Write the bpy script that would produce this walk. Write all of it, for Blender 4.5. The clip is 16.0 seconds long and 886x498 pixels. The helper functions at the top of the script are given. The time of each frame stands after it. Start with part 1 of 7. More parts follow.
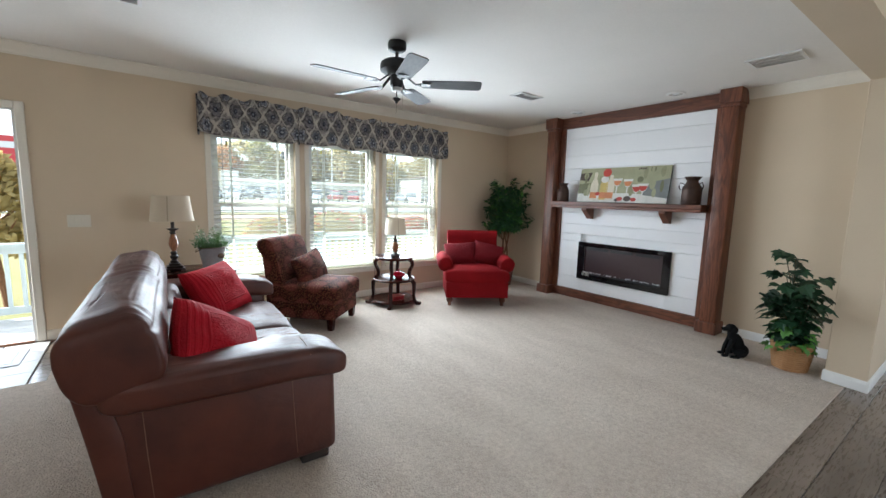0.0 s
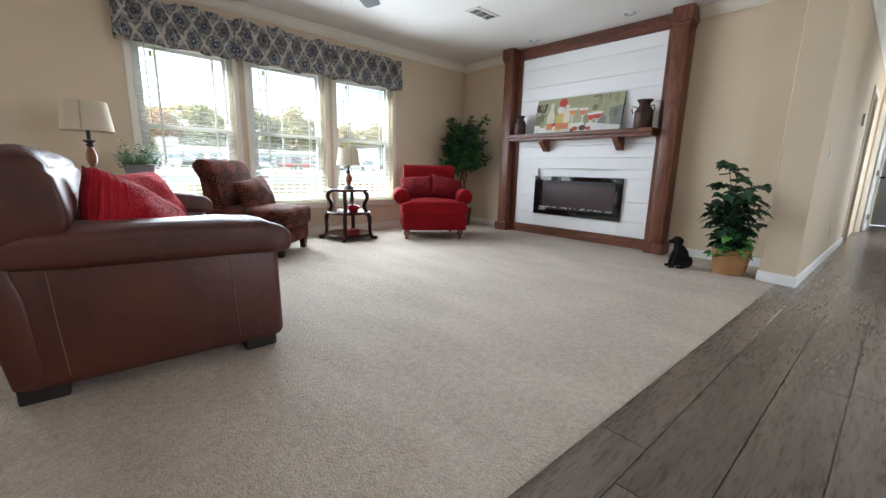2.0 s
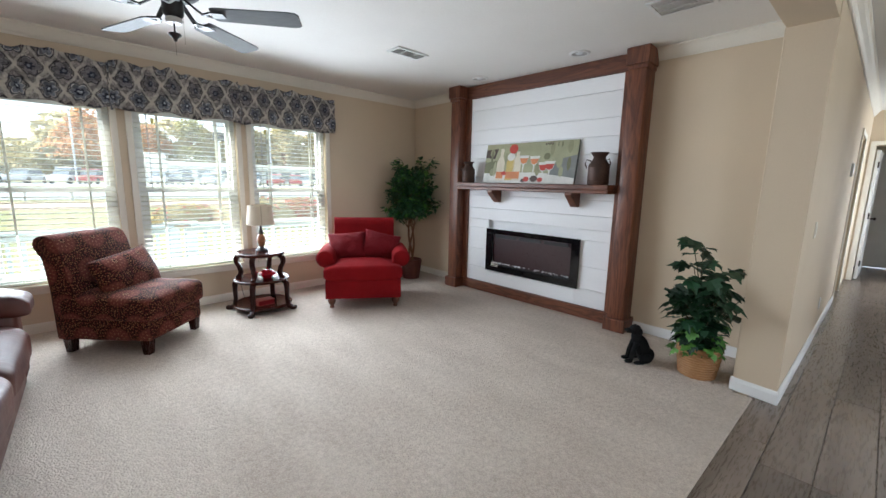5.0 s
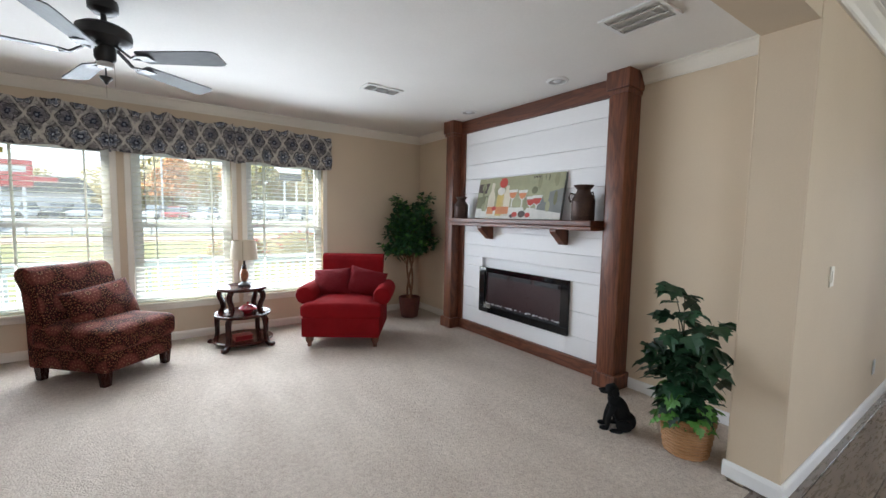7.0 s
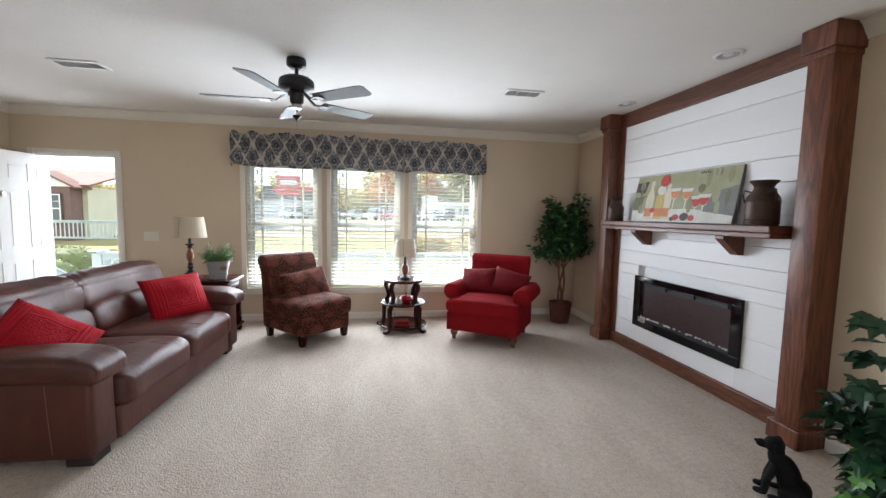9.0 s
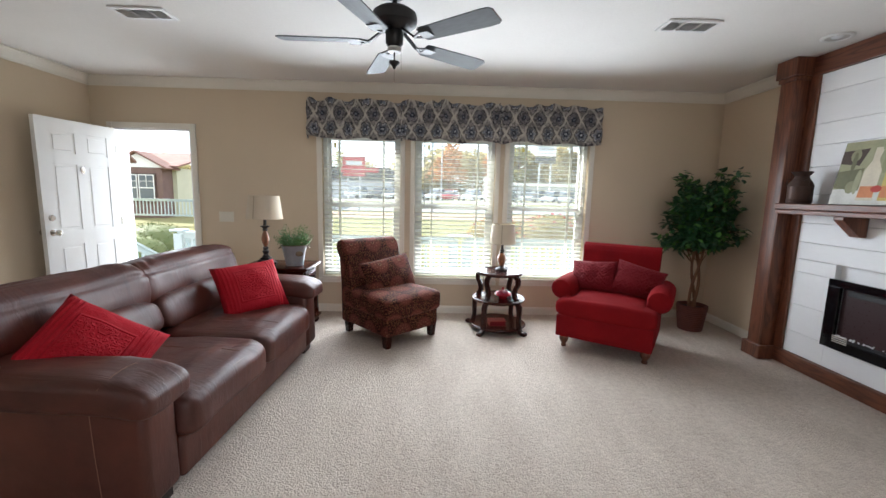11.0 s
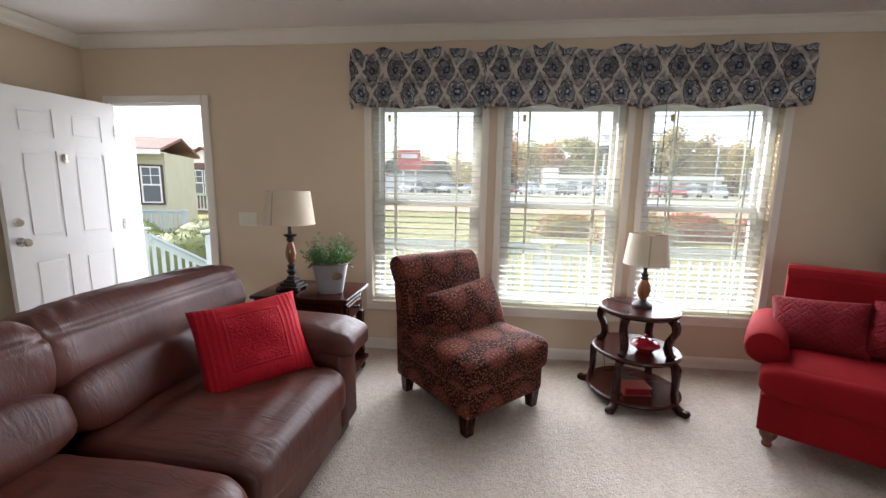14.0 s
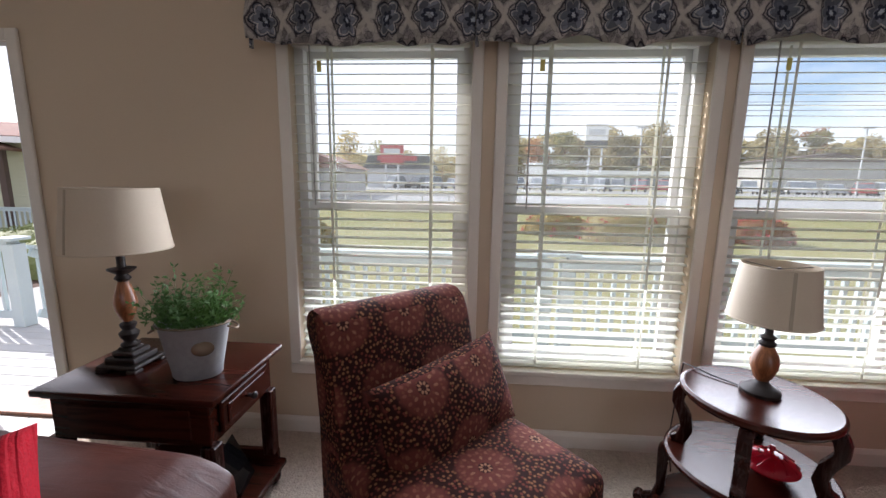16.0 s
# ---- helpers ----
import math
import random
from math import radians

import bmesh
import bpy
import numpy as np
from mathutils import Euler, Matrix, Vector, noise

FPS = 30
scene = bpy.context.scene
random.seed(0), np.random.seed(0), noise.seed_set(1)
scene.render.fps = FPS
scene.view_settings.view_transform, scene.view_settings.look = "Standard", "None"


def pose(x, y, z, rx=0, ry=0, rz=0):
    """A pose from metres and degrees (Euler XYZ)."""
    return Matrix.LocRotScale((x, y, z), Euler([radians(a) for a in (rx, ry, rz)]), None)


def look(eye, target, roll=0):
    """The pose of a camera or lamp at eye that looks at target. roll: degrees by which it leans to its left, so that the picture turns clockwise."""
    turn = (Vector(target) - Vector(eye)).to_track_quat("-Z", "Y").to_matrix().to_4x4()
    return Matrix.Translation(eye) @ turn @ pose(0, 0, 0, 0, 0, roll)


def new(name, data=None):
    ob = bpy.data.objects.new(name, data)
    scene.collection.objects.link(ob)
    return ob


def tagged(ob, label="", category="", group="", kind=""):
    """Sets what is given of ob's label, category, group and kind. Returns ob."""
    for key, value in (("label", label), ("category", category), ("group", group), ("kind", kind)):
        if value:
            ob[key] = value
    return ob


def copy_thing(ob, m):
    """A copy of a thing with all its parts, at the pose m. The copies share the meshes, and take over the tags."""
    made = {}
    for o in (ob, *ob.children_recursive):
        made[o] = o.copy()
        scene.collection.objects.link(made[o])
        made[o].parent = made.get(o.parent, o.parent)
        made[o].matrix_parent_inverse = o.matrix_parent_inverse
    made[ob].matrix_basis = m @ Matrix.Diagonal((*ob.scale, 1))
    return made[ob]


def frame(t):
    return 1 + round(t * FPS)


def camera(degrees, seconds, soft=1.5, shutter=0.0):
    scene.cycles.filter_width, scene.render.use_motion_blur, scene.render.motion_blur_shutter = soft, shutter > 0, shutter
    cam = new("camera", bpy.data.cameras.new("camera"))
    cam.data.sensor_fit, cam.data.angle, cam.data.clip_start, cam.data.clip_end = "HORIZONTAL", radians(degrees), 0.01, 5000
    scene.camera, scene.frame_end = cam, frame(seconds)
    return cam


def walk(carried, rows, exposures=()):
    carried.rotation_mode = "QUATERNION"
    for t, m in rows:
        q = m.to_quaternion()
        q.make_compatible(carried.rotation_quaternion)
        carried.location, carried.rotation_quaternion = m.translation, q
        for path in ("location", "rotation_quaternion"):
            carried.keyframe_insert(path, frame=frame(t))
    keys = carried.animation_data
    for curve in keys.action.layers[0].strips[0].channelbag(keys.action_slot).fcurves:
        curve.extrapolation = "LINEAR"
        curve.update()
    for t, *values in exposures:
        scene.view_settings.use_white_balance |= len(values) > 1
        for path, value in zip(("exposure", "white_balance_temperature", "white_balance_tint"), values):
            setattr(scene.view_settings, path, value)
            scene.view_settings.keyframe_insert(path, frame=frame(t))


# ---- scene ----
cam = camera(96.1, 16.0)
PATH = [
    (0, (0.176, 0.149, 1.378), (1.379, 1.726, 1.126), 1.6),
    (0.5, (0.199, 0.119, 1.308), (1.457, 1.648, 1.027), 1.4),
    (1, (0.224, 0.084, 1.116), (1.529, 1.561, 0.774), 1.5),
    (1.5, (0.235, 0.115, 0.92), (1.563, 1.562, 0.544), 1.6),
    (2, (0.231, 0.144, 0.873), (1.576, 1.573, 0.484), 1.4),
    (2.5, (0.239, 0.095, 1.107), (1.587, 1.522, 0.722), 1.4),
    (3, (0.304, -0.033, 1.365), (1.648, 1.399, 0.984), 1.3),
    (3.5, (0.477, 0.042, 1.402), (1.82, 1.475, 1.023), 1.3),
    (4, (0.708, 0.109, 1.387), (2.061, 1.535, 1.02), 1.3),
    (4.5, (1.036, 0.129, 1.398), (2.4, 1.55, 1.051), 1.3),
    (5, (1.28, 0.261, 1.374), (2.65, 1.68, 1.046), 1.2),
    (5.2, (1.388, 0.298, 1.386), (2.735, 1.753, 1.124), 1.4),
    (7.3, (2.13, -0.142, 1.388), (3.218, 1.529, 1.24), 1.0),
    (7.5, (2.21, -0.196, 1.397), (3.21, 1.529, 1.246), 1.2),
    (8, (2.391, -0.304, 1.427), (3.069, 1.57, 1.257), 1.2),
    (8.5, (2.456, -0.364, 1.415), (2.827, 1.594, 1.249), 1.4),
    (8.7, (2.449, -0.349, 1.414), (2.799, 1.613, 1.247), 1.3),
    (11, (2.083, 0.525, 1.39), (2.129, 2.506, 1.118), 1.4),
    (11.5, (1.974, 0.73, 1.401), (1.919, 2.706, 1.095), 1.5),
    (12, (1.894, 0.931, 1.407), (1.781, 2.903, 1.094), 1.4),
    (12.5, (1.853, 1.151, 1.407), (1.721, 3.12, 1.083), 1.4),
    (13, (1.823, 1.379, 1.401), (1.676, 3.349, 1.09), 1.4),
    (13.5, (1.794, 1.608, 1.389), (1.606, 3.574, 1.072), 1.3),
    (14, (1.754, 1.911, 1.382), (1.536, 3.875, 1.072), 1.0),
    (14.5, (1.792, 2.208, 1.381), (1.585, 4.171, 1.057), 1.3),
    (15, (1.814, 2.521, 1.382), (1.722, 4.493, 1.062), 1.2),
    (15.5, (1.789, 2.855, 1.382), (1.661, 4.822, 1.046), 1.4),
    (16, (1.705, 3.139, 1.373), (1.563, 5.107, 1.042), 0.9),
]
walk(cam, [(t, look(eye, target, roll)) for t, eye, target, roll in PATH],
     [(0, 1.45, 5780, 6), (3.5, 1.65, 5900, 8), (5, 1.49, 5820, 8), (8.5, 1.46, 5950, 10), (11, 1.36, 6000, 10), (12.5, 1.38, 6020, 13), (14.5, 1.00, 6200, 17), (15.2, 0.74, 6220, 20), (16, 0.56, 6080, 20)])

# ---- daylight ----
SUN_AZ, SUN_EL = 152.0, 38.0          # degrees from +x towards +y, and above the horizon
world = bpy.data.worlds.new("daylight")
scene.world = world
world.use_nodes = True
wn = world.node_tree
sky = wn.nodes.new("ShaderNodeTexSky")
sky.sky_type = "NISHITA"
sky.sun_disc = False
sky.sun_elevation = radians(SUN_EL)
sky.sun_rotation = radians(90 - SUN_AZ)
sky.air_density, sky.dust_density = 1.0, 2.0
bg = wn.nodes["Background"]
bg.inputs["Strength"].default_value = 0.15
# broken cloud over the blue
wc = wn.nodes.new("ShaderNodeTexCoord")
wm = wn.nodes.new("ShaderNodeMapping")
wm.inputs["Scale"].default_value = (1.6, 1.6, 5.0)
wz = wn.nodes.new("ShaderNodeTexNoise")
wz.inputs["Scale"].default_value = 1.5
wz.inputs["Detail"].default_value = 6
wr = wn.nodes.new("ShaderNodeMapRange")
wr.inputs[1].default_value, wr.inputs[2].default_value = 0.30, 0.52
wx = wn.nodes.new("ShaderNodeMix")
wx.data_type = "RGBA"
wx.inputs[7].default_value = (5.9, 6.05, 6.3, 1)
wn.links.new(wc.outputs["Generated"], wm.inputs[0])
wn.links.new(wm.outputs[0], wz.inputs["Vector"])
wn.links.new(wz.outputs[0], wr.inputs[0])
wn.links.new(wr.outputs[0], wx.inputs[0])
wn.links.new(sky.outputs[0], wx.inputs[6])
wn.links.new(wx.outputs[2], bg.inputs["Color"])


def sun_vector():
    a, e = radians(SUN_AZ), radians(SUN_EL)
    return Vector((math.cos(a) * math.cos(e), math.sin(a) * math.cos(e), math.sin(e)))


sun = new("sun", bpy.data.lights.new("sun", "SUN"))
sun.data.energy, sun.data.angle, sun.data.color = 4.8, radians(0.6), (1.0, 0.94, 0.85)
sun.matrix_world = look(sun_vector() * 30, (0, 0, 0))


def window_light(x, y, z, w, h, toward, power, spread=180):
    """Sky light that enters by one opening."""
    lamp = new("sky_light", bpy.data.lights.new("sky_light", "AREA"))
    lamp.data.shape, lamp.data.size, lamp.data.size_y = "RECTANGLE", w, h
    lamp.data.energy, lamp.data.color, lamp.data.spread = power, (0.93, 0.97, 1.0), radians(spread)
    lamp.matrix_world = look((x, y, z), toward)
    return lamp


for wx0, wx1, pw in ((0.81, 1.69, 14.5), (1.85, 2.76, 15.5), (2.91, 3.82, 14.5)):
    window_light((wx0 + wx1) / 2, 5.03, 1.28, wx1 - wx0 - 0.06, 1.6, ((wx0 + wx1) / 2, 1.0, 0.60), pw, 144)
window_light(-1.04, 5.80, 1.15, 0.9, 2.0, (-0.9, 0, 0.8), 13)
# fill from an assumed rear opening out of view, aimed at the north wall
window_light(3.95, -4.4, 1.5, 2.6, 1.15, (3.0, 0, 1.4), 26)
# added lamp at an unseen west opening, to brighten the pillar
window_light(-1.95, -2.55, 1.8, 1.0, 0.55, (3.5, -0.2, 1.3), 13)
window_light(9.5, -1.5, 1.3, 1.7, 1.5, (9.5, 2, 0.3), 22)


# ---- materials ----
def rgb(r, g, b):
    return (r, g, b, 1.0)


def feed(nt, sock, v):
    if isinstance(v, bpy.types.NodeSocket):
        nt.links.new(v, sock)
    else:
        sock.default_value = v


def calc(nt, op, a, b=0.0, c=0.0):
    n = nt.nodes.new("ShaderNodeMath")
    n.operation = op
    for s, v in zip(n.inputs, (a, b, c)):
        feed(nt, s, v)
    return n.outputs[0]


def blend(nt, f, a, b):
    n = nt.nodes.new("ShaderNodeMix")
    n.data_type = "RGBA"
    for i, v in ((0, f), (6, a), (7, b)):
        feed(nt, n.inputs[i], v)
    return n.outputs[2]


def span(nt, v, lo, hi, a=0.0, b=1.0):
    n = nt.nodes.new("ShaderNodeMapRange")
    for i, q in enumerate((v, lo, hi, a, b)):
        feed(nt, n.inputs[i], q)
    return n.outputs[0]


def coords(nt, kind="Object", scale=(1, 1, 1), turn=(0, 0, 0)):
    n = nt.nodes.new("ShaderNodeTexCoord")
    m = nt.nodes.new("ShaderNodeMapping")
    m.inputs["Scale"].default_value = scale
    m.inputs["Rotation"].default_value = [radians(a) for a in turn]
    nt.links.new(n.outputs[kind], m.inputs[0])
    return m.outputs[0]


def grain(nt, vec, scale, detail=3.0, rough=0.5, distort=0.0):
    n = nt.nodes.new("ShaderNodeTexNoise")
    nt.links.new(vec, n.inputs["Vector"])
    n.inputs["Scale"].default_value, n.inputs["Detail"].default_value = scale, detail
    n.inputs["Roughness"].default_value, n.inputs["Distortion"].default_value = rough, distort
    return n.outputs[0]


def cells(nt, vec, scale, randomness=1.0):
    n = nt.nodes.new("ShaderNodeTexVoronoi")
    nt.links.new(vec, n.inputs["Vector"])
    n.inputs["Scale"].default_value, n.inputs["Randomness"].default_value = scale, randomness
    return n.outputs["Distance"]


def relief(nt, bsdf, height, strength, distance):
    n = nt.nodes.new("ShaderNodeBump")
    n.inputs["Strength"].default_value, n.inputs["Distance"].default_value = strength, distance
    nt.links.new(height, n.inputs["Height"])
    nt.links.new(n.outputs[0], bsdf.inputs["Normal"])


def start(name, rough=0.6, metal=0.0):
    m = bpy.data.materials.new(name)
    m.use_nodes = True
    b = m.node_tree.nodes["Principled BSDF"]
    b.inputs["Roughness"].default_value, b.inputs["Metallic"].default_value = rough, metal
    return m, m.node_tree, b


def stuff(name, a, b=None, rough=0.6, metal=0.0, scale=6.0, fine=60.0, bump=0.1, depth=0.003, kind="Object", stretch=(1, 1, 1), sheen=0.0, spread=0.0):
    """A surface of two close tones with coarse and fine variation, and a fine relief."""
    b = b or tuple(0.8 * q for q in a)
    m, nt, p = start(name, rough, metal)
    v = coords(nt, kind, stretch)
    big, small = grain(nt, v, scale, 3), grain(nt, v, fine, 4, 0.6)
    f = calc(nt, "ADD", calc(nt, "MULTIPLY", span(nt, big, 0.3, 0.7), 0.65), calc(nt, "MULTIPLY", span(nt, small, 0.3, 0.7), 0.35))
    col = blend(nt, f, rgb(*a), rgb(*b))
    if spread:
        o = nt.nodes.new("ShaderNodeObjectInfo")
        g = nt.nodes.new("ShaderNodeHueSaturation")
        nt.links.new(col, g.inputs["Color"])
        nt.links.new(span(nt, o.outputs["Random"], 0, 1, 1 - spread, 1 + spread), g.inputs["Value"])
        col = g.outputs[0]
    nt.links.new(col, p.inputs["Base Color"])
    nt.links.new(span(nt, small, 0.3, 0.7, rough * 0.88, min(1, rough * 1.12)), p.inputs["Roughness"])
    if sheen:
        p.inputs["Sheen Weight"].default_value = sheen
    relief(nt, p, small, bump, depth)
    return m


def wood(name, dark, light, rough=0.45, along="z", scale=1.0, spread=0.12, coat=0.0, ring=9.0):
    """Stained wood with figure along one axis."""
    m, nt, p = start(name, rough)
    k = {"x": (0.12, 1, 1), "y": (1, 0.12, 1), "z": (1, 1, 0.12)}[along]
    v = coords(nt, "Object", tuple(q * scale for q in k))
    o = nt.nodes.new("ShaderNodeObjectInfo")
    a = nt.nodes.new("ShaderNodeVectorMath")
    a.operation = "ADD"
    nt.links.new(v, a.inputs[0])
    nt.links.new(calc(nt, "MULTIPLY", o.outputs["Random"], 37.0), a.inputs[1])
    v = a.outputs[0]
    figure = grain(nt, v, ring, 3, 0.55, 1.2)
    fig = span(nt, calc(nt, "SINE", calc(nt, "MULTIPLY", figure, 34.0)), -1.0, 1.0)
    fibre = grain(nt, v, 90, 4, 0.65)
    f = calc(nt, "ADD", calc(nt, "MULTIPLY", fig, 0.55), calc(nt, "MULTIPLY", span(nt, fibre, 0.3, 0.7), 0.45))
    g = nt.nodes.new("ShaderNodeHueSaturation")
    nt.links.new(blend(nt, f, rgb(*dark), rgb(*light)), g.inputs["Color"])
    nt.links.new(span(nt, o.outputs["Random"], 0, 1, 1 - spread, 1 + spread), g.inputs["Value"])
    nt.links.new(g.outputs[0], p.inputs["Base Color"])
    nt.links.new(span(nt, fibre, 0.3, 0.7, rough * 0.85, rough * 1.2), p.inputs["Roughness"])
    p.inputs["Coat Weight"].default_value = coat
    p.inputs["Coat Roughness"].default_value = 0.15
    relief(nt, p, fibre, 0.15, 0.001)
    return m


def plain(name, c, rough=0.5, metal=0.0):
    return stuff(name, c, tuple(0.9 * q for q in c), rough, metal, 8, 120, 0.04, 0.001)


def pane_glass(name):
    m, nt, p = start(name, 0.02)
    clear, gloss, mixer = nt.nodes.new("ShaderNodeBsdfTransparent"), nt.nodes.new("ShaderNodeBsdfGlossy"), nt.nodes.new("ShaderNodeMixShader")
    clear.inputs["Color"].default_value = rgb(0.93, 0.96, 0.95)
    gloss.inputs["Roughness"].default_value = 0.02
    fr = nt.nodes.new("ShaderNodeLayerWeight")
    fr.inputs["Blend"].default_value = 0.5
    nt.links.new(calc(nt, "MULTIPLY_ADD", calc(nt, "POWER", fr.outputs["Facing"], 5.0), 0.85, 0.02), mixer.inputs[0])
    nt.links.new(clear.outputs[0], mixer.inputs[1])
    nt.links.new(gloss.outputs[0], mixer.inputs[2])
    # a pale veil over the view: glare haze put into the glass
    haze, veil_mix = nt.nodes.new("ShaderNodeBsdfTranslucent"), nt.nodes.new("ShaderNodeMixShader")
    haze.inputs["Color"].default_value = rgb(0.88, 0.92, 0.90)
    nt.links.new(span(nt, grain(nt, coords(nt), 5, 4, 0.6), 0.3, 0.7, 0.035, 0.065), veil_mix.inputs[0])
    nt.links.new(mixer.outputs[0], veil_mix.inputs[1])
    nt.links.new(haze.outputs[0], veil_mix.inputs[2])
    nt.links.new(veil_mix.outputs[0], nt.nodes["Material Output"].inputs["Surface"])
    return m


def leather(name, a, b):
    m, nt, p = start(name, 0.36)
    v = coords(nt)
    p.inputs["Specular IOR Level"].default_value = 0.5
    big, pore = grain(nt, v, 3.5, 4, 0.6), cells(nt, v, 210)
    crease = grain(nt, coords(nt, "Object", (0.55, 2.6, 0.55)), 9, 4, 0.55, 0.9)
    fold = span(nt, calc(nt, "ABSOLUTE", calc(nt, "SUBTRACT", crease, 0.5)), 0.0, 0.09, 0.0, 1.0)
    patch = span(nt, grain(nt, v, 2.6, 2), 0.42, 0.62)
    f = calc(nt, "ADD", calc(nt, "MULTIPLY", span(nt, big, 0.3, 0.7), 0.7), calc(nt, "MULTIPLY", span(nt, crease, 0.35, 0.65), 0.3))
    nt.links.new(blend(nt, f, rgb(*a), rgb(*b)), p.inputs["Base Color"])
    nt.links.new(span(nt, big, 0.3, 0.7, 0.37, 0.53), p.inputs["Roughness"])
    h = calc(nt, "ADD", calc(nt, "MULTIPLY", calc(nt, "MULTIPLY", fold, patch), 0.22), calc(nt, "MULTIPLY", pore, 0.10))
    h = calc(nt, "ADD", h, calc(nt, "MULTIPLY", crease, 0.8))
    relief(nt, p, h, 0.28, 0.010)
    return m


def carpet_pile(name):
    m, nt, p = start(name, 0.95)
    v = coords(nt)
    tuft, lump, nap, walkway = cells(nt, v, 120), grain(nt, v, 30, 4, 0.72), grain(nt, coords(nt, "Object", (1.0, 0.35, 1)), 4.5, 3), grain(nt, v, 1.1, 2)
    # shade between the tufts is put into the colour, on top of the relief
    f = calc(nt, "ADD", calc(nt, "MULTIPLY", span(nt, tuft, 0.0, 0.75), 0.45), calc(nt, "MULTIPLY", span(nt, lump, 0.36, 0.64), 0.4))
    f = calc(nt, "ADD", f, calc(nt, "MULTIPLY", span(nt, nap, 0.35, 0.65), 0.25))
    c = blend(nt, f, rgb(0.77, 0.68, 0.59), rgb(0.46, 0.385, 0.32))
    c = blend(nt, calc(nt, "MULTIPLY", span(nt, walkway, 0.4, 0.7), 0.25), c, rgb(0.58, 0.50, 0.42))
    nt.links.new(c, p.inputs["Base Color"])
    relief(nt, p, calc(nt, "ADD", calc(nt, "MULTIPLY", tuft, -0.7), calc(nt, "MULTIPLY", lump, 1.6)), 0.7, 0.017)
    return m


def lattice(nt, su, sv, shift=0.0):
    """Local coordinates inside a repeating cell of the cloth, by its UV in metres."""
    n = nt.nodes.new("ShaderNodeTexCoord")
    s = nt.nodes.new("ShaderNodeSeparateXYZ")
    nt.links.new(n.outputs["UV"], s.inputs[0])
    u, v = calc(nt, "DIVIDE", s.outputs[0], su), calc(nt, "DIVIDE", s.outputs[1], sv)
    if shift:
        row = calc(nt, "MODULO", calc(nt, "FLOOR", v), 2.0)
        u = calc(nt, "ADD", u, calc(nt, "MULTIPLY", calc(nt, "ABSOLUTE", row), shift))
    return calc(nt, "SUBTRACT", calc(nt, "FRACT", u), 0.5), calc(nt, "SUBTRACT", calc(nt, "FRACT", v), 0.5), n.outputs["UV"]


def medallion_cloth(name):
    m, nt, p = start(name, 0.85)
    p.inputs["Specular IOR Level"].default_value = 0.15
    cell = 0.245
    x, y, uv = lattice(nt, cell, cell, 0.5)
    r = calc(nt, "SQRT", calc(nt, "ADD", calc(nt, "MULTIPLY", x, x), calc(nt, "MULTIPLY", y, y)))
    ang = calc(nt, "ARCTAN2", y, x)

    def ring_of_dots(count, radius, size, turn=0.0, long=1.0):
        q = calc(nt, "SUBTRACT", calc(nt, "FRACT", calc(nt, "ADD", calc(nt, "MULTIPLY", ang, count / (2 * math.pi)), 0.5 + turn)), 0.5)
        side = calc(nt, "MULTIPLY", calc(nt, "MULTIPLY", q, 2 * math.pi / count), r)
        away = calc(nt, "DIVIDE", calc(nt, "SUBTRACT", r, radius), long)
        d = calc(nt, "SQRT", calc(nt, "ADD", calc(nt, "MULTIPLY", side, side), calc(nt, "MULTIPLY", away, away)))
        return span(nt, d, size * 0.7, size, 1.0, 0.0)
    n = nt.nodes.new("ShaderNodeTexVoronoi")
    n.voronoi_dimensions = "2D"
    nt.links.new(uv, n.inputs["Vector"])
    n.inputs["Scale"].default_value = 66
    pick = nt.nodes.new("ShaderNodeSeparateColor")
    nt.links.new(n.outputs["Color"], pick.inputs[0])
    lobes = calc(nt, "ADD", r, calc(nt, "MULTIPLY", calc(nt, "COSINE", calc(nt, "MULTIPLY", ang, 16.0)), 0.010))
    disc = span(nt, lobes, 0.34, 0.41, 1.0, 0.0)
    bud = calc(nt, "MULTIPLY", span(nt, n.outputs["Distance"], 0.22, 0.38, 1.0, 0.0), span(nt, lobes, 0.33, 0.43, 0.30, 1.0))
    wash = grain(nt, uv, 22, 3)
    c = blend(nt, disc, blend(nt, wash, rgb(0.016, 0.0045, 0.0035), rgb(0.030, 0.007, 0.005)), blend(nt, wash, rgb(0.075, 0.0175, 0.0135), rgb(0.130, 0.034, 0.025)))
    c = blend(nt, bud, c, blend(nt, span(nt, pick.outputs[0], 0.45, 0.55), rgb(0.20, 0.085, 0.038), rgb(0.13, 0.030, 0.020)))
    c = blend(nt, calc(nt, "MULTIPLY", ring_of_dots(16, 0.29, 0.026, 0.0, 1.4), 0.40), c, rgb(0.26, 0.105, 0.060))
    c = blend(nt, calc(nt, "MULTIPLY", ring_of_dots(10, 0.19, 0.022, 0.25, 1.8), 0.55), c, rgb(0.30, 0.15, 0.085))
    c = blend(nt, span(nt, r, 0.085, 0.10, 1.0, 0.0), c, rgb(0.030, 0.008, 0.007))
    c = blend(nt, ring_of_dots(8, 0.062, 0.020, 0.0, 1.5), c, rgb(0.26, 0.13, 0.075))
    nt.links.new(c, p.inputs["Base Color"])
    v = coords(nt)
    relief(nt, p, calc(nt, "ADD", grain(nt, v, 260, 2), calc(nt, "MULTIPLY", grain(nt, v, 9, 2), 2.0)), 0.25, 0.004)
    return m


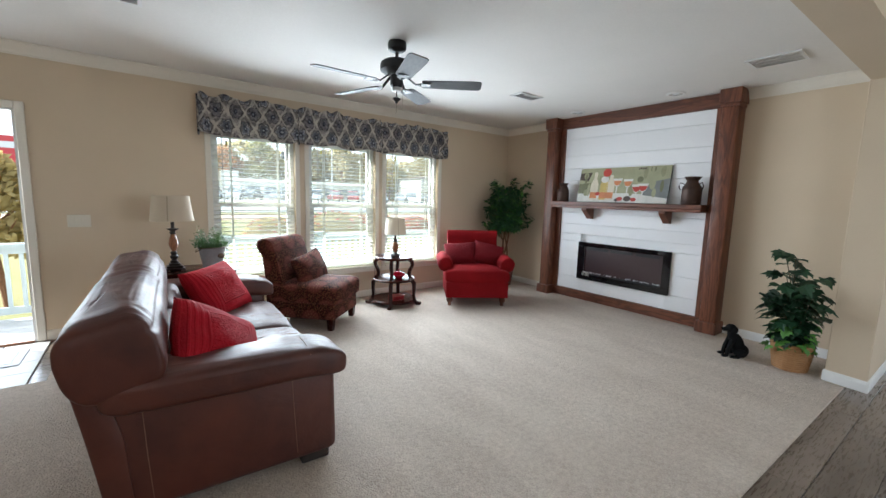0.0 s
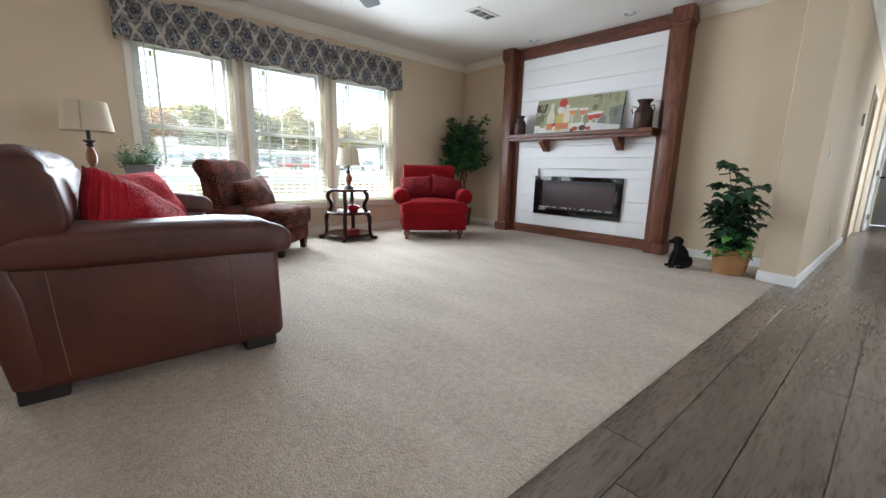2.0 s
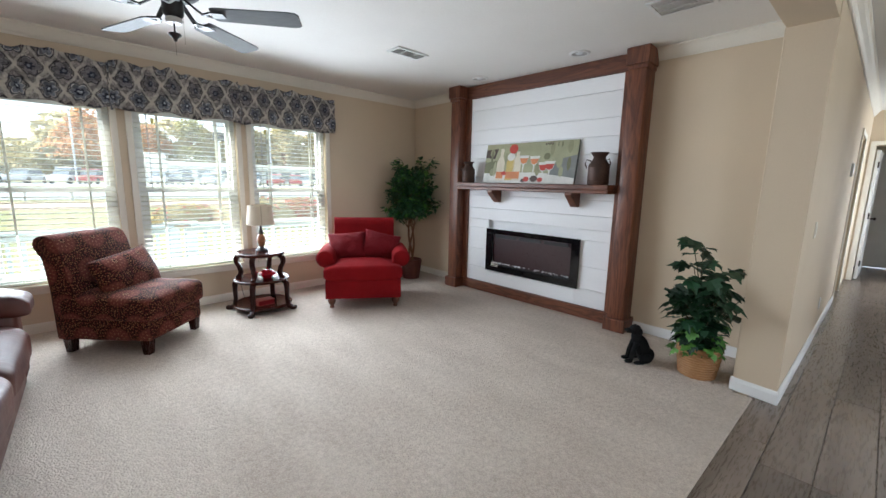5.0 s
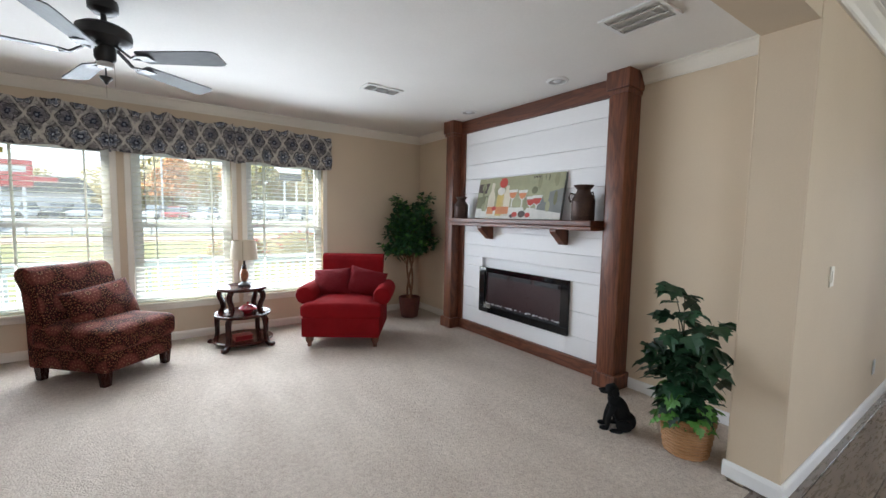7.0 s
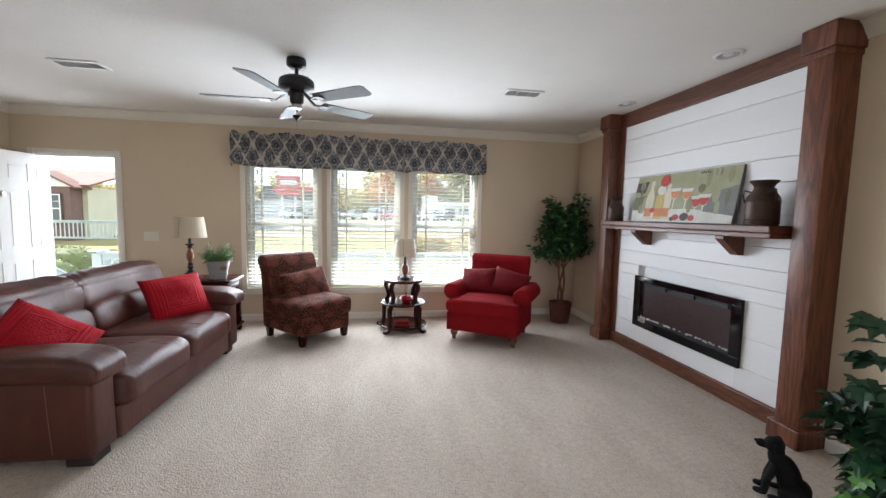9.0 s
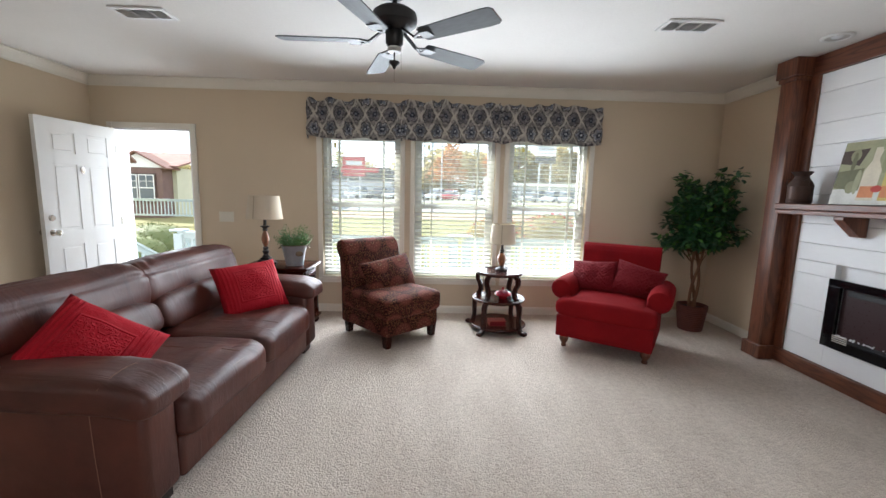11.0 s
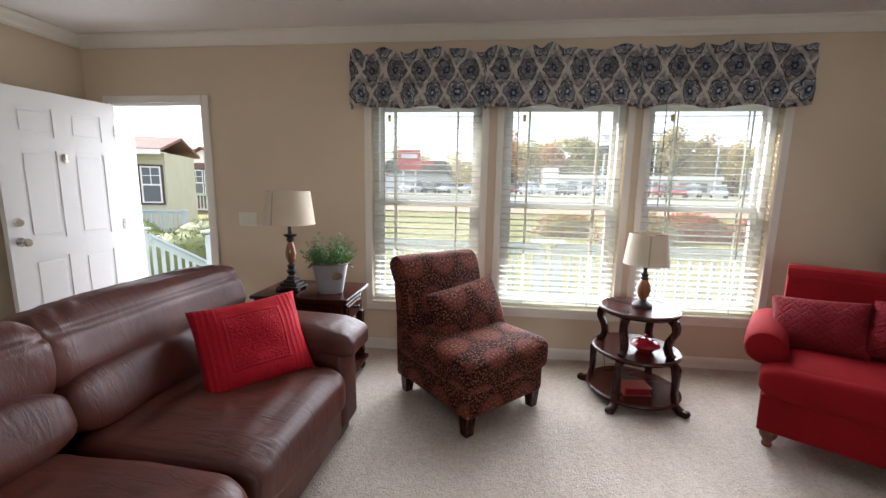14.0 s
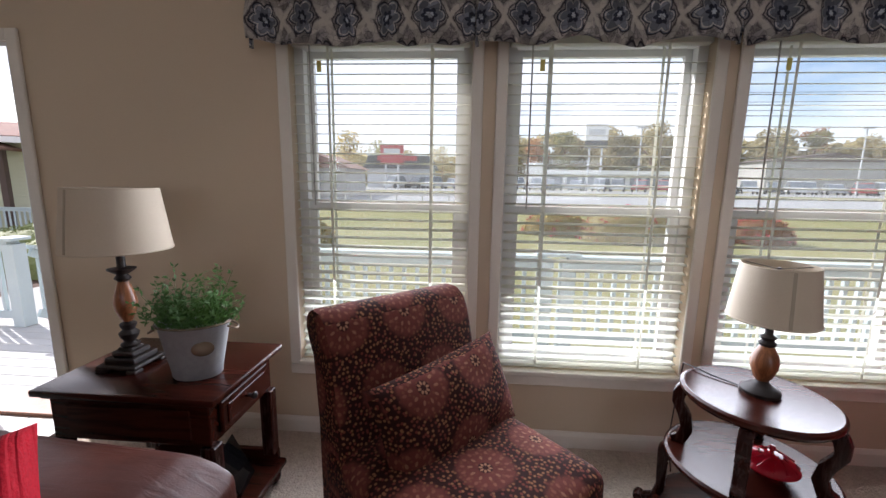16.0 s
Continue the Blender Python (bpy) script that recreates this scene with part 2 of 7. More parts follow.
def valance_cloth(name):
    """Two staggered rows of medallions in a net of cream ogee bands."""
    m, nt, p = start(name, 0.85)
    n = nt.nodes.new("ShaderNodeTexCoord")
    sep = nt.nodes.new("ShaderNodeSeparateXYZ")
    nt.links.new(n.outputs["UV"], sep.inputs[0])
    uv = n.outputs["UV"]
    wob = calc(nt, "MULTIPLY", calc(nt, "SUBTRACT", grain(nt, uv, 9, 2), 0.5), 0.30)
    u, v = calc(nt, "ADD", calc(nt, "DIVIDE", sep.outputs[0], 0.205), wob), calc(nt, "DIVIDE", calc(nt, "ADD", sep.outputs[1], 0.062), 0.16)
    row = calc(nt, "ABSOLUTE", calc(nt, "MODULO", calc(nt, "FLOOR", v), 2.0))
    u = calc(nt, "ADD", u, calc(nt, "MULTIPLY", row, 0.5))
    x, y = calc(nt, "ABSOLUTE", calc(nt, "SUBTRACT", calc(nt, "FRACT", u), 0.5)), calc(nt, "ABSOLUTE", calc(nt, "SUBTRACT", calc(nt, "FRACT", v), 0.5))
    s = calc(nt, "ADD", calc(nt, "MULTIPLY", x, 2.0), y)
    other = calc(nt, "GREATER_THAN", s, 1.0)
    mx = calc(nt, "SUBTRACT", x, calc(nt, "MULTIPLY", other, 0.5))
    my = calc(nt, "SUBTRACT", y, other)
    kind = calc(nt, "ABSOLUTE", calc(nt, "SUBTRACT", row, other))
    mx, my = calc(nt, "MULTIPLY", mx, 0.205), calc(nt, "MULTIPLY", my, 0.16)
    r = calc(nt, "SQRT", calc(nt, "ADD", calc(nt, "MULTIPLY", mx, mx), calc(nt, "MULTIPLY", calc(nt, "MULTIPLY", my, my), 0.72)))
    ang = calc(nt, "ARCTAN2", my, mx)
    petals = calc(nt, "ABSOLUTE", calc(nt, "COSINE", calc(nt, "MULTIPLY", ang, 3.0)))
    flower = calc(nt, "SUBTRACT", r, calc(nt, "MULTIPLY", petals, 0.020))

    def within(d, edge, soft=0.003):
        return span(nt, d, edge, edge + soft, 1.0, 0.0)

    def line(d, at, half):
        return span(nt, calc(nt, "ABSOLUTE", calc(nt, "SUBTRACT", d, at)), half * 0.5, half, 1.0, 0.0)
    wash = grain(nt, uv, 16, 3)
    c = blend(nt, span(nt, wash, 0.35, 0.65), rgb(0.46, 0.42, 0.385), rgb(0.27, 0.25, 0.25))
    c = blend(nt, line(s, 0.80, 0.05), c, rgb(0.09, 0.08, 0.085))
    leafy = span(nt, calc(nt, "ABSOLUTE", calc(nt, "SUBTRACT", grain(nt, uv, 34, 1, 0.4, 1.2), 0.5)), 0.02, 0.05, 1.0, 0.0)
    c = blend(nt, calc(nt, "MULTIPLY", leafy, 0.55), c, rgb(0.07, 0.068, 0.078))
    net = line(calc(nt, "ADD", s, calc(nt, "MULTIPLY", calc(nt, "SUBTRACT", grain(nt, uv, 30, 2), 0.5), 0.35)), 1.0, 0.17)
    cross = calc(nt, "MULTIPLY", net, span(nt, y, 0.12, 0.38, 0.85, 0.15))
    c = blend(nt, calc(nt, "MULTIPLY", net, 0.6), c, rgb(0.56, 0.53, 0.48))
    # upper row: the doubled cloth's weaker backlight is put into this duskier colour
    dusk = blend(nt, wash, rgb(0.13, 0.125, 0.145), rgb(0.25, 0.235, 0.245))
    blue = blend(nt, wash, rgb(0.090, 0.105, 0.145), rgb(0.33, 0.35, 0.39))
    c = blend(nt, within(flower, 0.044), c, blend(nt, kind, blue, dusk))
    c = blend(nt, line(flower, 0.046, 0.0035), c, rgb(0.030, 0.032, 0.045))
    c = blend(nt, calc(nt, "MULTIPLY", line(flower, 0.037, 0.0035), calc(nt, "SUBTRACT", 1.0, calc(nt, "MULTIPLY", kind, 0.75))), c, rgb(0.56, 0.54, 0.51))
    c = blend(nt, within(calc(nt, "SUBTRACT", r, calc(nt, "MULTIPLY", petals, 0.010)), 0.016), c, rgb(0.030, 0.036, 0.058))
    c = blend(nt, calc(nt, "MULTIPLY", within(calc(nt, "SUBTRACT", r, calc(nt, "MULTIPLY", petals, 0.004)), 0.006), calc(nt, "SUBTRACT", 1.0, calc(nt, "MULTIPLY", kind, 0.6))), c, rgb(0.46, 0.50, 0.54))
    edge_n, cell_n = nt.nodes.new("ShaderNodeTexVoronoi"), nt.nodes.new("ShaderNodeTexVoronoi")
    edge_n.feature = "DISTANCE_TO_EDGE"
    for q in (edge_n, cell_n):
        q.voronoi_dimensions = "2D"
        q.inputs["Scale"].default_value = 36
        nt.links.new(uv, q.inputs["Vector"])
    pick = nt.nodes.new("ShaderNodeSeparateColor")
    nt.links.new(cell_n.outputs["Color"], pick.inputs[0])
    tone = nt.nodes.new("ShaderNodeHueSaturation")
    nt.links.new(c, tone.inputs["Color"])
    nt.links.new(span(nt, pick.outputs[0], 0, 1, 0.55, 1.35), tone.inputs["Value"])
    c = blend(nt, calc(nt, "MULTIPLY", span(nt, edge_n.outputs["Distance"], 0.02, 0.07, 1.0, 0.0), 0.45), tone.outputs[0], rgb(0.05, 0.05, 0.06))
    c = blend(nt, cross, c, rgb(0.66, 0.62, 0.55))
    nt.links.new(c, p.inputs["Base Color"])
    relief(nt, p, grain(nt, uv, 420, 2), 0.2, 0.001)
    tr, mxs = nt.nodes.new("ShaderNodeBsdfTranslucent"), nt.nodes.new("ShaderNodeMixShader")
    nt.links.new(c, tr.inputs["Color"])
    mxs.inputs[0].default_value = 0.35
    nt.links.new(p.outputs[0], mxs.inputs[1])
    nt.links.new(tr.outputs[0], mxs.inputs[2])
    nt.links.new(mxs.outputs[0], nt.nodes["Material Output"].inputs["Surface"])
    return m


def embossed_cloth(name, a, b):
    """Red cotton with a raised square of scrolls between corded stripes; the pillow lies in its own xz plane."""
    m, nt, p = start(name, 0.8)
    p.inputs["Specular IOR Level"].default_value = 0.2
    v = coords(nt)
    sep = nt.nodes.new("ShaderNodeSeparateXYZ")
    nt.links.new(v, sep.inputs[0])
    x, z = calc(nt, "ABSOLUTE", sep.outputs[0]), calc(nt, "ABSOLUTE", sep.outputs[2])
    mid = span(nt, calc(nt, "MAXIMUM", x, z), 0.112, 0.118, 1.0, 0.0)
    border = span(nt, calc(nt, "ABSOLUTE", calc(nt, "SUBTRACT", calc(nt, "MAXIMUM", x, z), 0.125)), 0.002, 0.007, 1.0, 0.0)
    fx = nt.nodes.new("ShaderNodeCombineXYZ")
    nt.links.new(x, fx.inputs[0])
    nt.links.new(z, fx.inputs[1])
    scroll = span(nt, calc(nt, "ABSOLUTE", calc(nt, "SUBTRACT", grain(nt, fx.outputs[0], 26, 1, 0.4, 1.6), 0.5)), 0.02, 0.07, 1.0, 0.0)
    stripe = span(nt, calc(nt, "SINE", calc(nt, "MULTIPLY", x, 260.0)), -0.3, 0.6)
    outer = calc(nt, "MULTIPLY", calc(nt, "SUBTRACT", 1.0, mid), calc(nt, "MULTIPLY", stripe, span(nt, x, 0.13, 0.14)))
    w = grain(nt, v, 170, 3)
    nt.links.new(blend(nt, span(nt, w, 0.3, 0.7), rgb(*a), rgb(*b)), p.inputs["Base Color"])
    h = calc(nt, "ADD", calc(nt, "MULTIPLY", mid, scroll), calc(nt, "ADD", calc(nt, "MULTIPLY", outer, 0.55), border))
    h = calc(nt, "ADD", h, calc(nt, "ADD", calc(nt, "MULTIPLY", w, 0.35), calc(nt, "MULTIPLY", grain(nt, v, 9, 3, 0.5, 0.6), 2.2)))
    relief(nt, p, h, 0.8, 0.010)
    return m


def tufted_cloth(name, a, b, cell, depth):
    """Red cloth with a raised lozenge net."""
    m, nt, p = start(name, 0.8)
    p.inputs["Specular IOR Level"].default_value = 0.2
    x, y, uv = lattice(nt, cell, cell, 0.5)
    dia = calc(nt, "ADD", calc(nt, "ABSOLUTE", x), calc(nt, "ABSOLUTE", y))
    net = span(nt, calc(nt, "ABSOLUTE", calc(nt, "SUBTRACT", dia, 0.5)), 0.02, 0.14, 1.0, 0.0)
    w = grain(nt, uv, 160, 3)
    swirl = grain(nt, uv, 26, 2, 0.5, 2.5)
    ridge = span(nt, calc(nt, "ABSOLUTE", calc(nt, "SUBTRACT", swirl, 0.5)), 0.0, 0.06, 1.0, 0.0)
    c = blend(nt, span(nt, w, 0.3, 0.7), rgb(*a), rgb(*b))
    nt.links.new(c, p.inputs["Base Color"])
    relief(nt, p, calc(nt, "ADD", calc(nt, "ADD", net, calc(nt, "MULTIPLY", ridge, 0.7)), calc(nt, "MULTIPLY", w, 0.5)), 0.6, depth)
    return m


WALL = stuff("tan_wall_paint", (0.64, 0.53, 0.39), (0.59, 0.485, 0.355), 0.75, 0, 1.6, 140, 0.10, 0.002)
CEIL = stuff("white_textured_ceiling", (0.80, 0.78, 0.75), (0.73, 0.71, 0.68), 0.9, 0, 1.2, 70, 0.35, 0.006)
TRIM = stuff("cream_trim_paint", (0.78, 0.74, 0.66), (0.72, 0.68, 0.60), 0.45, 0, 3, 90, 0.05, 0.001)
WHITE = stuff("white_gloss_paint", (0.82, 0.82, 0.81), (0.76, 0.76, 0.75), 0.35, 0, 3, 90, 0.04, 0.001)
VINYL = stuff("white_vinyl", (0.80, 0.81, 0.80), (0.75, 0.76, 0.75), 0.35, 0, 4, 90, 0.03, 0.001)
SLAT = stuff("cream_blind_slat", (0.80, 0.81, 0.77), (0.75, 0.76, 0.72), 0.42, 0, 5, 90, 0.03, 0.001)
sn = SLAT.node_tree
sn_t, sn_m = sn.nodes.new("ShaderNodeBsdfTranslucent"), sn.nodes.new("ShaderNodeMixShader")
sn_t.inputs["Color"].default_value = rgb(0.88, 0.88, 0.80)
sn_m.inputs[0].default_value = 0.5
sn.links.new(sn.nodes["Principled BSDF"].outputs[0], sn_m.inputs[1])
sn.links.new(sn_t.outputs[0], sn_m.inputs[2])
sn.links.new(sn_m.outputs[0], sn.nodes["Material Output"].inputs["Surface"])
CARPET = carpet_pile("beige_cut_pile_carpet")
PLANKS = wood("grey_brown_floor_plank", (0.105, 0.079, 0.062), (0.190, 0.153, 0.125), 0.28, "x", 1.0, 0.22, 0.15, 3.0)
TILE = stuff("pale_entry_tile", (0.50, 0.49, 0.47), (0.40, 0.39, 0.38), 0.4, 0, 5, 50, 0.08, 0.002, spread=0.08)
TILE_DARK = stuff("grey_entry_tile", (0.30, 0.30, 0.30), (0.22, 0.22, 0.22), 0.4, 0, 8, 50, 0.08, 0.002)
REDWOOD = wood("reddish_brown_stained_pine", (0.058, 0.017, 0.008), (0.200, 0.066, 0.030), 0.45, "z", 1.0, 0.10, 0.1, 8.0)
REDWOOD_Y = wood("reddish_brown_pine_rail", (0.060, 0.018, 0.009), (0.185, 0.063, 0.030), 0.45, "y", 1.0, 0.10, 0.1, 8.0)
SHIPLAP = stuff("white_shiplap_board", (0.83, 0.83, 0.84), (0.77, 0.77, 0.78), 0.5, 0, 2.2, 80, 0.10, 0.0015, stretch=(1, 0.2, 1), spread=0.03)
LEATHER = leather("oxblood_brown_leather", (0.106, 0.0275, 0.0165), (0.048, 0.0115, 0.0075))
THREAD = plain("tan_stitching", (0.24, 0.13, 0.09), 0.8)
DARKFOOT = plain("black_wood_foot", (0.02, 0.014, 0.012), 0.5)
MEDAL = medallion_cloth("burgundy_medallion_tapestry")
MAHOG = wood("dark_mahogany", (0.024, 0.0055, 0.0035), (0.055, 0.013, 0.0075), 0.20, "x", 1.0, 0.1, 0.0, 6.0)
MAHOG_Z = wood("dark_mahogany_leg", (0.015, 0.004, 0.003), (0.034, 0.009, 0.006), 0.26, "z", 1.0, 0.1, 0.0, 6.0)
REDCLOTH = stuff("crimson_chenille", (0.225, 0.0060, 0.0085), (0.150, 0.0040, 0.0060), 0.9, 0, 4, 220, 0.3, 0.003)
REDPILLOW = embossed_cloth("scarlet_embossed_cotton", (0.46, 0.008, 0.020), (0.34, 0.006, 0.015))
REDTUFT = tufted_cloth("crimson_lozenge_cloth", (0.20, 0.006, 0.012), (0.12, 0.004, 0.008), 0.075, 0.012)
OAK = wood("amber_turned_wood", (0.16, 0.055, 0.02), (0.34, 0.13, 0.05), 0.35, "z", 2.0, 0.1, 0.3)
BRONZE = stuff("dark_bronze_metal", (0.014, 0.012, 0.012), (0.009, 0.008, 0.008), 0.45, 0.3, 10, 90, 0.08, 0.001)
BLADE = stuff("grey_washed_fan_blade", (0.10, 0.11, 0.118), (0.075, 0.082, 0.09), 0.62, 0, 5, 80, 0.05, 0.001, stretch=(0.2, 1, 1))
BLADE_EDGE = wood("walnut_blade_edge", (0.04, 0.02, 0.014), (0.10, 0.05, 0.035), 0.4, "x")
BLACKGLASS = start("black_fireplace_glass", 0.06)[0]
BLACKGLASS.node_tree.nodes["Principled BSDF"].inputs["Base Color"].default_value = rgb(0.006, 0.006, 0.007)
FIREBOX = stuff("dark_firebox_back", (0.055, 0.030, 0.030), (0.035, 0.020, 0.022), 0.30, 0, 2, 60, 0.05, 0.002)
BLACK = plain("black_plastic", (0.012, 0.012, 0.013), 0.45)
BLACKDOG = stuff("black_painted_resin", (0.0035, 0.0035, 0.004), (0.006, 0.006, 0.006), 0.75, 0, 10, 120, 0.25, 0.004)
CRYSTAL = plain("clear_crystal_chips", (0.80, 0.82, 0.84), 0.15)
SHADE = stuff("cream_linen_shade", (0.60, 0.52, 0.40), (0.53, 0.45, 0.34), 0.85, 0, 3, 240, 0.2, 0.001)
LEAF = stuff("deep_green_silk_leaf", (0.008, 0.040, 0.014), (0.016, 0.065, 0.020), 0.45, 0, 9, 60, 0.1, 0.002, spread=0.5)
LEAF2 = stuff("dark_ivy_leaf", (0.009, 0.036, 0.016), (0.018, 0.062, 0.023), 0.45, 0, 9, 60, 0.1, 0.002, spread=0.5)
LEAF3 = stuff("bright_green_leaf", (0.075, 0.20, 0.030), (0.11, 0.27, 0.05), 0.5, 0, 9, 60, 0.1, 0.002, spread=0.4)
BARK = stuff("tan_twisted_bark", (0.20, 0.095, 0.045), (0.12, 0.055, 0.028), 0.85, 0, 14, 60, 0.4, 0.006, stretch=(1, 1, 0.2))
STEM = plain("brown_green_stem", (0.05, 0.045, 0.02), 0.7)
SOIL = stuff("dark_moss_soil", (0.04, 0.028, 0.018), (0.025, 0.02, 0.012), 0.95, 0, 20, 90, 0.6, 0.01)
WICKER = stuff("honey_wicker", (0.44, 0.235, 0.10), (0.33, 0.165, 0.065), 0.6, 0, 20, 90, 0.2, 0.002)
REDWICKER = stuff("dark_red_wicker", (0.130, 0.030, 0.018), (0.075, 0.017, 0.011), 0.6, 0, 20, 90, 0.2, 0.002)
CANMETAL = stuff("rusted_brown_can", (0.075, 0.038, 0.026), (0.035, 0.020, 0.016), 0.5, 0.35, 9, 70, 0.15, 0.002)
ZINC = stuff("whitewashed_zinc", (0.40, 0.42, 0.43), (0.28, 0.30, 0.31), 0.5, 0.35, 8, 60, 0.1, 0.001)
BRASSBADGE = plain("aged_brass_badge", (0.14, 0.10, 0.065), 0.4, 0.7)
CHROME = plain("satin_nickel", (0.62, 0.60, 0.57), 0.25, 1.0)
REDGLASS = plain("ruby_glass_dish", (0.38, 0.006, 0.016), 0.08)
BOOKRED = plain("red_book_cover", (0.30, 0.035, 0.02), 0.5)
PAPER = plain("cream_paper", (0.75, 0.72, 0.64), 0.8)
BLACKDOG.node_tree.nodes["Principled BSDF"].inputs["Specular IOR Level"].default_value = 0.2
for mm, level in ((MAHOG, 0.22), (MAHOG_Z, 0.22), (REDCLOTH, 0.12)):
    mm.node_tree.nodes["Principled BSDF"].inputs["Specular IOR Level"].default_value = level
GLASS = pane_glass("window_pane_glass")
TAG = plain("yellow_green_card", (0.72, 0.66, 0.18), 0.6)
PLATE = plain("ivory_switch_plate", (0.74, 0.70, 0.60), 0.4)
ALU = plain("white_grille_enamel", (0.78, 0.78, 0.77), 0.4)
VENTDARK = plain("dark_duct", (0.06, 0.06, 0.06), 0.8)
CANGREY = plain("grey_lamp_baffle", (0.45, 0.44, 0.42), 0.4)


# ---- builders ----
def thing(name, x, y, z=0.0, rz=0.0, label="", category="", group="", kind=""):
    ob = new(name)
    ob.matrix_world = pose(x, y, z, 0, 0, rz)
    return tagged(ob, label, category, group, kind)


def metre_uv(bm):
    lay = bm.loops.layers.uv.verify()
    for f in bm.faces:
        n = f.normal
        a = max(range(3), key=lambda i: abs(n[i]))
        for l in f.loops:
            c = l.vert.co
            l[lay].uv = ((c.y, c.z), (c.x, c.z), (c.x, c.y))[a]


def part(name, bm, mat, parent=None, label="", smooth=False, uv=False, m=None, kind="", category=""):
    if uv:
        bm.normal_update()
        metre_uv(bm)
    me = bpy.data.meshes.new(name)
    bm.to_mesh(me)
    bm.free()
    for q in (mat if isinstance(mat, (list, tuple)) else [mat]):
        me.materials.append(q)
    if smooth:
        me.polygons.foreach_set("use_smooth", [True] * len(me.polygons))
        if smooth != "all":
            me.set_sharp_from_angle(angle=radians(40))
    ob = new(name, me)
    if parent:
        ob.parent = parent
    if m is not None:
        ob.matrix_local = m
    return tagged(ob, label, category, "", kind)


def box(x0, y0, z0, x1, y1, z1, bevel=0.0, seg=2, bm=None):
    own = bmesh.new()
    bmesh.ops.create_cube(own, size=1.0, matrix=Matrix.Translation(((x0 + x1) / 2, (y0 + y1) / 2, (z0 + z1) / 2)) @ Matrix.Diagonal((abs(x1 - x0), abs(y1 - y0), abs(z1 - z0), 1)))
    if bevel:
        bmesh.ops.bevel(own, geom=list(own.edges), offset=bevel, segments=seg, affect="EDGES", profile=0.5)
    return join(bm, own)


def join(bm, own, m=None):
    if m is not None:
        own.transform(m)
    if bm is None:
        return own
    me = bpy.data.meshes.new("tmp")
    own.to_mesh(me)
    own.free()
    bm.from_mesh(me)
    bpy.data.meshes.remove(me)
    return bm


def lathe(profile, seg=24, bm=None, m=None, sx=1.0, sy=1.0):
    """Turned body; profile rows are (radius, height)."""
    own = bmesh.new()
    rings = []
    for r, z in profile:
        if r < 1e-5:
            rings.append([own.verts.new((0, 0, z))])
        else:
            rings.append([own.verts.new((r * sx * math.cos(2 * math.pi * i / seg), r * sy * math.sin(2 * math.pi * i / seg), z)) for i in range(seg)])
    for a, b in zip(rings, rings[1:]):
        for i in range(seg):
            j = (i + 1) % seg
            if len(a) > 1 and len(b) > 1:
                own.faces.new((a[i], a[j], b[j], b[i]))
            elif len(b) > 1:
                own.faces.new((a[0], b[j], b[i]))
            elif len(a) > 1:
                own.faces.new((a[i], a[j], b[0]))
    bmesh.ops.recalc_face_normals(own, faces=own.faces)
    return join(bm, own, m)


def tube(points, radii, seg=8, bm=None, flat=1.0):
    """A rod along points; radii a number or a list."""
    own = bmesh.new()
    pts = [Vector(p) for p in points]
    rr = radii if isinstance(radii, (list, tuple)) else [radii] * len(pts)
    rings = []
    for i, p in enumerate(pts):
        d = (pts[min(i + 1, len(pts) - 1)] - pts[max(i - 1, 0)]).normalized()
        side = d.cross(Vector((0, 0, 1)))
        side = side.normalized() if side.length > 1e-3 else Vector((1, 0, 0))
        up = side.cross(d)
        rings.append([own.verts.new(p + rr[i] * (math.cos(a) * side + flat * math.sin(a) * up)) for a in (2 * math.pi * k / seg for k in range(seg))])
    for a, b in zip(rings, rings[1:]):
        for k in range(seg):
            own.faces.new((a[k], a[(k + 1) % seg], b[(k + 1) % seg], b[k]))
    own.faces.new(rings[0][::-1])
    own.faces.new(rings[-1])
    bmesh.ops.recalc_face_normals(own, faces=own.faces)
    return join(bm, own)


def extrude(outline, depth, axis="y", bm=None, bevel=0.0):
    """A flat outline (two coordinates) given thickness along an axis, centred."""
    own = bmesh.new()
    put = {"y": lambda a, b, d: (a, d, b), "x": lambda a, b, d: (d, a, b), "z": lambda a, b, d: (a, b, d)}[axis]
    f, k = [own.verts.new(put(a, b, -depth / 2)) for a, b in outline], [own.verts.new(put(a, b, depth / 2)) for a, b in outline]
    own.faces.new(f)
    own.faces.new(k[::-1])
    n = len(outline)
    for i in range(n):
        own.faces.new((f[i], f[(i + 1) % n], k[(i + 1) % n], k[i]))
    bmesh.ops.recalc_face_normals(own, faces=own.faces)
    if bevel:
        bmesh.ops.bevel(own, geom=[e for e in own.edges if e.calc_length() > bevel * 2.2], offset=bevel, segments=2, affect="EDGES", profile=0.5)
    return join(bm, own)


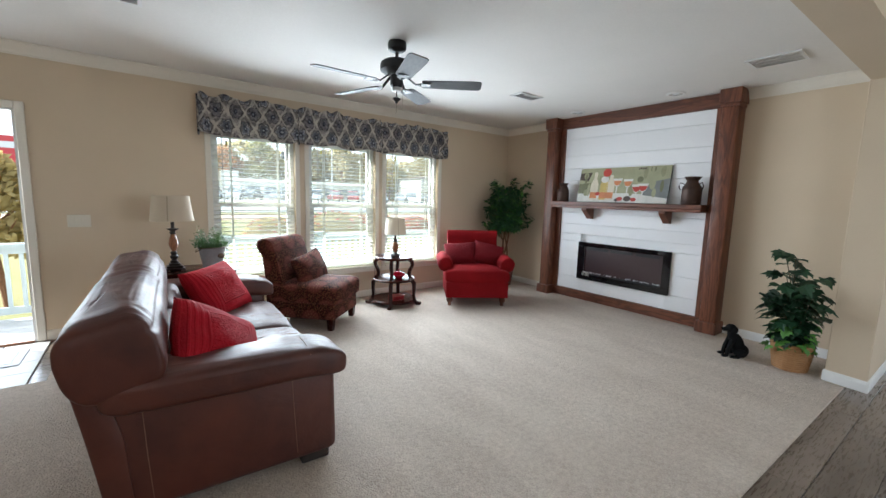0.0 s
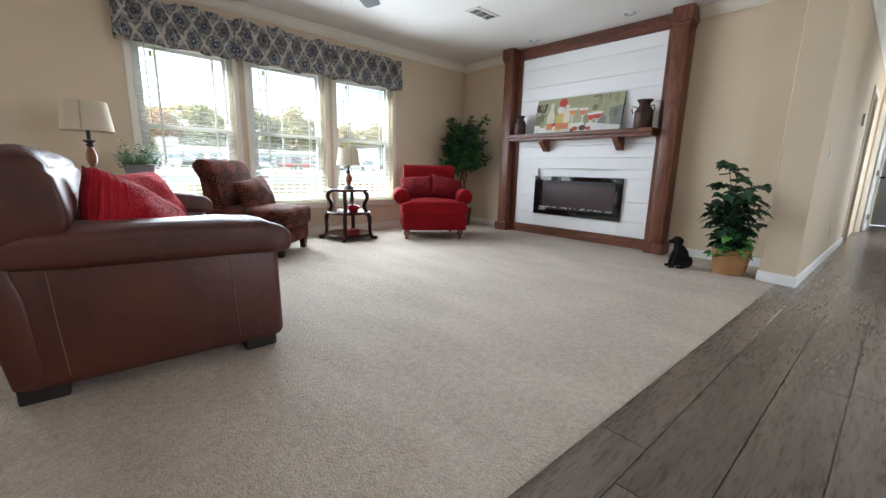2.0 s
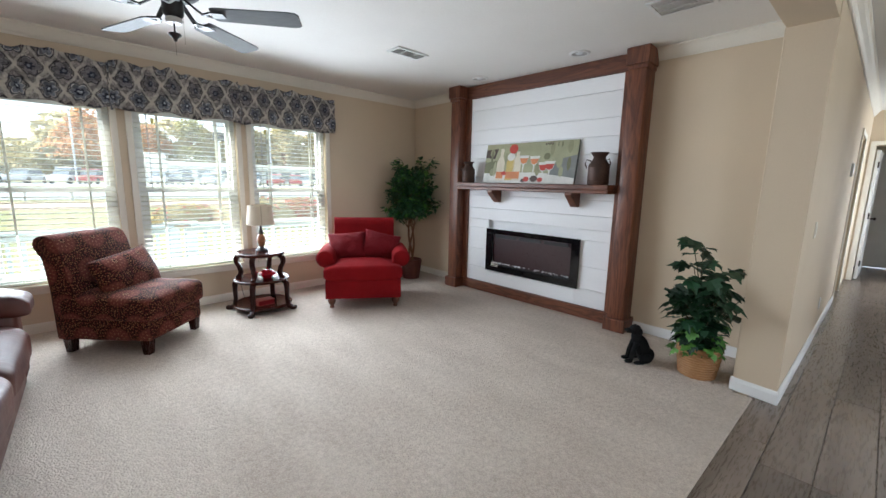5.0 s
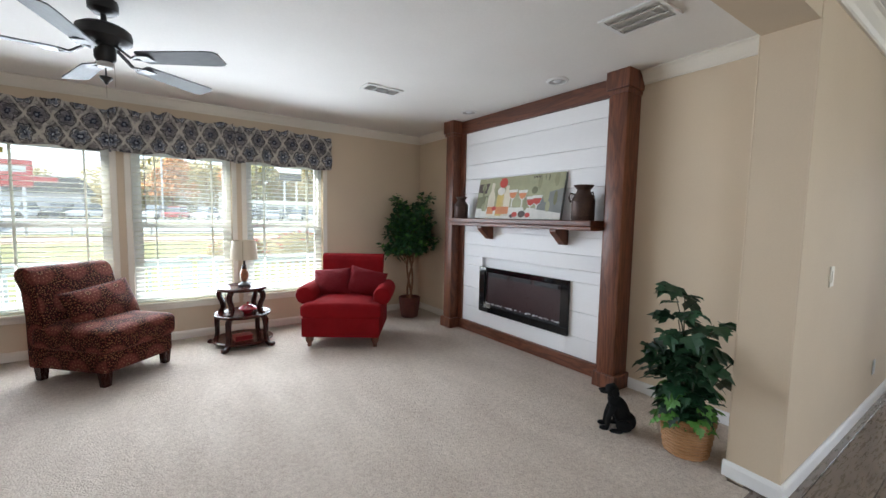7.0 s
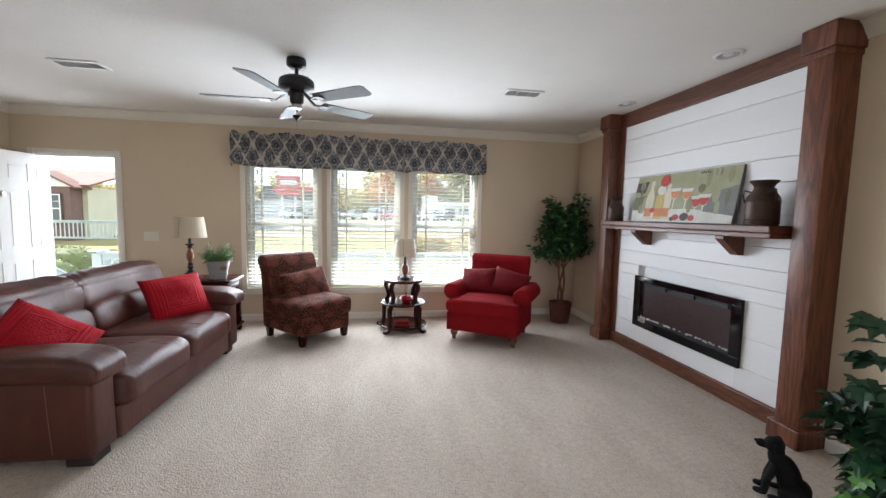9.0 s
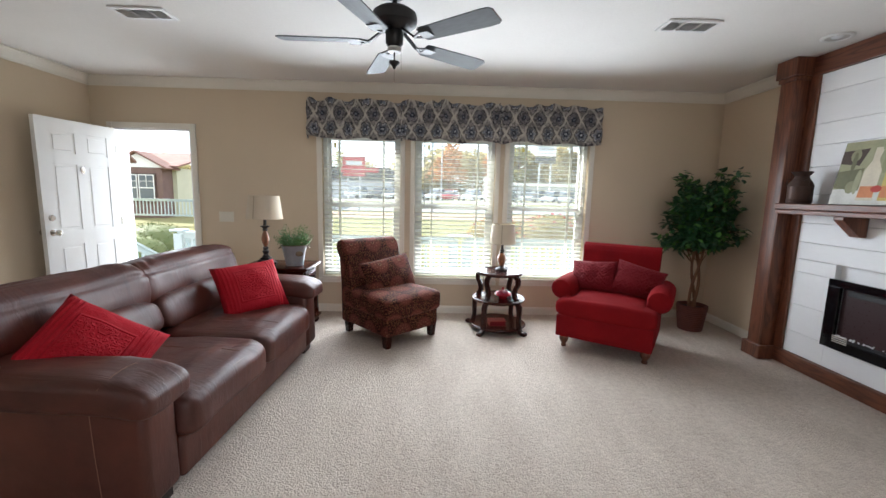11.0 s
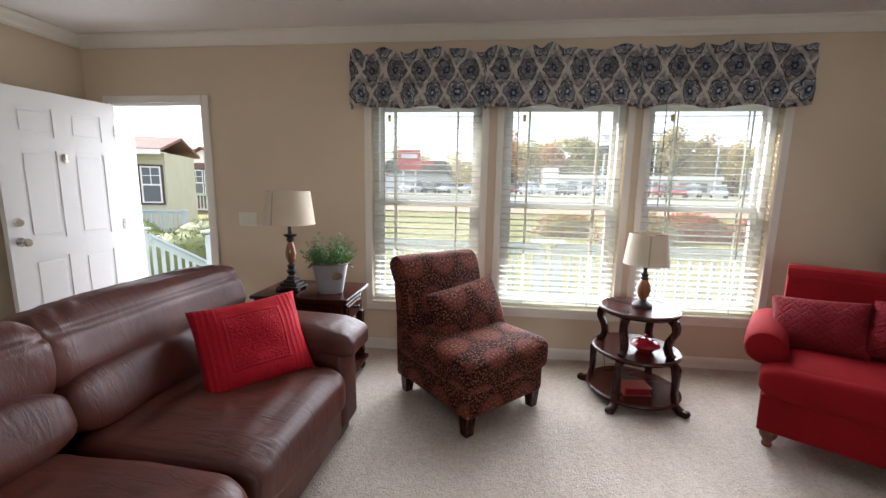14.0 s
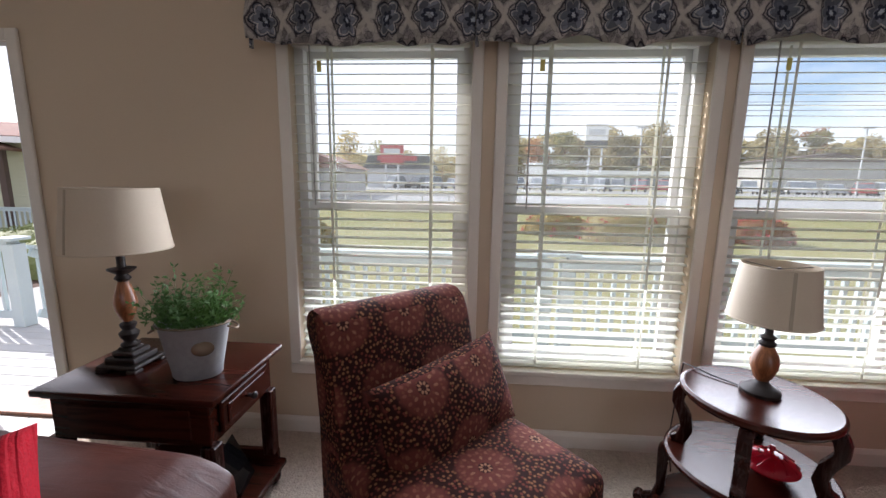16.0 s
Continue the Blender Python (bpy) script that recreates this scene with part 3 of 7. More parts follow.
def puff(sx, sy, sz, e=0.45, ez=None, n=20, seed=0, rumple=0.0, bm=None, m=None, crown=0.0):
    """A stuffed cushion: a superellipsoid of full size sx, sy, sz, with soft unevenness."""
    ez = ez or e
    own = bmesh.new()
    bmesh.ops.create_uvsphere(own, u_segments=2 * n, v_segments=n, radius=1.0)

    def pw(v, k):
        return math.copysign(abs(v) ** k, v)
    for v in own.verts:
        c = v.co.normalized()
        lat, lon = math.asin(max(-1, min(1, c.z))), math.atan2(c.y, c.x)
        x, y, z = pw(math.cos(lat), ez) * pw(math.cos(lon), e), pw(math.cos(lat), ez) * pw(math.sin(lon), e), pw(math.sin(lat), ez)
        z *= 1 + crown * (1 - max(abs(x), abs(y)) ** 2)
        v.co = (x * sx / 2, y * sy / 2, z * sz / 2)
        if rumple:
            v.co += rumple * Vector(noise.noise_vector(v.co * 7 + Vector((seed * 3.1, seed, 0))))
    bmesh.ops.recalc_face_normals(own, faces=own.faces)
    return join(bm, own, m)


def throw_pillow(w, h, t, n=22, seed=0):
    """A square pillow in the xz plane with pinched corners."""
    own = bmesh.new()
    grid = {}
    for s in (-1, 1):
        for i in range(n + 1):
            for j in range(n + 1):
                a, b = 2 * i / n - 1, 2 * j / n - 1
                if s == 1 and (i in (0, n) or j in (0, n)):
                    grid[s, i, j] = grid[-1, i, j]
                    continue
                k = ((1 - a * a) * (1 - b * b)) ** 0.42
                dx, dz = a * (1 - 0.055 * (1 - b * b)), b * (1 - 0.055 * (1 - a * a))
                q = noise.noise(Vector((a * 1.7 + seed * 5, b * 1.7, s))) * 0.18 + 1
                grid[s, i, j] = own.verts.new((dx * w / 2, s * t / 2 * k * q, dz * h / 2))
    for s in (-1, 1):
        for i in range(n):
            for j in range(n):
                q = [grid[s, i, j], grid[s, i + 1, j], grid[s, i + 1, j + 1], grid[s, i, j + 1]]
                own.faces.new(q if s == -1 else q[::-1])
    bmesh.ops.recalc_face_normals(own, faces=own.faces)
    return own


def slab_between(a, b, w, h, bm=None):
    """A straight board from a to b, w across and h deep."""
    a, b = Vector(a), Vector(b)
    d = (b - a)
    rot = d.to_track_quat("Y", "Z").to_matrix().to_4x4()
    return box_m(Matrix.Translation((a + b) / 2) @ rot, w, d.length, h, bm)


def box_m(m, sx, sy, sz, bm=None, bevel=0.0):
    own = bmesh.new()
    bmesh.ops.create_cube(own, size=1.0, matrix=Matrix.Diagonal((sx, sy, sz, 1)))
    if bevel:
        bmesh.ops.bevel(own, geom=list(own.edges), offset=bevel, segments=2, affect="EDGES", profile=0.5)
    return join(bm, own, m)


# ---- the shell of the room ----
CEILING, NORTH, EAST, WEST, SOUTH = 2.565, 5.10, 5.32, -1.69, -4.2
SKEW = Matrix.Translation((4.54, 0.59, 0)) @ pose(0, 0, 0, 0, 0, -1.9) @ Matrix.Translation((-4.54, -0.59, 0))
WINDOWS = [(0.81, 1.69), (1.85, 2.76), (2.91, 3.82)]
SILL, HEAD = 0.43, 2.05
DOOR_X0, DOOR_X1, DOOR_H = -1.46, -0.62, 2.03


def east_x(y):
    """The face of the east wall, which is not quite square to the window wall."""
    return 5.31 + (y - 5.06) * 0.0297


def structure(name, bm, mat, label, category="wall", smooth=False, uv=False):
    return part(name, bm, mat, None, label, smooth, uv, kind="structure", category=category)


def wall_boxes(boxes, m=None):
    bm = bmesh.new()
    for b in boxes:
        box(*b, bm=bm)
    if m is not None:
        bm.transform(m)
    return bm


T = NORTH + 0.16
cols = [(WEST - 0.15, DOOR_X0), (DOOR_X1, WINDOWS[0][0]), (WINDOWS[0][1], WINDOWS[1][0]), (WINDOWS[1][1], WINDOWS[2][0]), (WINDOWS[2][1], EAST + 0.15)]
north = [(a, NORTH, -0.1, b, T, CEILING) for a, b in cols]
north += [(DOOR_X0, NORTH, DOOR_H, DOOR_X1, T, CEILING)]
for a, b in WINDOWS:
    north += [(a, NORTH, -0.1, b, T, SILL), (a, NORTH, HEAD, b, T, CEILING)]
wall_north = structure("wall_north", wall_boxes(north), WALL, "tan painted wall with three windows and a front door")
wall_east = structure("wall_east", wall_boxes([(5.31, 0.66, -0.1, 5.46, NORTH, CEILING)], Matrix.Translation((5.31, 5.06, 0)) @ pose(0, 0, 0, 0, 0, -1.7) @ Matrix.Translation((-5.31, -5.06, 0))), WALL, "tan painted wall behind the fireplace surround")
# the high opening is added out of view, to let light onto the pillar
wall_west = structure("wall_west", wall_boxes([(WEST - 0.15, -2.0, -0.1, WEST, NORTH, CEILING), (WEST - 0.15, -3.1, -0.1, WEST, -2.0, 1.5), (WEST - 0.15, -3.1, 2.1, WEST, -2.0, CEILING), (WEST - 0.15, SOUTH, -0.1, WEST, -3.1, CEILING)]), WALL, "tan painted wall beside the front door")
wall_hall = structure("wall_hall", wall_boxes([(4.54, 0.475, -0.1, 8.25, 0.71, CEILING), (8.25, 0.475, 2.05, 9.05, 0.71, CEILING), (9.05, 0.475, -0.1, 12.2, 0.71, CEILING)], SKEW), WALL, "beige hall wall ending in a squared pillar")
header = structure("header_beam", wall_boxes([(WEST + 0.002, 0.478, 2.335, 4.54, 0.707, CEILING - 0.002)], SKEW), WALL, "beige drywall header beam over the opening", "beam")
wall_end = structure("wall_end", wall_boxes([(12.0, 0.10, -0.1, 12.15, 0.30, CEILING), (12.0, -0.90, 2.05, 12.15, 0.10, CEILING), (12.0, -1.6, -0.1, 12.15, -0.90, CEILING),
                                             (10.2, 0.20, -0.1, 10.32, 0.29, CEILING), (10.2, -0.62, 2.06, 10.32, 0.20, CEILING), (10.2, -1.3, -0.1, 10.32, -0.62, CEILING)]), WALL, "beige wall at the end of the hall")
# the rear opening is assumed, set where its light suits pillar and hall
wall_south = structure("wall_south", wall_boxes([(WEST, SOUTH - 0.15, -0.1, 2.6, SOUTH, CEILING), (2.6, SOUTH - 0.15, -0.1, 5.3, SOUTH, 0.9), (2.6, SOUTH - 0.15, 2.1, 5.3, SOUTH, CEILING),
                                                 (5.3, SOUTH - 0.15, -0.1, 5.65, SOUTH, CEILING)]), WALL, "tan painted unseen rear wall with a wide opening added for daylight")
wall_kitchen = structure("wall_kitchen", wall_boxes([(5.5, SOUTH, -0.1, 5.65, -1.3, CEILING)]), WALL, "tan painted side wall of the open kitchen area")
wall_hall_south = structure("wall_hall_south", wall_boxes([(5.65, -1.45, -0.1, 8.6, -1.3, CEILING), (8.6, -1.45, -0.1, 10.4, -1.3, 0.5), (8.6, -1.45, 2.1, 10.4, -1.3, CEILING), (10.4, -1.45, -0.1, 12.2, -1.3, CEILING)]), WALL, "tan painted hall wall with a side window")
room_back = structure("wall_bedrooms", wall_boxes([(8.0, 1.6, -0.1, 12.2, 1.7, CEILING)]), WALL, "tan painted bedroom wall seen through open doors")
ceiling = structure("ceiling", wall_boxes([(WEST - 0.15, SOUTH - 0.15, CEILING, 12.3, T, CEILING + 0.15)]), CEIL, "white lightly textured ceiling", "ceiling")
subfloor = structure("subfloor", wall_boxes([(WEST - 0.15, SOUTH - 0.15, -0.12, 12.3, T, -0.024)]), PLANKS, "grey-brown base beneath the floor coverings", "floor")

# carpet, with its rounded edge along the plank floor and round the entry tiles
edge = lambda x: 0.735 - 0.033 * x
carpet_bm = bmesh.new()
outline = [(WEST, edge(WEST)), (4.50, edge(4.50)), (4.50, 0.70), (EAST, 0.68), (EAST, NORTH), (-0.43, NORTH), (-0.43, 4.03), (WEST, 4.03)]
vs = [carpet_bm.verts.new((x, y, -0.022)) for x, y in outline]
carpet_bm.faces.new(vs)
top = bmesh.ops.extrude_face_region(carpet_bm, geom=list(carpet_bm.faces))
for v in top["geom"]:
    if isinstance(v, bmesh.types.BMVert):
        v.co.z = 0.0
bmesh.ops.recalc_face_normals(carpet_bm, faces=carpet_bm.faces)
bmesh.ops.bevel(carpet_bm, geom=[e for e in carpet_bm.edges if all(v.co.z > -0.01 for v in e.verts)], offset=0.014, segments=3, affect="EDGES", profile=0.5)
carpet = structure("carpet", carpet_bm, CARPET, "beige cut-pile wall-to-wall carpet", "carpet", True)


def moulding(name, p0, p1, inward, profile, mat, label, category):
    """A strip from p0 to p1 along a wall; profile rows are (out from the wall, height)."""
    bm = bmesh.new()
    a, b, n = Vector(p0), Vector(p1), Vector(inward)
    rows = [[bm.verts.new(q + n * o + Vector((0, 0, h))) for o, h in profile] for q in (a, b)]
    k = len(profile)
    for i in range(k):
        bm.faces.new((rows[0][i], rows[0][(i + 1) % k], rows[1][(i + 1) % k], rows[1][i]))
    bm.faces.new(rows[0])
    bm.faces.new(rows[1][::-1])
    bmesh.ops.recalc_face_normals(bm, faces=bm.faces)
    return structure(name, bm, mat, label, category)


CROWN = [(0.001, -0.10), (0.012, -0.10), (0.016, -0.086), (0.03, -0.07), (0.05, -0.035), (0.062, -0.02), (0.075, -0.014), (0.075, -0.001), (0.001, -0.001)]
BASE = [(0.001, 0.0), (0.016, 0.0), (0.016, 0.065), (0.011, 0.08), (0.006, 0.088), (0.001, 0.088)]
Z = CEILING
LAB = "cream painted crown moulding"
moulding("crown_moulding", (WEST, NORTH, Z), (EAST, NORTH, Z), (0, -1, 0), CROWN, TRIM, LAB, "moulding")
moulding("crown_moulding", (east_x(0.66), 0.66, Z), (east_x(1.645), 1.645, Z), (-1, 0.03, 0), CROWN, TRIM, LAB, "moulding")
moulding("crown_moulding", (east_x(4.055), 4.055, Z), (east_x(NORTH), NORTH, Z), (-1, 0.03, 0), CROWN, TRIM, LAB, "moulding")
moulding("crown_moulding", (WEST, 0.9, Z), (WEST, NORTH, Z), (1, 0, 0), CROWN, TRIM, LAB, "moulding")
h0, h1 = SKEW @ Vector((WEST, 0.475, Z)), SKEW @ Vector((10.1, 0.475, Z))
moulding("crown_moulding", h0, h1, (0, -1, 0), CROWN, TRIM, LAB, "moulding")
LAB = "white painted baseboard"
moulding("baseboard", (DOOR_X1 + 0.065, NORTH, 0), (EAST, NORTH, 0), (0, -1, 0), BASE, TRIM, LAB, "baseboard")
moulding("baseboard", (east_x(0.70), 0.70, 0), (east_x(1.64), 1.64, 0), (-1, 0.03, 0), BASE, WHITE, LAB, "baseboard")
moulding("baseboard", (east_x(4.06), 4.06, 0), (east_x(NORTH), NORTH, 0), (-1, 0.03, 0), BASE, TRIM, LAB, "baseboard")
moulding("baseboard", (WEST, 0.9, 0), (WEST, NORTH, 0), (1, 0, 0), BASE, TRIM, LAB, "baseboard")
p0, p1, p2, p3 = [SKEW @ Vector(q) for q in ((4.54, 0.726, 0), (4.54, 0.459, -0.012), (8.19, 0.475, -0.012), (4.524, 0.475, -0.012))]
moulding("baseboard", p0, p1, (-1, 0.033, 0), BASE, WHITE, LAB, "baseboard")
moulding("baseboard", p3, p2, (-0.033, -1, 0), BASE, WHITE, LAB, "baseboard")
moulding("baseboard", (4.56, 0.71, 0), (EAST, 0.685, 0), (0.033, 1, 0), BASE, WHITE, LAB, "baseboard")
# rounded corner beads of the pillar
for yy in (0.476, 0.709):
    q0 = SKEW @ Vector((4.543, yy, 0.0))
    part("corner_bead", tube([(q0.x, q0.y, 0.09), (q0.x, q0.y, 2.334)], 0.005, 8), WALL, wall_hall, "", True)


# ---- windows, blinds ----
def window_unit(i, x0, x1):
    win = thing(f"window_{i}", (x0 + x1) / 2, NORTH, 0, 0, "white vinyl double-hung window in the tan wall", "window", "", "structure")
    w = (x1 - x0) / 2
    y = 0.105

    def frame_ring(name, xa, za, xb, zb, t, y0, y1, mat, par, label=""):
        bm = bmesh.new()
        box(xa, y0, za, xa + t, y1, zb, bm=bm)
        box(xb - t, y0, za, xb, y1, zb, bm=bm)
        box(xa + t, y0, za, xb - t, y1, za + t, bm=bm)
        box(xa + t, y0, zb - t, xb - t, y1, zb, bm=bm)
        return part(name, bm, mat, par, label)
    frame_ring("window_frame", -w + 0.001, SILL + 0.001, w - 0.001, HEAD - 0.001, 0.045, 0.06, 0.15, VINYL, win)
    mid = 1.24
    low = frame_ring("lower_sash", -w + 0.046, SILL + 0.046, w - 0.046, mid + 0.02, 0.038, 0.075, 0.105, VINYL, win)
    up = frame_ring("upper_sash", -w + 0.046, mid - 0.02, w - 0.046, HEAD - 0.046, 0.032, 0.108, 0.138, VINYL, win)
    for par, za, zb, yy in ((low, SILL + 0.084, mid - 0.018, 0.09), (up, mid + 0.012, HEAD - 0.078, 0.123)):
        p = part("pane", box(-w + 0.082, yy - 0.002, za, w - 0.082, yy + 0.002, zb), GLASS, par, "clear glass pane")
        p.visible_shadow = False
    # inside reveal lining and stool
    part("window_sill", box(-w - 0.0, -0.04, SILL - 0.028, w, 0.058, SILL - 0.001, 0.006), TRIM, win, "cream painted wooden sill")


for i, (a, b) in enumerate(WINDOWS):
    window_unit(i + 1, a, b)

casing = bmesh.new()
C0, C1 = WINDOWS[0][0] - 0.055, WINDOWS[2][1] + 0.055
for a, b in ((C0, WINDOWS[0][0] + 0.002), (WINDOWS[0][1] - 0.002, WINDOWS[0][1] + 0.05), (WINDOWS[1][0] - 0.05, WINDOWS[1][0] + 0.002), (WINDOWS[1][1] - 0.002, WINDOWS[1][1] + 0.05),
             (WINDOWS[2][0] - 0.05, WINDOWS[2][0] + 0.002), (WINDOWS[2][1] - 0.002, C1)):
    box(a, NORTH - 0.016, SILL - 0.03, b, NORTH - 0.001, HEAD + 0.06, 0.004, 1, casing)
for a, b in WINDOWS:
    box(a + 0.003, NORTH - 0.016, HEAD, b - 0.003, NORTH - 0.001, HEAD + 0.06, 0.004, 1, casing)
structure("window_casing", casing, TRIM, "cream painted casing boards around three windows", "trim")
for a, b in WINDOWS:
    structure("window_apron", box(a - 0.055, NORTH - 0.018, SILL - 0.085, b + 0.055, NORTH - 0.001, SILL - 0.031, 0.004, 1), TRIM, "cream painted apron board below the window sill", "trim")


def blind(x0, x1):
    ob = thing("window_blind", (x0 + x1) / 2, NORTH + 0.028, 0, 0, "cream horizontal slat blind hanging open in the window", "blind", "blinds in the windows")
    w = (x1 - x0) / 2 - 0.012
    part("headrail", box(-w, -0.026, HEAD - 0.05, w, 0.026, HEAD - 0.003, 0.003, 1), SLAT, ob)
    part("bottom_rail", box(-w, -0.024, SILL + 0.006, w, 0.024, SILL + 0.024, 0.004), SLAT, ob)
    bm = bmesh.new()
    rows = []
    for k in range(5):
        q = k / 4 * 2 - 1
        yy, zz = q * 0.0245, 0.0035 * (1 - q * q)
        rows.append([bm.verts.new((s * w, yy, zz)) for s in (-1, 1)])
    for a, b in zip(rows, rows[1:]):
        bm.faces.new((a[0], a[1], b[1], b[0]))
    bmesh.ops.solidify(bm, geom=list(bm.faces), thickness=0.0036)
    me = None
    n = int((HEAD - 0.06 - SILL - 0.03) / 0.0465)
    for k in range(n):
        tilt = pose(0, 0, SILL + 0.052 + k * 0.0465, 9 + 1.2 * math.sin(k * 2.3), 0.12 * math.sin(k * 1.7), 0)
        if me is None:
            first = part("slat", bm, SLAT, ob, "", False, False, tilt)
            me = first.data
        else:
            s = new("slat", me)
            s.parent = ob
            s.matrix_local = tilt
    for q in (-0.58, 0.58):
        for yy in (-0.027, 0.027):
            part("ladder_tape", box(q * w - 0.006, yy - 0.0006, SILL + 0.02, q * w + 0.006, yy + 0.0006, HEAD - 0.05), SLAT, ob)
    x = -w * 0.78
    part("tilt_wand", tube([(x, -0.034, HEAD - 0.05), (x + 0.004, -0.036, 1.25)], 0.004, 6), CANGREY, ob, "thin grey tilt wand", True)
    part("warning_tag", box(w * 0.0 - w * 0.70, -0.036, HEAD - 0.17, -w * 0.70 + 0.022, -0.0345, HEAD - 0.12), TAG, ob, "small yellow-green cord tag")


for a, b in WINDOWS:
    blind(a, b)


# ---- valance ----
CLOTH = valance_cloth("blue_grey_damask_cotton")
rod = thing("curtain_rod", 2.292, NORTH - 0.085, 2.315, 0, "white curtain rod holding the valances", "curtain rod")
part("rod", box(-1.58, -0.006, -0.012, 1.58, 0.006, 0.012, 0.003, 1), WHITE, rod)
for q in (-1.57, 1.57):
    part("bracket", box(q - 0.008, 0.006, -0.012, q + 0.008, 0.084, 0.012), WHITE, rod)


def valance(x0, x1, seed):
    ob = thing("valance", (x0 + x1) / 2, NORTH - 0.085, 2.315, 0, "blue, grey and cream damask cotton valance gathered on a rod", "valance", "valances over the windows")
    bm = bmesh.new()
    lay = bm.loops.layers.uv.verify()
    n, m = 150, 22
    w = x1 - x0
    g = []
    for i in range(n + 1):
        u = i / n
        row = []
        for j in range(m + 1):
            t = j / m
            z = 0.052 - t * 0.405
            fold = math.sin(u * w * 31 + 2.2 * math.sin(u * 9 + seed)) * 0.35 + math.sin(u * w * 17 + seed * 2 + 1.5 * math.sin(u * 5)) * 0.65
            amp = 0.009 if abs(z) < 0.02 else 0.018 + 0.014 * t
            y = -0.018 - amp * (1 + fold)
            if j == 0:
                z += 0.042 * noise.noise(Vector((u * w * 10, seed, 0))) + 0.010 * fold
            if j == m:
                z += 0.014 * math.sin(u * w * 13 + seed) + 0.020 * noise.noise(Vector((u * w * 7, seed, 3)))
            x = x0 + u * w - (x0 + x1) / 2 + 0.006 * math.sin(z * 30 + u * 40)
            row.append(bm.verts.new((x, y, z)))
        g.append(row)
    for i in range(n):
        for j in range(m):
            f = bm.faces.new((g[i][j], g[i + 1][j], g[i + 1][j + 1], g[i][j + 1]))
            for l, (a, b) in zip(f.loops, ((i, j), (i + 1, j), (i + 1, j + 1), (i, j + 1))):
                l[lay].uv = (a / n * w * 1.12 + seed * 0.03, -b / m * 0.405)
    part("cloth", bm, CLOTH, ob, "", "all").modifiers.new("thickness", "SOLIDIFY").thickness = 0.002
    bm = tube([(x0 - (x0 + x1) / 2, -0.03, -0.36), (x0 - (x0 + x1) / 2, -0.03, 0.04)], 0.010, 8)
    part("side_hem", bm, CLOTH, ob, "", True, True)


for s, (a, b) in enumerate(((0.695, 1.70), (1.705, 2.775), (2.78, 3.89))):
    valance(a, b, s * 1.9 + 0.7)


# ---- front door ----
dcas = bmesh.new()
box(DOOR_X0 - 0.06, NORTH - 0.018, 0, DOOR_X0, NORTH - 0.001, DOOR_H + 0.06, 0.004, 1, dcas)
box(DOOR_X1, NORTH - 0.018, 0, DOOR_X1 + 0.06, NORTH - 0.001, DOOR_H + 0.06, 0.004, 1, dcas)
box(DOOR_X0, NORTH - 0.018, DOOR_H, DOOR_X1, NORTH - 0.001, DOOR_H + 0.06, 0.004, 1, dcas)
structure("door_casing", dcas, TRIM, "cream painted casing round the front door opening", "trim")
jamb = bmesh.new()
box(DOOR_X0 + 0.001, NORTH - 0.002, 0, DOOR_X0 + 0.02, T + 0.02, DOOR_H - 0.001, bm=jamb)
box(DOOR_X1 - 0.02, NORTH - 0.002, 0, DOOR_X1 - 0.001, T + 0.02, DOOR_H - 0.001, bm=jamb)
box(DOOR_X0 + 0.021, NORTH - 0.002, DOOR_H - 0.02, DOOR_X1 - 0.021, T + 0.02, DOOR_H - 0.001, bm=jamb)
structure("door_jamb", jamb, WHITE, "white painted door jamb", "trim")
structure("door_threshold", box(DOOR_X0 + 0.021, NORTH - 0.02, -0.02, DOOR_X1 - 0.021, T + 0.06, 0.012, 0.004, 1), OAK, "brown metal and wood door threshold", "threshold")


def six_panel_leaf(bm, w, h, t):
    """Panel recesses with raised fields on both faces; the leaf spans x 0..w."""
    box(0, -t / 2 + 0.006, 0, w, t / 2 - 0.006, h, bm=bm)
    st, rails = 0.115, [(0, 0.22), (0.80, 0.94), (1.58, 1.68), (h - 0.12, h)]
    for s in (-1, 1):
        y0, y1 = sorted((s * (t / 2 - 0.006), s * t / 2))
        for a, b in ((0, st), (w / 2 - 0.05, w / 2 + 0.05), (w - st, w)):
            box(a, y0, 0, b, y1, h, bm=bm)
        for a, b in rails:
            box(st, y0, a, w / 2 - 0.05, y1, b, bm=bm)
            box(w / 2 + 0.05, y0, a, w - st, y1, b, bm=bm)
        for (_, a), (b, _) in zip(rails, rails[1:]):
            for xa, xb in ((st, w / 2 - 0.05), (w / 2 + 0.05, w - st)):
                box(xa + 0.03, y0, a + 0.03, xb - 0.03, y1 - 0.001 if s > 0 else y1, b - 0.03, 0.0025, 1, bm)
    return bm


door = thing("door_1", DOOR_X0 + 0.022, NORTH - 0.03, 0.012, -97, "white six-panel front door standing open into the room", "door", "", "structure")
leaf = part("door_leaf", six_panel_leaf(bmesh.new(), 0.80, 2.0, 0.044), WHITE, door)
for s in (-1, 1):
    part("door_knob", lathe([(0.0, 0), (0.032, 0), (0.032, 0.006), (0.012, 0.012), (0.011, 0.035), (0.026, 0.045), (0.031, 0.06), (0.026, 0.073), (0, 0.078)], 16), CHROME, leaf, "satin nickel knob", True, False, pose(0.735, s * 0.022, 0.93, -90 * s, 0, 0))
    part("deadbolt", lathe([(0.0, 0), (0.031, 0), (0.031, 0.008), (0.024, 0.014), (0.0, 0.014)], 16), CHROME, leaf, "satin nickel deadbolt", True, False, pose(0.735, s * 0.022, 1.07, -90 * s, 0, 0))
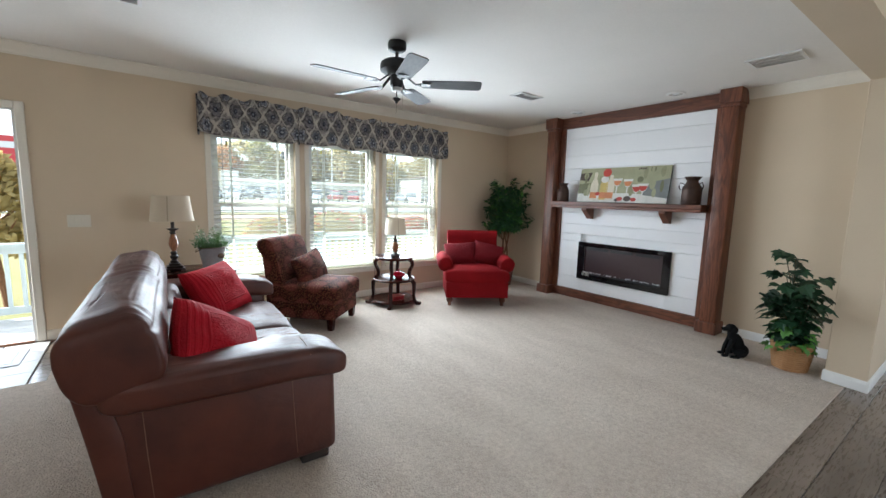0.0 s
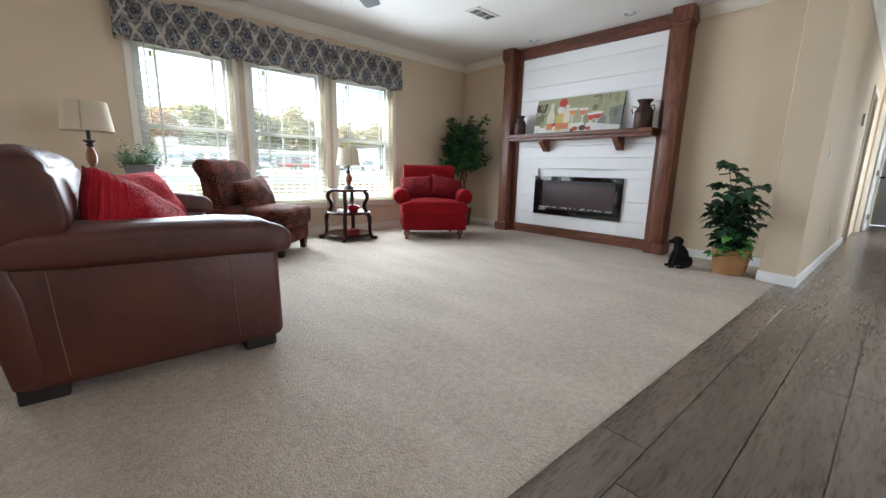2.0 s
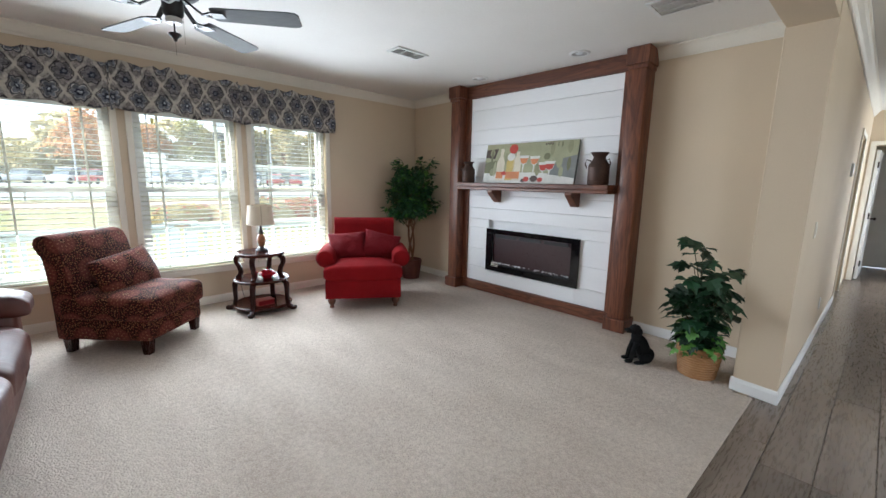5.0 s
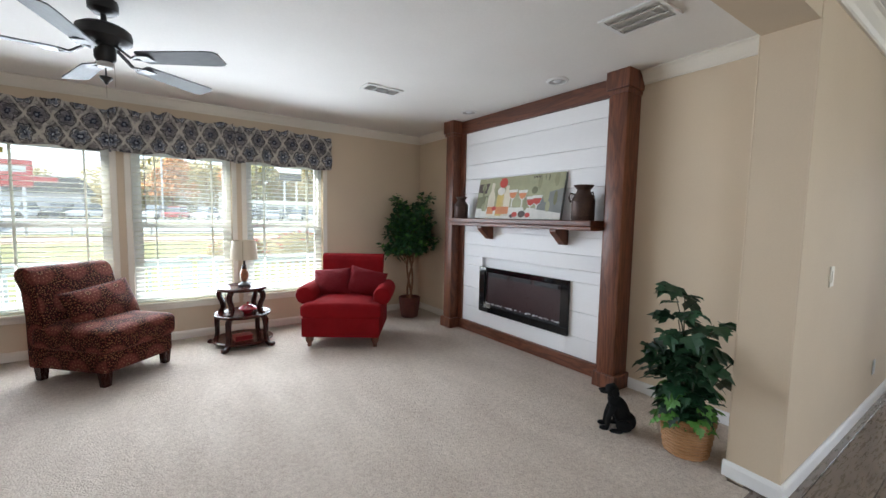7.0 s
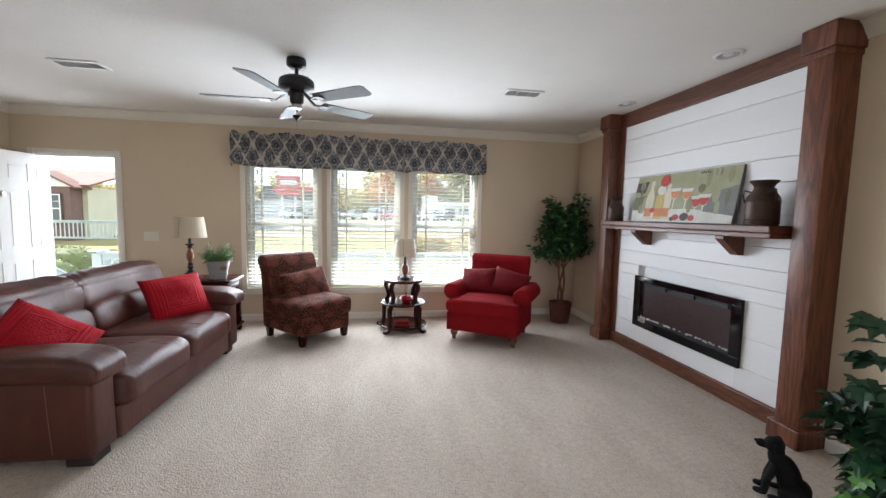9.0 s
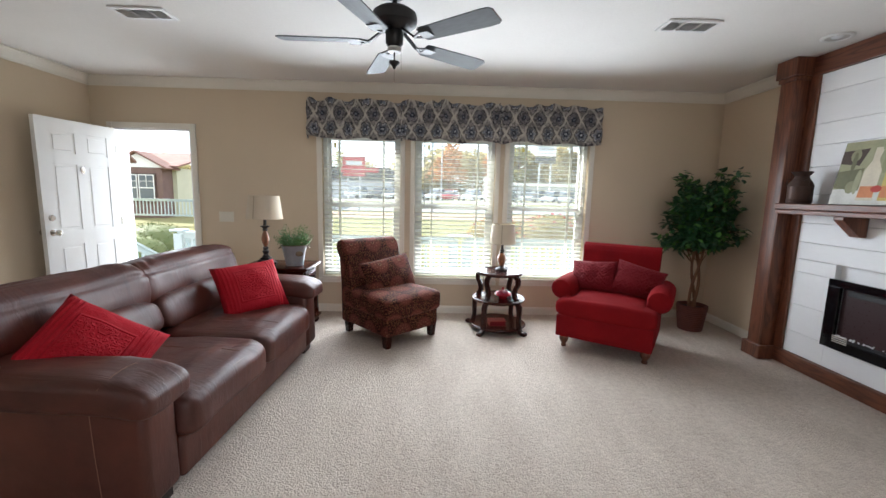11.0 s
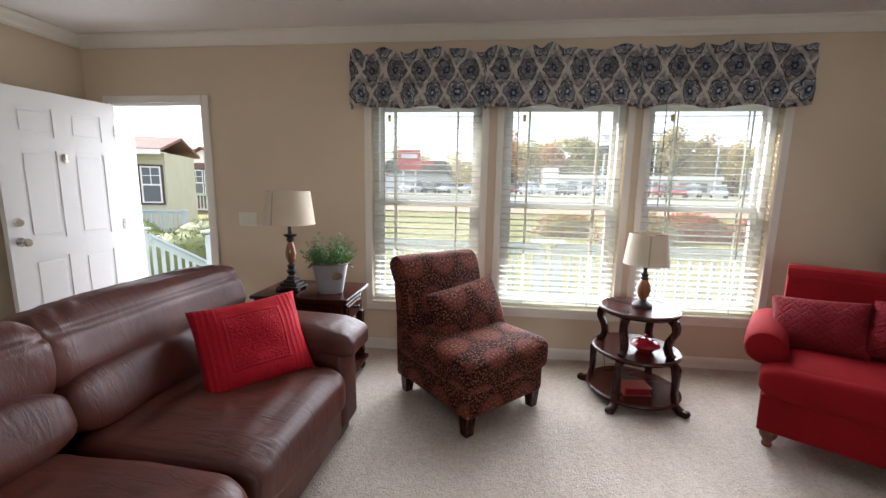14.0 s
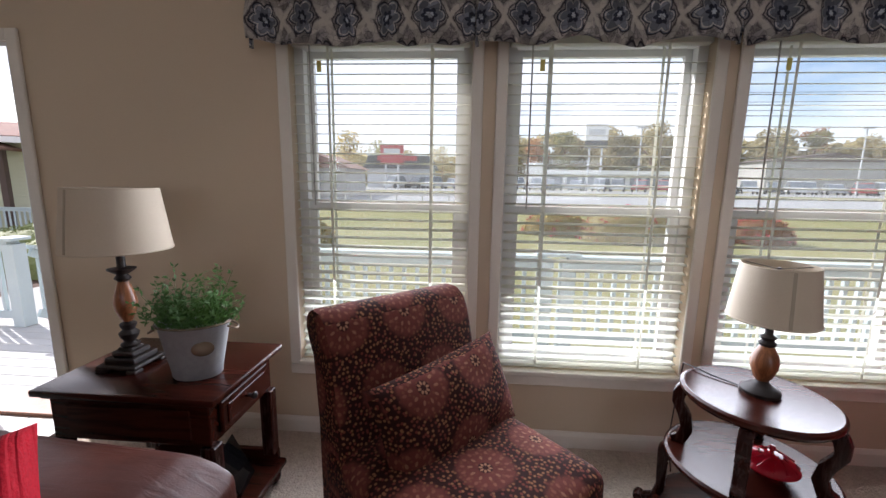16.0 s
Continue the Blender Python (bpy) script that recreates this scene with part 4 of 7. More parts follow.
part("door_knocker", lathe([(0.0, 0), (0.028, 0), (0.026, 0.01), (0.010, 0.012), (0.0, 0.012)], 16, None, None, 0.8, 1.3), CHROME, leaf, "small satin nickel knocker", True, False, pose(0.40, 0.022, 1.53, -90, 0, 0))
for hz in (0.25, 1.0, 1.78):
    part("hinge", box(-0.010, 0.014, hz - 0.045, 0.012, 0.028, hz + 0.045), CHROME, leaf)

# switch plates
for nm, (x, y, z), w, rz, n in (("light_switch", (-0.273, NORTH - 0.0045, 1.08), 0.165, 0, 3), ("light_switch", (5.09, 0.453, 1.10), 0.07, -1.9, 1)):
    sw = thing(nm, x, y, z, rz, "ivory light switch plate on the wall", "light switch")
    part("plate", box(-w / 2, -0.003, -0.057, w / 2, 0.003, 0.057, 0.002, 1), PLATE, sw)
    for k in range(n):
        q = (k - (n - 1) / 2) * 0.046
        part("rocker", box(q - 0.016, -0.007, -0.032, q + 0.016, -0.003, 0.032, 0.001, 1), PLATE, sw)
out = thing("power_outlet", 6.5, 0.405, 0.30, -1.9, "white wall outlet low on the hall wall", "outlet")
part("plate", box(-0.035, -0.003, -0.057, 0.035, 0.003, 0.057, 0.002, 1), WHITE, out)
th = thing("thermostat", 7.5, 0.366, 1.6, -1.9, "small white thermostat on the hall wall", "thermostat")
part("case", box(-0.05, -0.012, -0.07, 0.05, 0.012, 0.07, 0.005), WHITE, th)


# ---- hall doors ----
def hall_casing(x0, x1):
    bm = bmesh.new()
    box(x0 - 0.06, 0.459, -0.01, x0, 0.4745, 2.11, 0.004, 1, bm)
    box(x1, 0.459, -0.01, x1 + 0.06, 0.4745, 2.11, 0.004, 1, bm)
    box(x0, 0.459, 2.05, x1, 0.4745, 2.11, 0.004, 1, bm)
    bm.transform(SKEW)
    structure("hall_door_casing", bm, TRIM, "cream painted casing round a hall doorway", "trim")


hall_casing(8.25, 9.05)
hc = bmesh.new()
box(10.184, 0.20, -0.01, 10.199, 0.265, 2.12, bm=hc)
box(10.184, -0.68, -0.01, 10.199, -0.62, 2.12, bm=hc)
box(10.184, -0.62, 2.06, 10.199, 0.20, 2.12, bm=hc)
structure("hall_end_casing", hc, TRIM, "cream painted casing round the hall end doorway", "trim")
d2 = thing("door_2", 10.34, 0.165, 0.0, -3, "white panel door standing open at the hall end", "door", "", "structure")
l2 = part("door_leaf", six_panel_leaf(bmesh.new(), 0.76, 2.0, 0.04), WHITE, d2)
part("door_knob", lathe([(0.0, 0), (0.03, 0), (0.012, 0.01), (0.012, 0.03), (0.028, 0.05), (0, 0.07)], 14), BRONZE, l2, "dark bronze knob", True, False, pose(0.70, -0.02, 0.93, 90, 0, 0))
for hz in (0.25, 1.0, 1.78):
    part("hinge", box(-0.01, -0.03, hz - 0.045, 0.01, -0.012, hz + 0.045), BRONZE, l2)
d3 = thing("door_3", 12.06, 0.095, 0.0, -90, "closed white door at the end of the hall", "door", "", "structure")
l3 = part("door_leaf", six_panel_leaf(bmesh.new(), 0.98, 2.04, 0.04), WHITE, d3)
part("door_knob", lathe([(0.0, 0), (0.03, 0), (0.012, 0.01), (0.012, 0.03), (0.028, 0.05), (0, 0.07)], 14), BRONZE, l3, "dark bronze knob", True, False, pose(0.9, -0.02, 0.93, 90, 0, 0))
ec = bmesh.new()
box(11.984, 0.10, -0.01, 11.999, 0.165, 2.12, bm=ec)
box(11.984, -0.97, -0.01, 11.999, -0.90, 2.12, bm=ec)
box(11.984, -0.90, 2.05, 11.999, 0.10, 2.12, bm=ec)
structure("end_door_casing", ec, TRIM, "cream painted casing round the end door", "trim")


# ---- fireplace wall ----
fp = thing("fireplace_surround", EAST, 2.85, 0, 0, "white shiplap fireplace surround framed in reddish-brown stained wood", "fireplace surround")
X = -0.165
part("backing", box(-0.12, -1.03, 0.0, -0.001, 1.03, 2.48), SHIPLAP, fp)
BOARDS = [0.125, 0.31, 0.545, 0.82, 0.93, 1.07, 1.23, 1.46, 1.68, 1.85, 2.02, 2.26, 2.41]
for a, b in zip(BOARDS, BOARDS[1:]):
    if b <= 0.30 or a >= 0.83:
        part("shiplap_board", box(-0.17, -0.945, a + 0.0015, -0.121, 0.945, b - 0.0015, 0.0015, 1), SHIPLAP, fp)
    else:
        for y0, y1 in ((-0.945, -0.60), (0.60, 0.945)):
            part("shiplap_board", box(-0.17, y0, a + 0.0015, -0.121, y1, b - 0.0015, 0.0015, 1), SHIPLAP, fp)
        if a < 0.3:
            part("shiplap_board", box(-0.17, -0.599, a + 0.0015, -0.121, 0.599, 0.30, 0.0015, 1), SHIPLAP, fp)
part("top_rail", box(-0.185, -1.03, 2.412, -0.001, 1.03, CEILING - 0.003, 0.004), REDWOOD_Y, fp)
part("base_rail", box(-0.19, -1.03, 0.0, -0.121, 1.03, 0.123, 0.006), REDWOOD_Y, fp)
for s in (-1, 1):
    c = s * 1.105
    part("pilaster", box(-0.305, c - 0.075, 0.0, -0.001, c + 0.075, 2.42, 0.010, 2), REDWOOD, fp, "", True)
    part("inner_stile", box(-0.190, s * 0.988 - 0.042, 0.124, -0.121, s * 0.988 + 0.040, 2.41, 0.003, 1), REDWOOD, fp)
    part("capital", box(-0.335, c - 0.098, 2.42, -0.001, c + 0.098, CEILING - 0.002, 0.006), REDWOOD, fp)
    part("capital_neck", box(-0.318, c - 0.085, 2.385, -0.001, c + 0.085, 2.42, 0.006), REDWOOD, fp)
    part("plinth", box(-0.332, c - 0.102, 0.0, -0.001, c + 0.102, 0.125, 0.008), REDWOOD, fp)
part("mantel_shelf", box(-0.40, -0.97, 1.335, -0.172, 0.97, 1.385, 0.008), REDWOOD_Y, fp)
part("mantel_fascia", box(-0.385, -0.965, 1.30, -0.172, 0.965, 1.334, 0.005), REDWOOD_Y, fp)
for c in (0.46, -0.555):
    part("mantel_bracket", extrude([(-0.171, 1.299), (-0.36, 1.299), (-0.36, 1.275), (-0.22, 1.155), (-0.171, 1.155)], 0.075, "y", None, 0.003), REDWOOD, fp, "", False, False, pose(0, c, 0))

fi = thing("electric_fireplace", EAST - 0.172, 2.835, 0.30, 0, "black glass electric fireplace insert set in white shiplap", "fireplace")
fw, fh = 0.625, 0.525
bz = bmesh.new()
box(-0.03, -fw, 0.0, -0.001, fw, 0.075, 0.003, 1, bz)
box(-0.03, -fw, fh - 0.055, -0.001, fw, fh, 0.003, 1, bz)
box(-0.03, -fw, 0.076, -0.001, -fw + 0.09, fh - 0.056, 0.003, 1, bz)
box(-0.03, fw - 0.09, 0.076, -0.001, fw, fh - 0.056, 0.003, 1, bz)
part("bezel", bz, BLACKGLASS, fi, "glossy black glass bezel")
part("firebox", box(0.005, -fw + 0.088, 0.07, 0.012, fw - 0.088, fh - 0.05), FIREBOX, fi, "dark reflective firebox back")
part("ember_bed", box(-0.012, -fw + 0.092, 0.076, 0.004, fw - 0.092, 0.096, 0.002, 1), BLACK, fi)
for k in range(3):
    part("heater_grille", box(-0.014, -fw + 0.13 + k * 0.34, fh - 0.105, -0.004, -fw + 0.43 + k * 0.34, fh - 0.065, 0.002, 1), BLACK, fi)
rnd = random.Random(4)
cb = bmesh.new()
for k in range(90):
    own = bmesh.new()
    bmesh.ops.create_icosphere(own, subdivisions=1, radius=rnd.uniform(0.004, 0.009))
    join(cb, own, Matrix.Translation((rnd.uniform(-0.012, 0.0), rnd.uniform(-fw + 0.1, fw - 0.1), 0.098 + rnd.uniform(0, 0.012))) @ pose(0, 0, 0, rnd.uniform(0, 180), rnd.uniform(0, 180), 0))
part("crystal_chips", cb, CRYSTAL, fi, "row of clear crystal chips", kind="stuff")
for k in range(4):
    part("label_line", box(-0.0312, fw - 0.20, 0.060 + k * 0.014, -0.0301, fw - 0.09, 0.066 + k * 0.014), PAPER, fi, "small white printed label line")


# ---- ceiling fixtures ----
def ceiling_vent(x, y, w, d, slats, inside):
    ob = thing("ceiling_vent", x, y, CEILING, 0, "white slatted air register in the ceiling", "vent")
    part("duct", box(-w / 2 + 0.02, -d / 2 + 0.02, -0.004, w / 2 - 0.02, d / 2 - 0.02, -0.001), inside, ob)
    bm = bmesh.new()
    for a in ((-w / 2, -d / 2, w / 2, -d / 2 + 0.025), (-w / 2, d / 2 - 0.025, w / 2, d / 2), (-w / 2, -d / 2 + 0.025, -w / 2 + 0.025, d / 2 - 0.025), (w / 2 - 0.025, -d / 2 + 0.025, w / 2, d / 2 - 0.025)):
        box(a[0], a[1], -0.012, a[2], a[3], -0.001, bm=bm)
    for k in (1, 2):
        xx = -w / 2 + k * w / 3
        box(xx - 0.008, -d / 2 + 0.025, -0.012, xx + 0.008, d / 2 - 0.025, -0.005, bm=bm)
    part("frame", bm, ALU, ob)
    for k in range(slats):
        yy = -d / 2 + 0.03 + (d - 0.06) * (k + 0.5) / slats
        part("slat", box_m(pose(0, yy, -0.010, 38, 0, 0), w - 0.05, 0.014, 0.0015), ALU, ob)


ceiling_vent(0.08, 3.465, 0.36, 0.18, 8, VENTDARK)
ceiling_vent(3.775, 3.37, 0.36, 0.18, 8, VENTDARK)
ceiling_vent(4.33, 1.235, 0.27, 0.36, 12, ALU)


def can_light(x, y):
    ob = thing("recessed_light", x, y, CEILING, 0, "white recessed ceiling downlight, switched off", "ceiling light", "downlights over the fireplace")
    part("trim_ring", lathe([(0.068, -0.001), (0.068, -0.010), (0.076, -0.014), (0.092, -0.008), (0.094, -0.001)], 32), ALU, ob, "", True)
    part("baffle", lathe([(0.0, -0.002), (0.05, -0.003), (0.067, -0.009)], 32), CANGREY, ob, "", True)
    part("bulb", lathe([(0.0, -0.018), (0.022, -0.015), (0.036, -0.006), (0.038, -0.004)], 24), CRYSTAL, ob, "", True)


can_light(4.91, 3.47)
can_light(4.84, 2.21)

fan = thing("ceiling_fan", 1.83, 2.973, CEILING, 0, "dark bronze ceiling fan with five grey blades and pull chains", "ceiling fan")
part("canopy", lathe([(0.0, -0.001), (0.068, -0.001), (0.072, -0.02), (0.070, -0.055), (0.05, -0.072), (0.02, -0.078), (0, -0.078)], 24), BRONZE, fan, "", True)
part("downrod", tube([(0, 0, -0.07), (0, 0, -0.16)], 0.014, 10), BRONZE, fan, "", True)
part("motor", lathe([(0, -0.128), (0.05, -0.13), (0.10, -0.142), (0.125, -0.16), (0.13, -0.185), (0.128, -0.215), (0.105, -0.232), (0.075, -0.246), (0.055, -0.25), (0, -0.25)], 32), BRONZE, fan, "", True)
part("switch_housing", lathe([(0, -0.25), (0.048, -0.25), (0.052, -0.262), (0.05, -0.32), (0.036, -0.338), (0, -0.338)], 24), BRONZE, fan, "", True)
part("light_fitter", lathe([(0.030, -0.336), (0.038, -0.34), (0.042, -0.352), (0.034, -0.366), (0, -0.368)], 20), CANGREY, fan, "satin nickel fitter ring", True)
part("finial", lathe([(0.004, -0.36), (0.004, -0.41), (0.03, -0.418), (0.032, -0.426), (0.012, -0.444), (0.008, -0.456), (0, -0.462)], 16), BRONZE, fan, "", True)
part("pull_chain", tube([(0.0, 0, -0.46), (0, 0, -0.53)], 0.0014, 5), CHROME, fan)
part("pull_chain", tube([(0.04, -0.02, -0.335), (0.042, -0.02, -0.47)], 0.0014, 5), CHROME, fan)
for k in range(5):
    m = pose(0, 0, -0.295, 0, 0, 36 + 72 * k)
    ol = [(0.20, -0.050), (0.215, -0.058), (0.60, -0.070), (0.645, -0.066), (0.66, -0.05), (0.66, 0.05), (0.645, 0.066), (0.60, 0.070), (0.215, 0.058), (0.20, 0.050)]
    b = extrude(ol, 0.007, "z")
    bl = part("blade", b, BLADE, fan, "grey washed wooden blade", False, False, m @ pose(0, 0, -0.012, -11, 0, 0))
    part("edge_band", box(0.660, -0.050, -0.0036, 0.6625, 0.050, 0.0036), BLADE_EDGE, bl)
    arm = bmesh.new()
    slab_between((0.06, 0, 0.05), (0.15, 0, -0.018), 0.022, 0.010, arm)
    slab_between((0.145, 0, -0.018), (0.20, 0.03, -0.0175), 0.014, 0.009, arm)
    slab_between((0.145, 0, -0.018), (0.20, -0.03, -0.0175), 0.014, 0.009, arm)
    box(0.195, -0.045, -0.022, 0.265, 0.045, -0.0165, 0.002, 1, arm)
    part("blade_arm", arm, BRONZE, fan, "", False, False, m)


# ---- leather sofa ----
sofa = thing("sofa", 0.485, 3.035, 0, -2.6, "reddish-brown leather two-seat sofa with padded arms", "sofa")
part("base", box(-0.41, -0.97, 0.05, 0.44, 0.97, 0.27, 0.02), LEATHER, sofa, "", True)
part("front_rail", box(0.40, -0.78, 0.055, 0.505, 0.78, 0.265, 0.025, 3), LEATHER, sofa, "", True)
part("back_frame", extrude([(-0.34, 0.10), (-0.43, 0.07), (-0.485, 0.45), (-0.545, 0.79), (-0.525, 0.82), (-0.48, 0.82), (-0.45, 0.79), (-0.36, 0.40)], 1.99, "y", None, 0.015), LEATHER, sofa, "", True)
for s in (-1, 1):
    side = box(-0.445, -0.10, 0.055, 0.50, 0.10, 0.56, 0.035, 3)
    for v in side.verts:
        v.co.x += 0.03 * (v.co.z - 0.3) * (1 if v.co.x > 0 else -1) + 0.012 * math.sin(v.co.z * 9)
    arm = part("arm", side, LEATHER, sofa, "", True, False, pose(0, 0.915 if s > 0 else -0.885, 0))
    pad = puff(0.99, 0.29, 0.165, 0.16, 0.5, 56, 3 + s, 0.008)
    for v in pad.verts:
        q = noise.noise(Vector((v.co.x * 24 + 2 * math.sin(v.co.y * 15), v.co.y * 6, 5.0 + s)))
        v.co.z += 0.005 * q * max(0.0, 1 - abs(v.co.x - 0.38) / 0.22) * (1 if v.co.z > 0 else 0)
        f = max(0.0, v.co.x - 0.18)
        v.co.z -= 0.35 * f * f
        v.co.z += 0.02 * max(0.0, -v.co.x)
    part("arm_pad", pad, LEATHER, arm, "", "all", False, pose(0.07 if s > 0 else 0.055, 0, 0.575 if s > 0 else 0.562))
    for xx in (0.30, -0.28):
        part("stitching", tube([(xx, s * 0.1015, 0.10), (xx - 0.012, s * 0.1025, 0.30), (xx - 0.02, s * 0.1015, 0.49)], 0.0016, 5), THREAD, arm)
    part("stitching", tube([(0.36, -0.14 + 0.028 * k, 0.6405 - 0.0012 * (k - 5) ** 2) for k in range(11)], 0.0016, 5), THREAD, arm)
for k, s in enumerate((-1, 1)):
    y = s * 0.388
    seat = puff(0.80, 0.775, 0.235, 0.20, 0.42, 64, 5 + k, 0.012)
    for v in seat.verts:
        w = v.co.x / 0.40
        v.co.z += 0.010 * math.sin(v.co.x * 38 + 3 * v.co.y) * max(0.0, 1 - abs(v.co.y) / 0.39) * (1 if v.co.z > 0 else 0)
        if w > 0.75:
            v.co.z -= 0.10 * (w - 0.75)
        # gathers that run back from the front seam
        g = max(0.0, 1 - abs(w - 0.86) / 0.5) * max(0.0, 1 - (v.co.y / 0.37) ** 4)
        q = noise.noise(Vector((v.co.x * 5, v.co.y * 26 + 3 * math.sin(v.co.x * 9 + k), k * 7.0)))
        v.co.z += (0.0075 * g * q) if v.co.z > 0 else 0.0
        v.co.x += 0.005 * g * q if w > 0.9 else 0.0
    part("seat_cushion", seat, LEATHER, sofa, "", "all", False, pose(0.155, y, 0.355))
    for q in (-0.13,):
        part("stitching", tube([(0.0 + 0.045 * i, y + s * q, 0.474 + 0.002 * math.sin(i) - 0.0006 * max(0, i - 7) ** 2) for i in range(12)], 0.0017, 5), THREAD, sofa)
    part("stitching", tube([(0.53 - 0.001 * (i - 6) ** 2, y - 0.34 + i * 0.0567, 0.432 - 0.0008 * (i - 6) ** 2) for i in range(13)], 0.0018, 5), THREAD, sofa)
    low = puff(0.27, 0.80, 0.26, 0.20, 0.6, 30, 8 + k, 0.010)
    part("lumbar_cushion", low, LEATHER, sofa, "", "all", False, pose(-0.255, y, 0.555, 0, -14, 0))
    top = puff(0.325, 1.06, 0.365, 0.30, 0.76, 64, 11 + k, 0.008)
    for v in top.verts:
        w = min(1.0, abs(v.co.y) / 0.53)
        v.co.y = math.copysign(0.53 * (1 - (1 - w) ** 2.4), v.co.y)
        up = max(0.0, min(1.0, (v.co.z + 0.02) * 8))
        q = noise.noise(Vector((v.co.z * 6 + k * 4, v.co.y * 22 + 2 * math.sin(v.co.z * 14), 3.0)))
        r = noise.noise(Vector((v.co.x * 5, v.co.y * 7 + k * 3, v.co.z * 5)))
        v.co += Vector((0.009, 0, 0.009)) * q * up + Vector((0.009, 0, 0.007)) * r
        # a pleat below the rolled top
        v.co.x -= 0.010 * math.exp(-((v.co.z - 0.075) / 0.014) ** 2) if v.co.x > 0 else 0.0
    part("back_cushion", top, LEATHER, sofa, "", "all", False, pose(-0.375, s * 0.515 + 0.012, 0.735, 0, -12, 0))
    part("stitching", tube([(-0.252 - 0.0006 * (i - 8) ** 2, s * 0.515 + 0.012 - 0.44 + i * 0.055, 0.806) for i in range(17)], 0.0017, 5), THREAD, sofa)
for x in (-0.36, 0.40):
    for y in (-0.88, 0.88):
        part("foot", box(x - 0.07, y - 0.07, 0.0, x + 0.07, y + 0.07, 0.062, 0.006, 1), DARKFOOT, sofa, "black wooden block foot")


def pillow(name, x, y, z, yaw, lean, spin, w, h, t, mat, label, seed, group=""):
    ob = part(name, throw_pillow(w, h, t, 22, seed), mat, None, label, "all", True, category="pillow")
    ob.matrix_world = pose(x, y, z) @ pose(0, 0, 0, 0, 0, yaw) @ pose(0, 0, 0, lean, 0, 0) @ pose(0, 0, 0, 0, spin, 0)
    return tagged(ob, group=group)


pillow("throw_pillow", 0.45, 2.37, 0.590, 48, -37, 42, 0.48, 0.47, 0.25, REDPILLOW, "bright red embossed throw pillow tipped on its corner on the sofa", 1, "red pillows on the sofa")
pillow("throw_pillow", 0.635, 3.655, 0.612, 44, -34, -4, 0.50, 0.44, 0.25, REDPILLOW, "bright red embossed throw pillow leaning on the sofa arm", 2, "red pillows on the sofa")


# ---- armless tapestry chair ----
ch = thing("slipper_chair", 1.648, 4.40, 0, 43.8, "armless burgundy slipper chair with medallion tapestry upholstery", "chair")
ch.matrix_world = pose(1.648, 4.40, 0, 0, 0, 43.8) @ Matrix.Diagonal((1.04, 1.04, 1.03, 1))
part("seat_base", box(-0.305, -0.365, 0.105, 0.305, 0.33, 0.32, 0.03, 3), MEDAL, ch, "", True, True)
sc = puff(0.65, 0.72, 0.215, 0.16, 0.36, 24, 21, 0.006, None, None, 0.10)
part("seat_cushion", sc, MEDAL, ch, "", "all", True, pose(0, -0.045, 0.355))
bk = extrude([(0.13, 0.34), (0.20, 0.62), (0.245, 0.80), (0.275, 0.865), (0.32, 0.895), (0.38, 0.897), (0.43, 0.87), (0.445, 0.82), (0.42, 0.77), (0.385, 0.72), (0.355, 0.50), (0.345, 0.105), (0.22, 0.105)], 0.625, "x", None, 0.022)
part("backrest", bk, MEDAL, ch, "", True, True)
for x in (-0.262, 0.262):
    for y in (-0.315, 0.285):
        part("leg", lathe([(0.0, 0), (0.034, 0), (0.036, 0.01), (0.047, 0.118), (0, 0.118)], 4), MAHOG_Z, ch, "dark tapered wooden leg", False, False, pose(x, y, 0, 0, 0, 45))
pillow("lumbar_pillow", 1.640, 4.468, 0.575, 43.8, -20, -6, 0.60, 0.36, 0.20, MEDAL, "burgundy medallion lumbar pillow resting on the slipper chair", 6)


# ---- red armchair ----
ac = thing("armchair", 3.79, 4.18, 0, -34, "crimson upholstered armchair with rolled arms and turned feet", "armchair")
part("seat_base", box(-0.40, -0.420, 0.125, 0.40, 0.33, 0.325, 0.008, 2), REDCLOTH, ac, "", True)
cu = puff(0.66, 0.68, 0.20, 0.16, 0.40, 26, 31, 0.004, None, None, 0.10)
puff(0.84, 0.20, 0.185, 0.28, 0.50, 24, 32, 0.003, cu, pose(0, -0.255, -0.004))
part("seat_cushion", cu, REDCLOTH, ac, "", "all", False, pose(0, -0.085, 0.402))
for s in (-1, 1):
    pan = box(-0.045, -0.28, 0.13, 0.05, 0.31, 0.53, 0.02, 2)
    arm = part("arm", pan, REDCLOTH, ac, "", True, False, pose(s * 0.355, 0, 0))
    roll = lathe([(0, -0.295), (0.055, -0.30), (0.086, -0.288), (0.098, -0.262), (0.102, 0.0), (0.096, 0.30), (0, 0.31)], 26)
    part("arm_roll", roll, REDCLOTH, arm, "", True, False, pose(s * 0.055, 0, 0.535, -90, 0, 0))
    part("welt", lathe([(0.080, -0.004), (0.087, 0), (0.080, 0.004)], 26), REDCLOTH, arm, "", True, False, pose(s * 0.055, -0.287, 0.535, -90, 0, 0))
bk = extrude([(0.14, 0.36), (0.19, 0.60), (0.233, 0.80), (0.246, 0.865), (0.256, 0.893), (0.272, 0.915), (0.296, 0.930), (0.325, 0.936), (0.354, 0.930), (0.378, 0.915), (0.394, 0.893), (0.400, 0.865), (0.385, 0.81), (0.36, 0.70), (0.345, 0.13), (0.23, 0.13)], 0.71, "x", None, 0.028)
part("backrest", bk, REDCLOTH, ac, "", True)
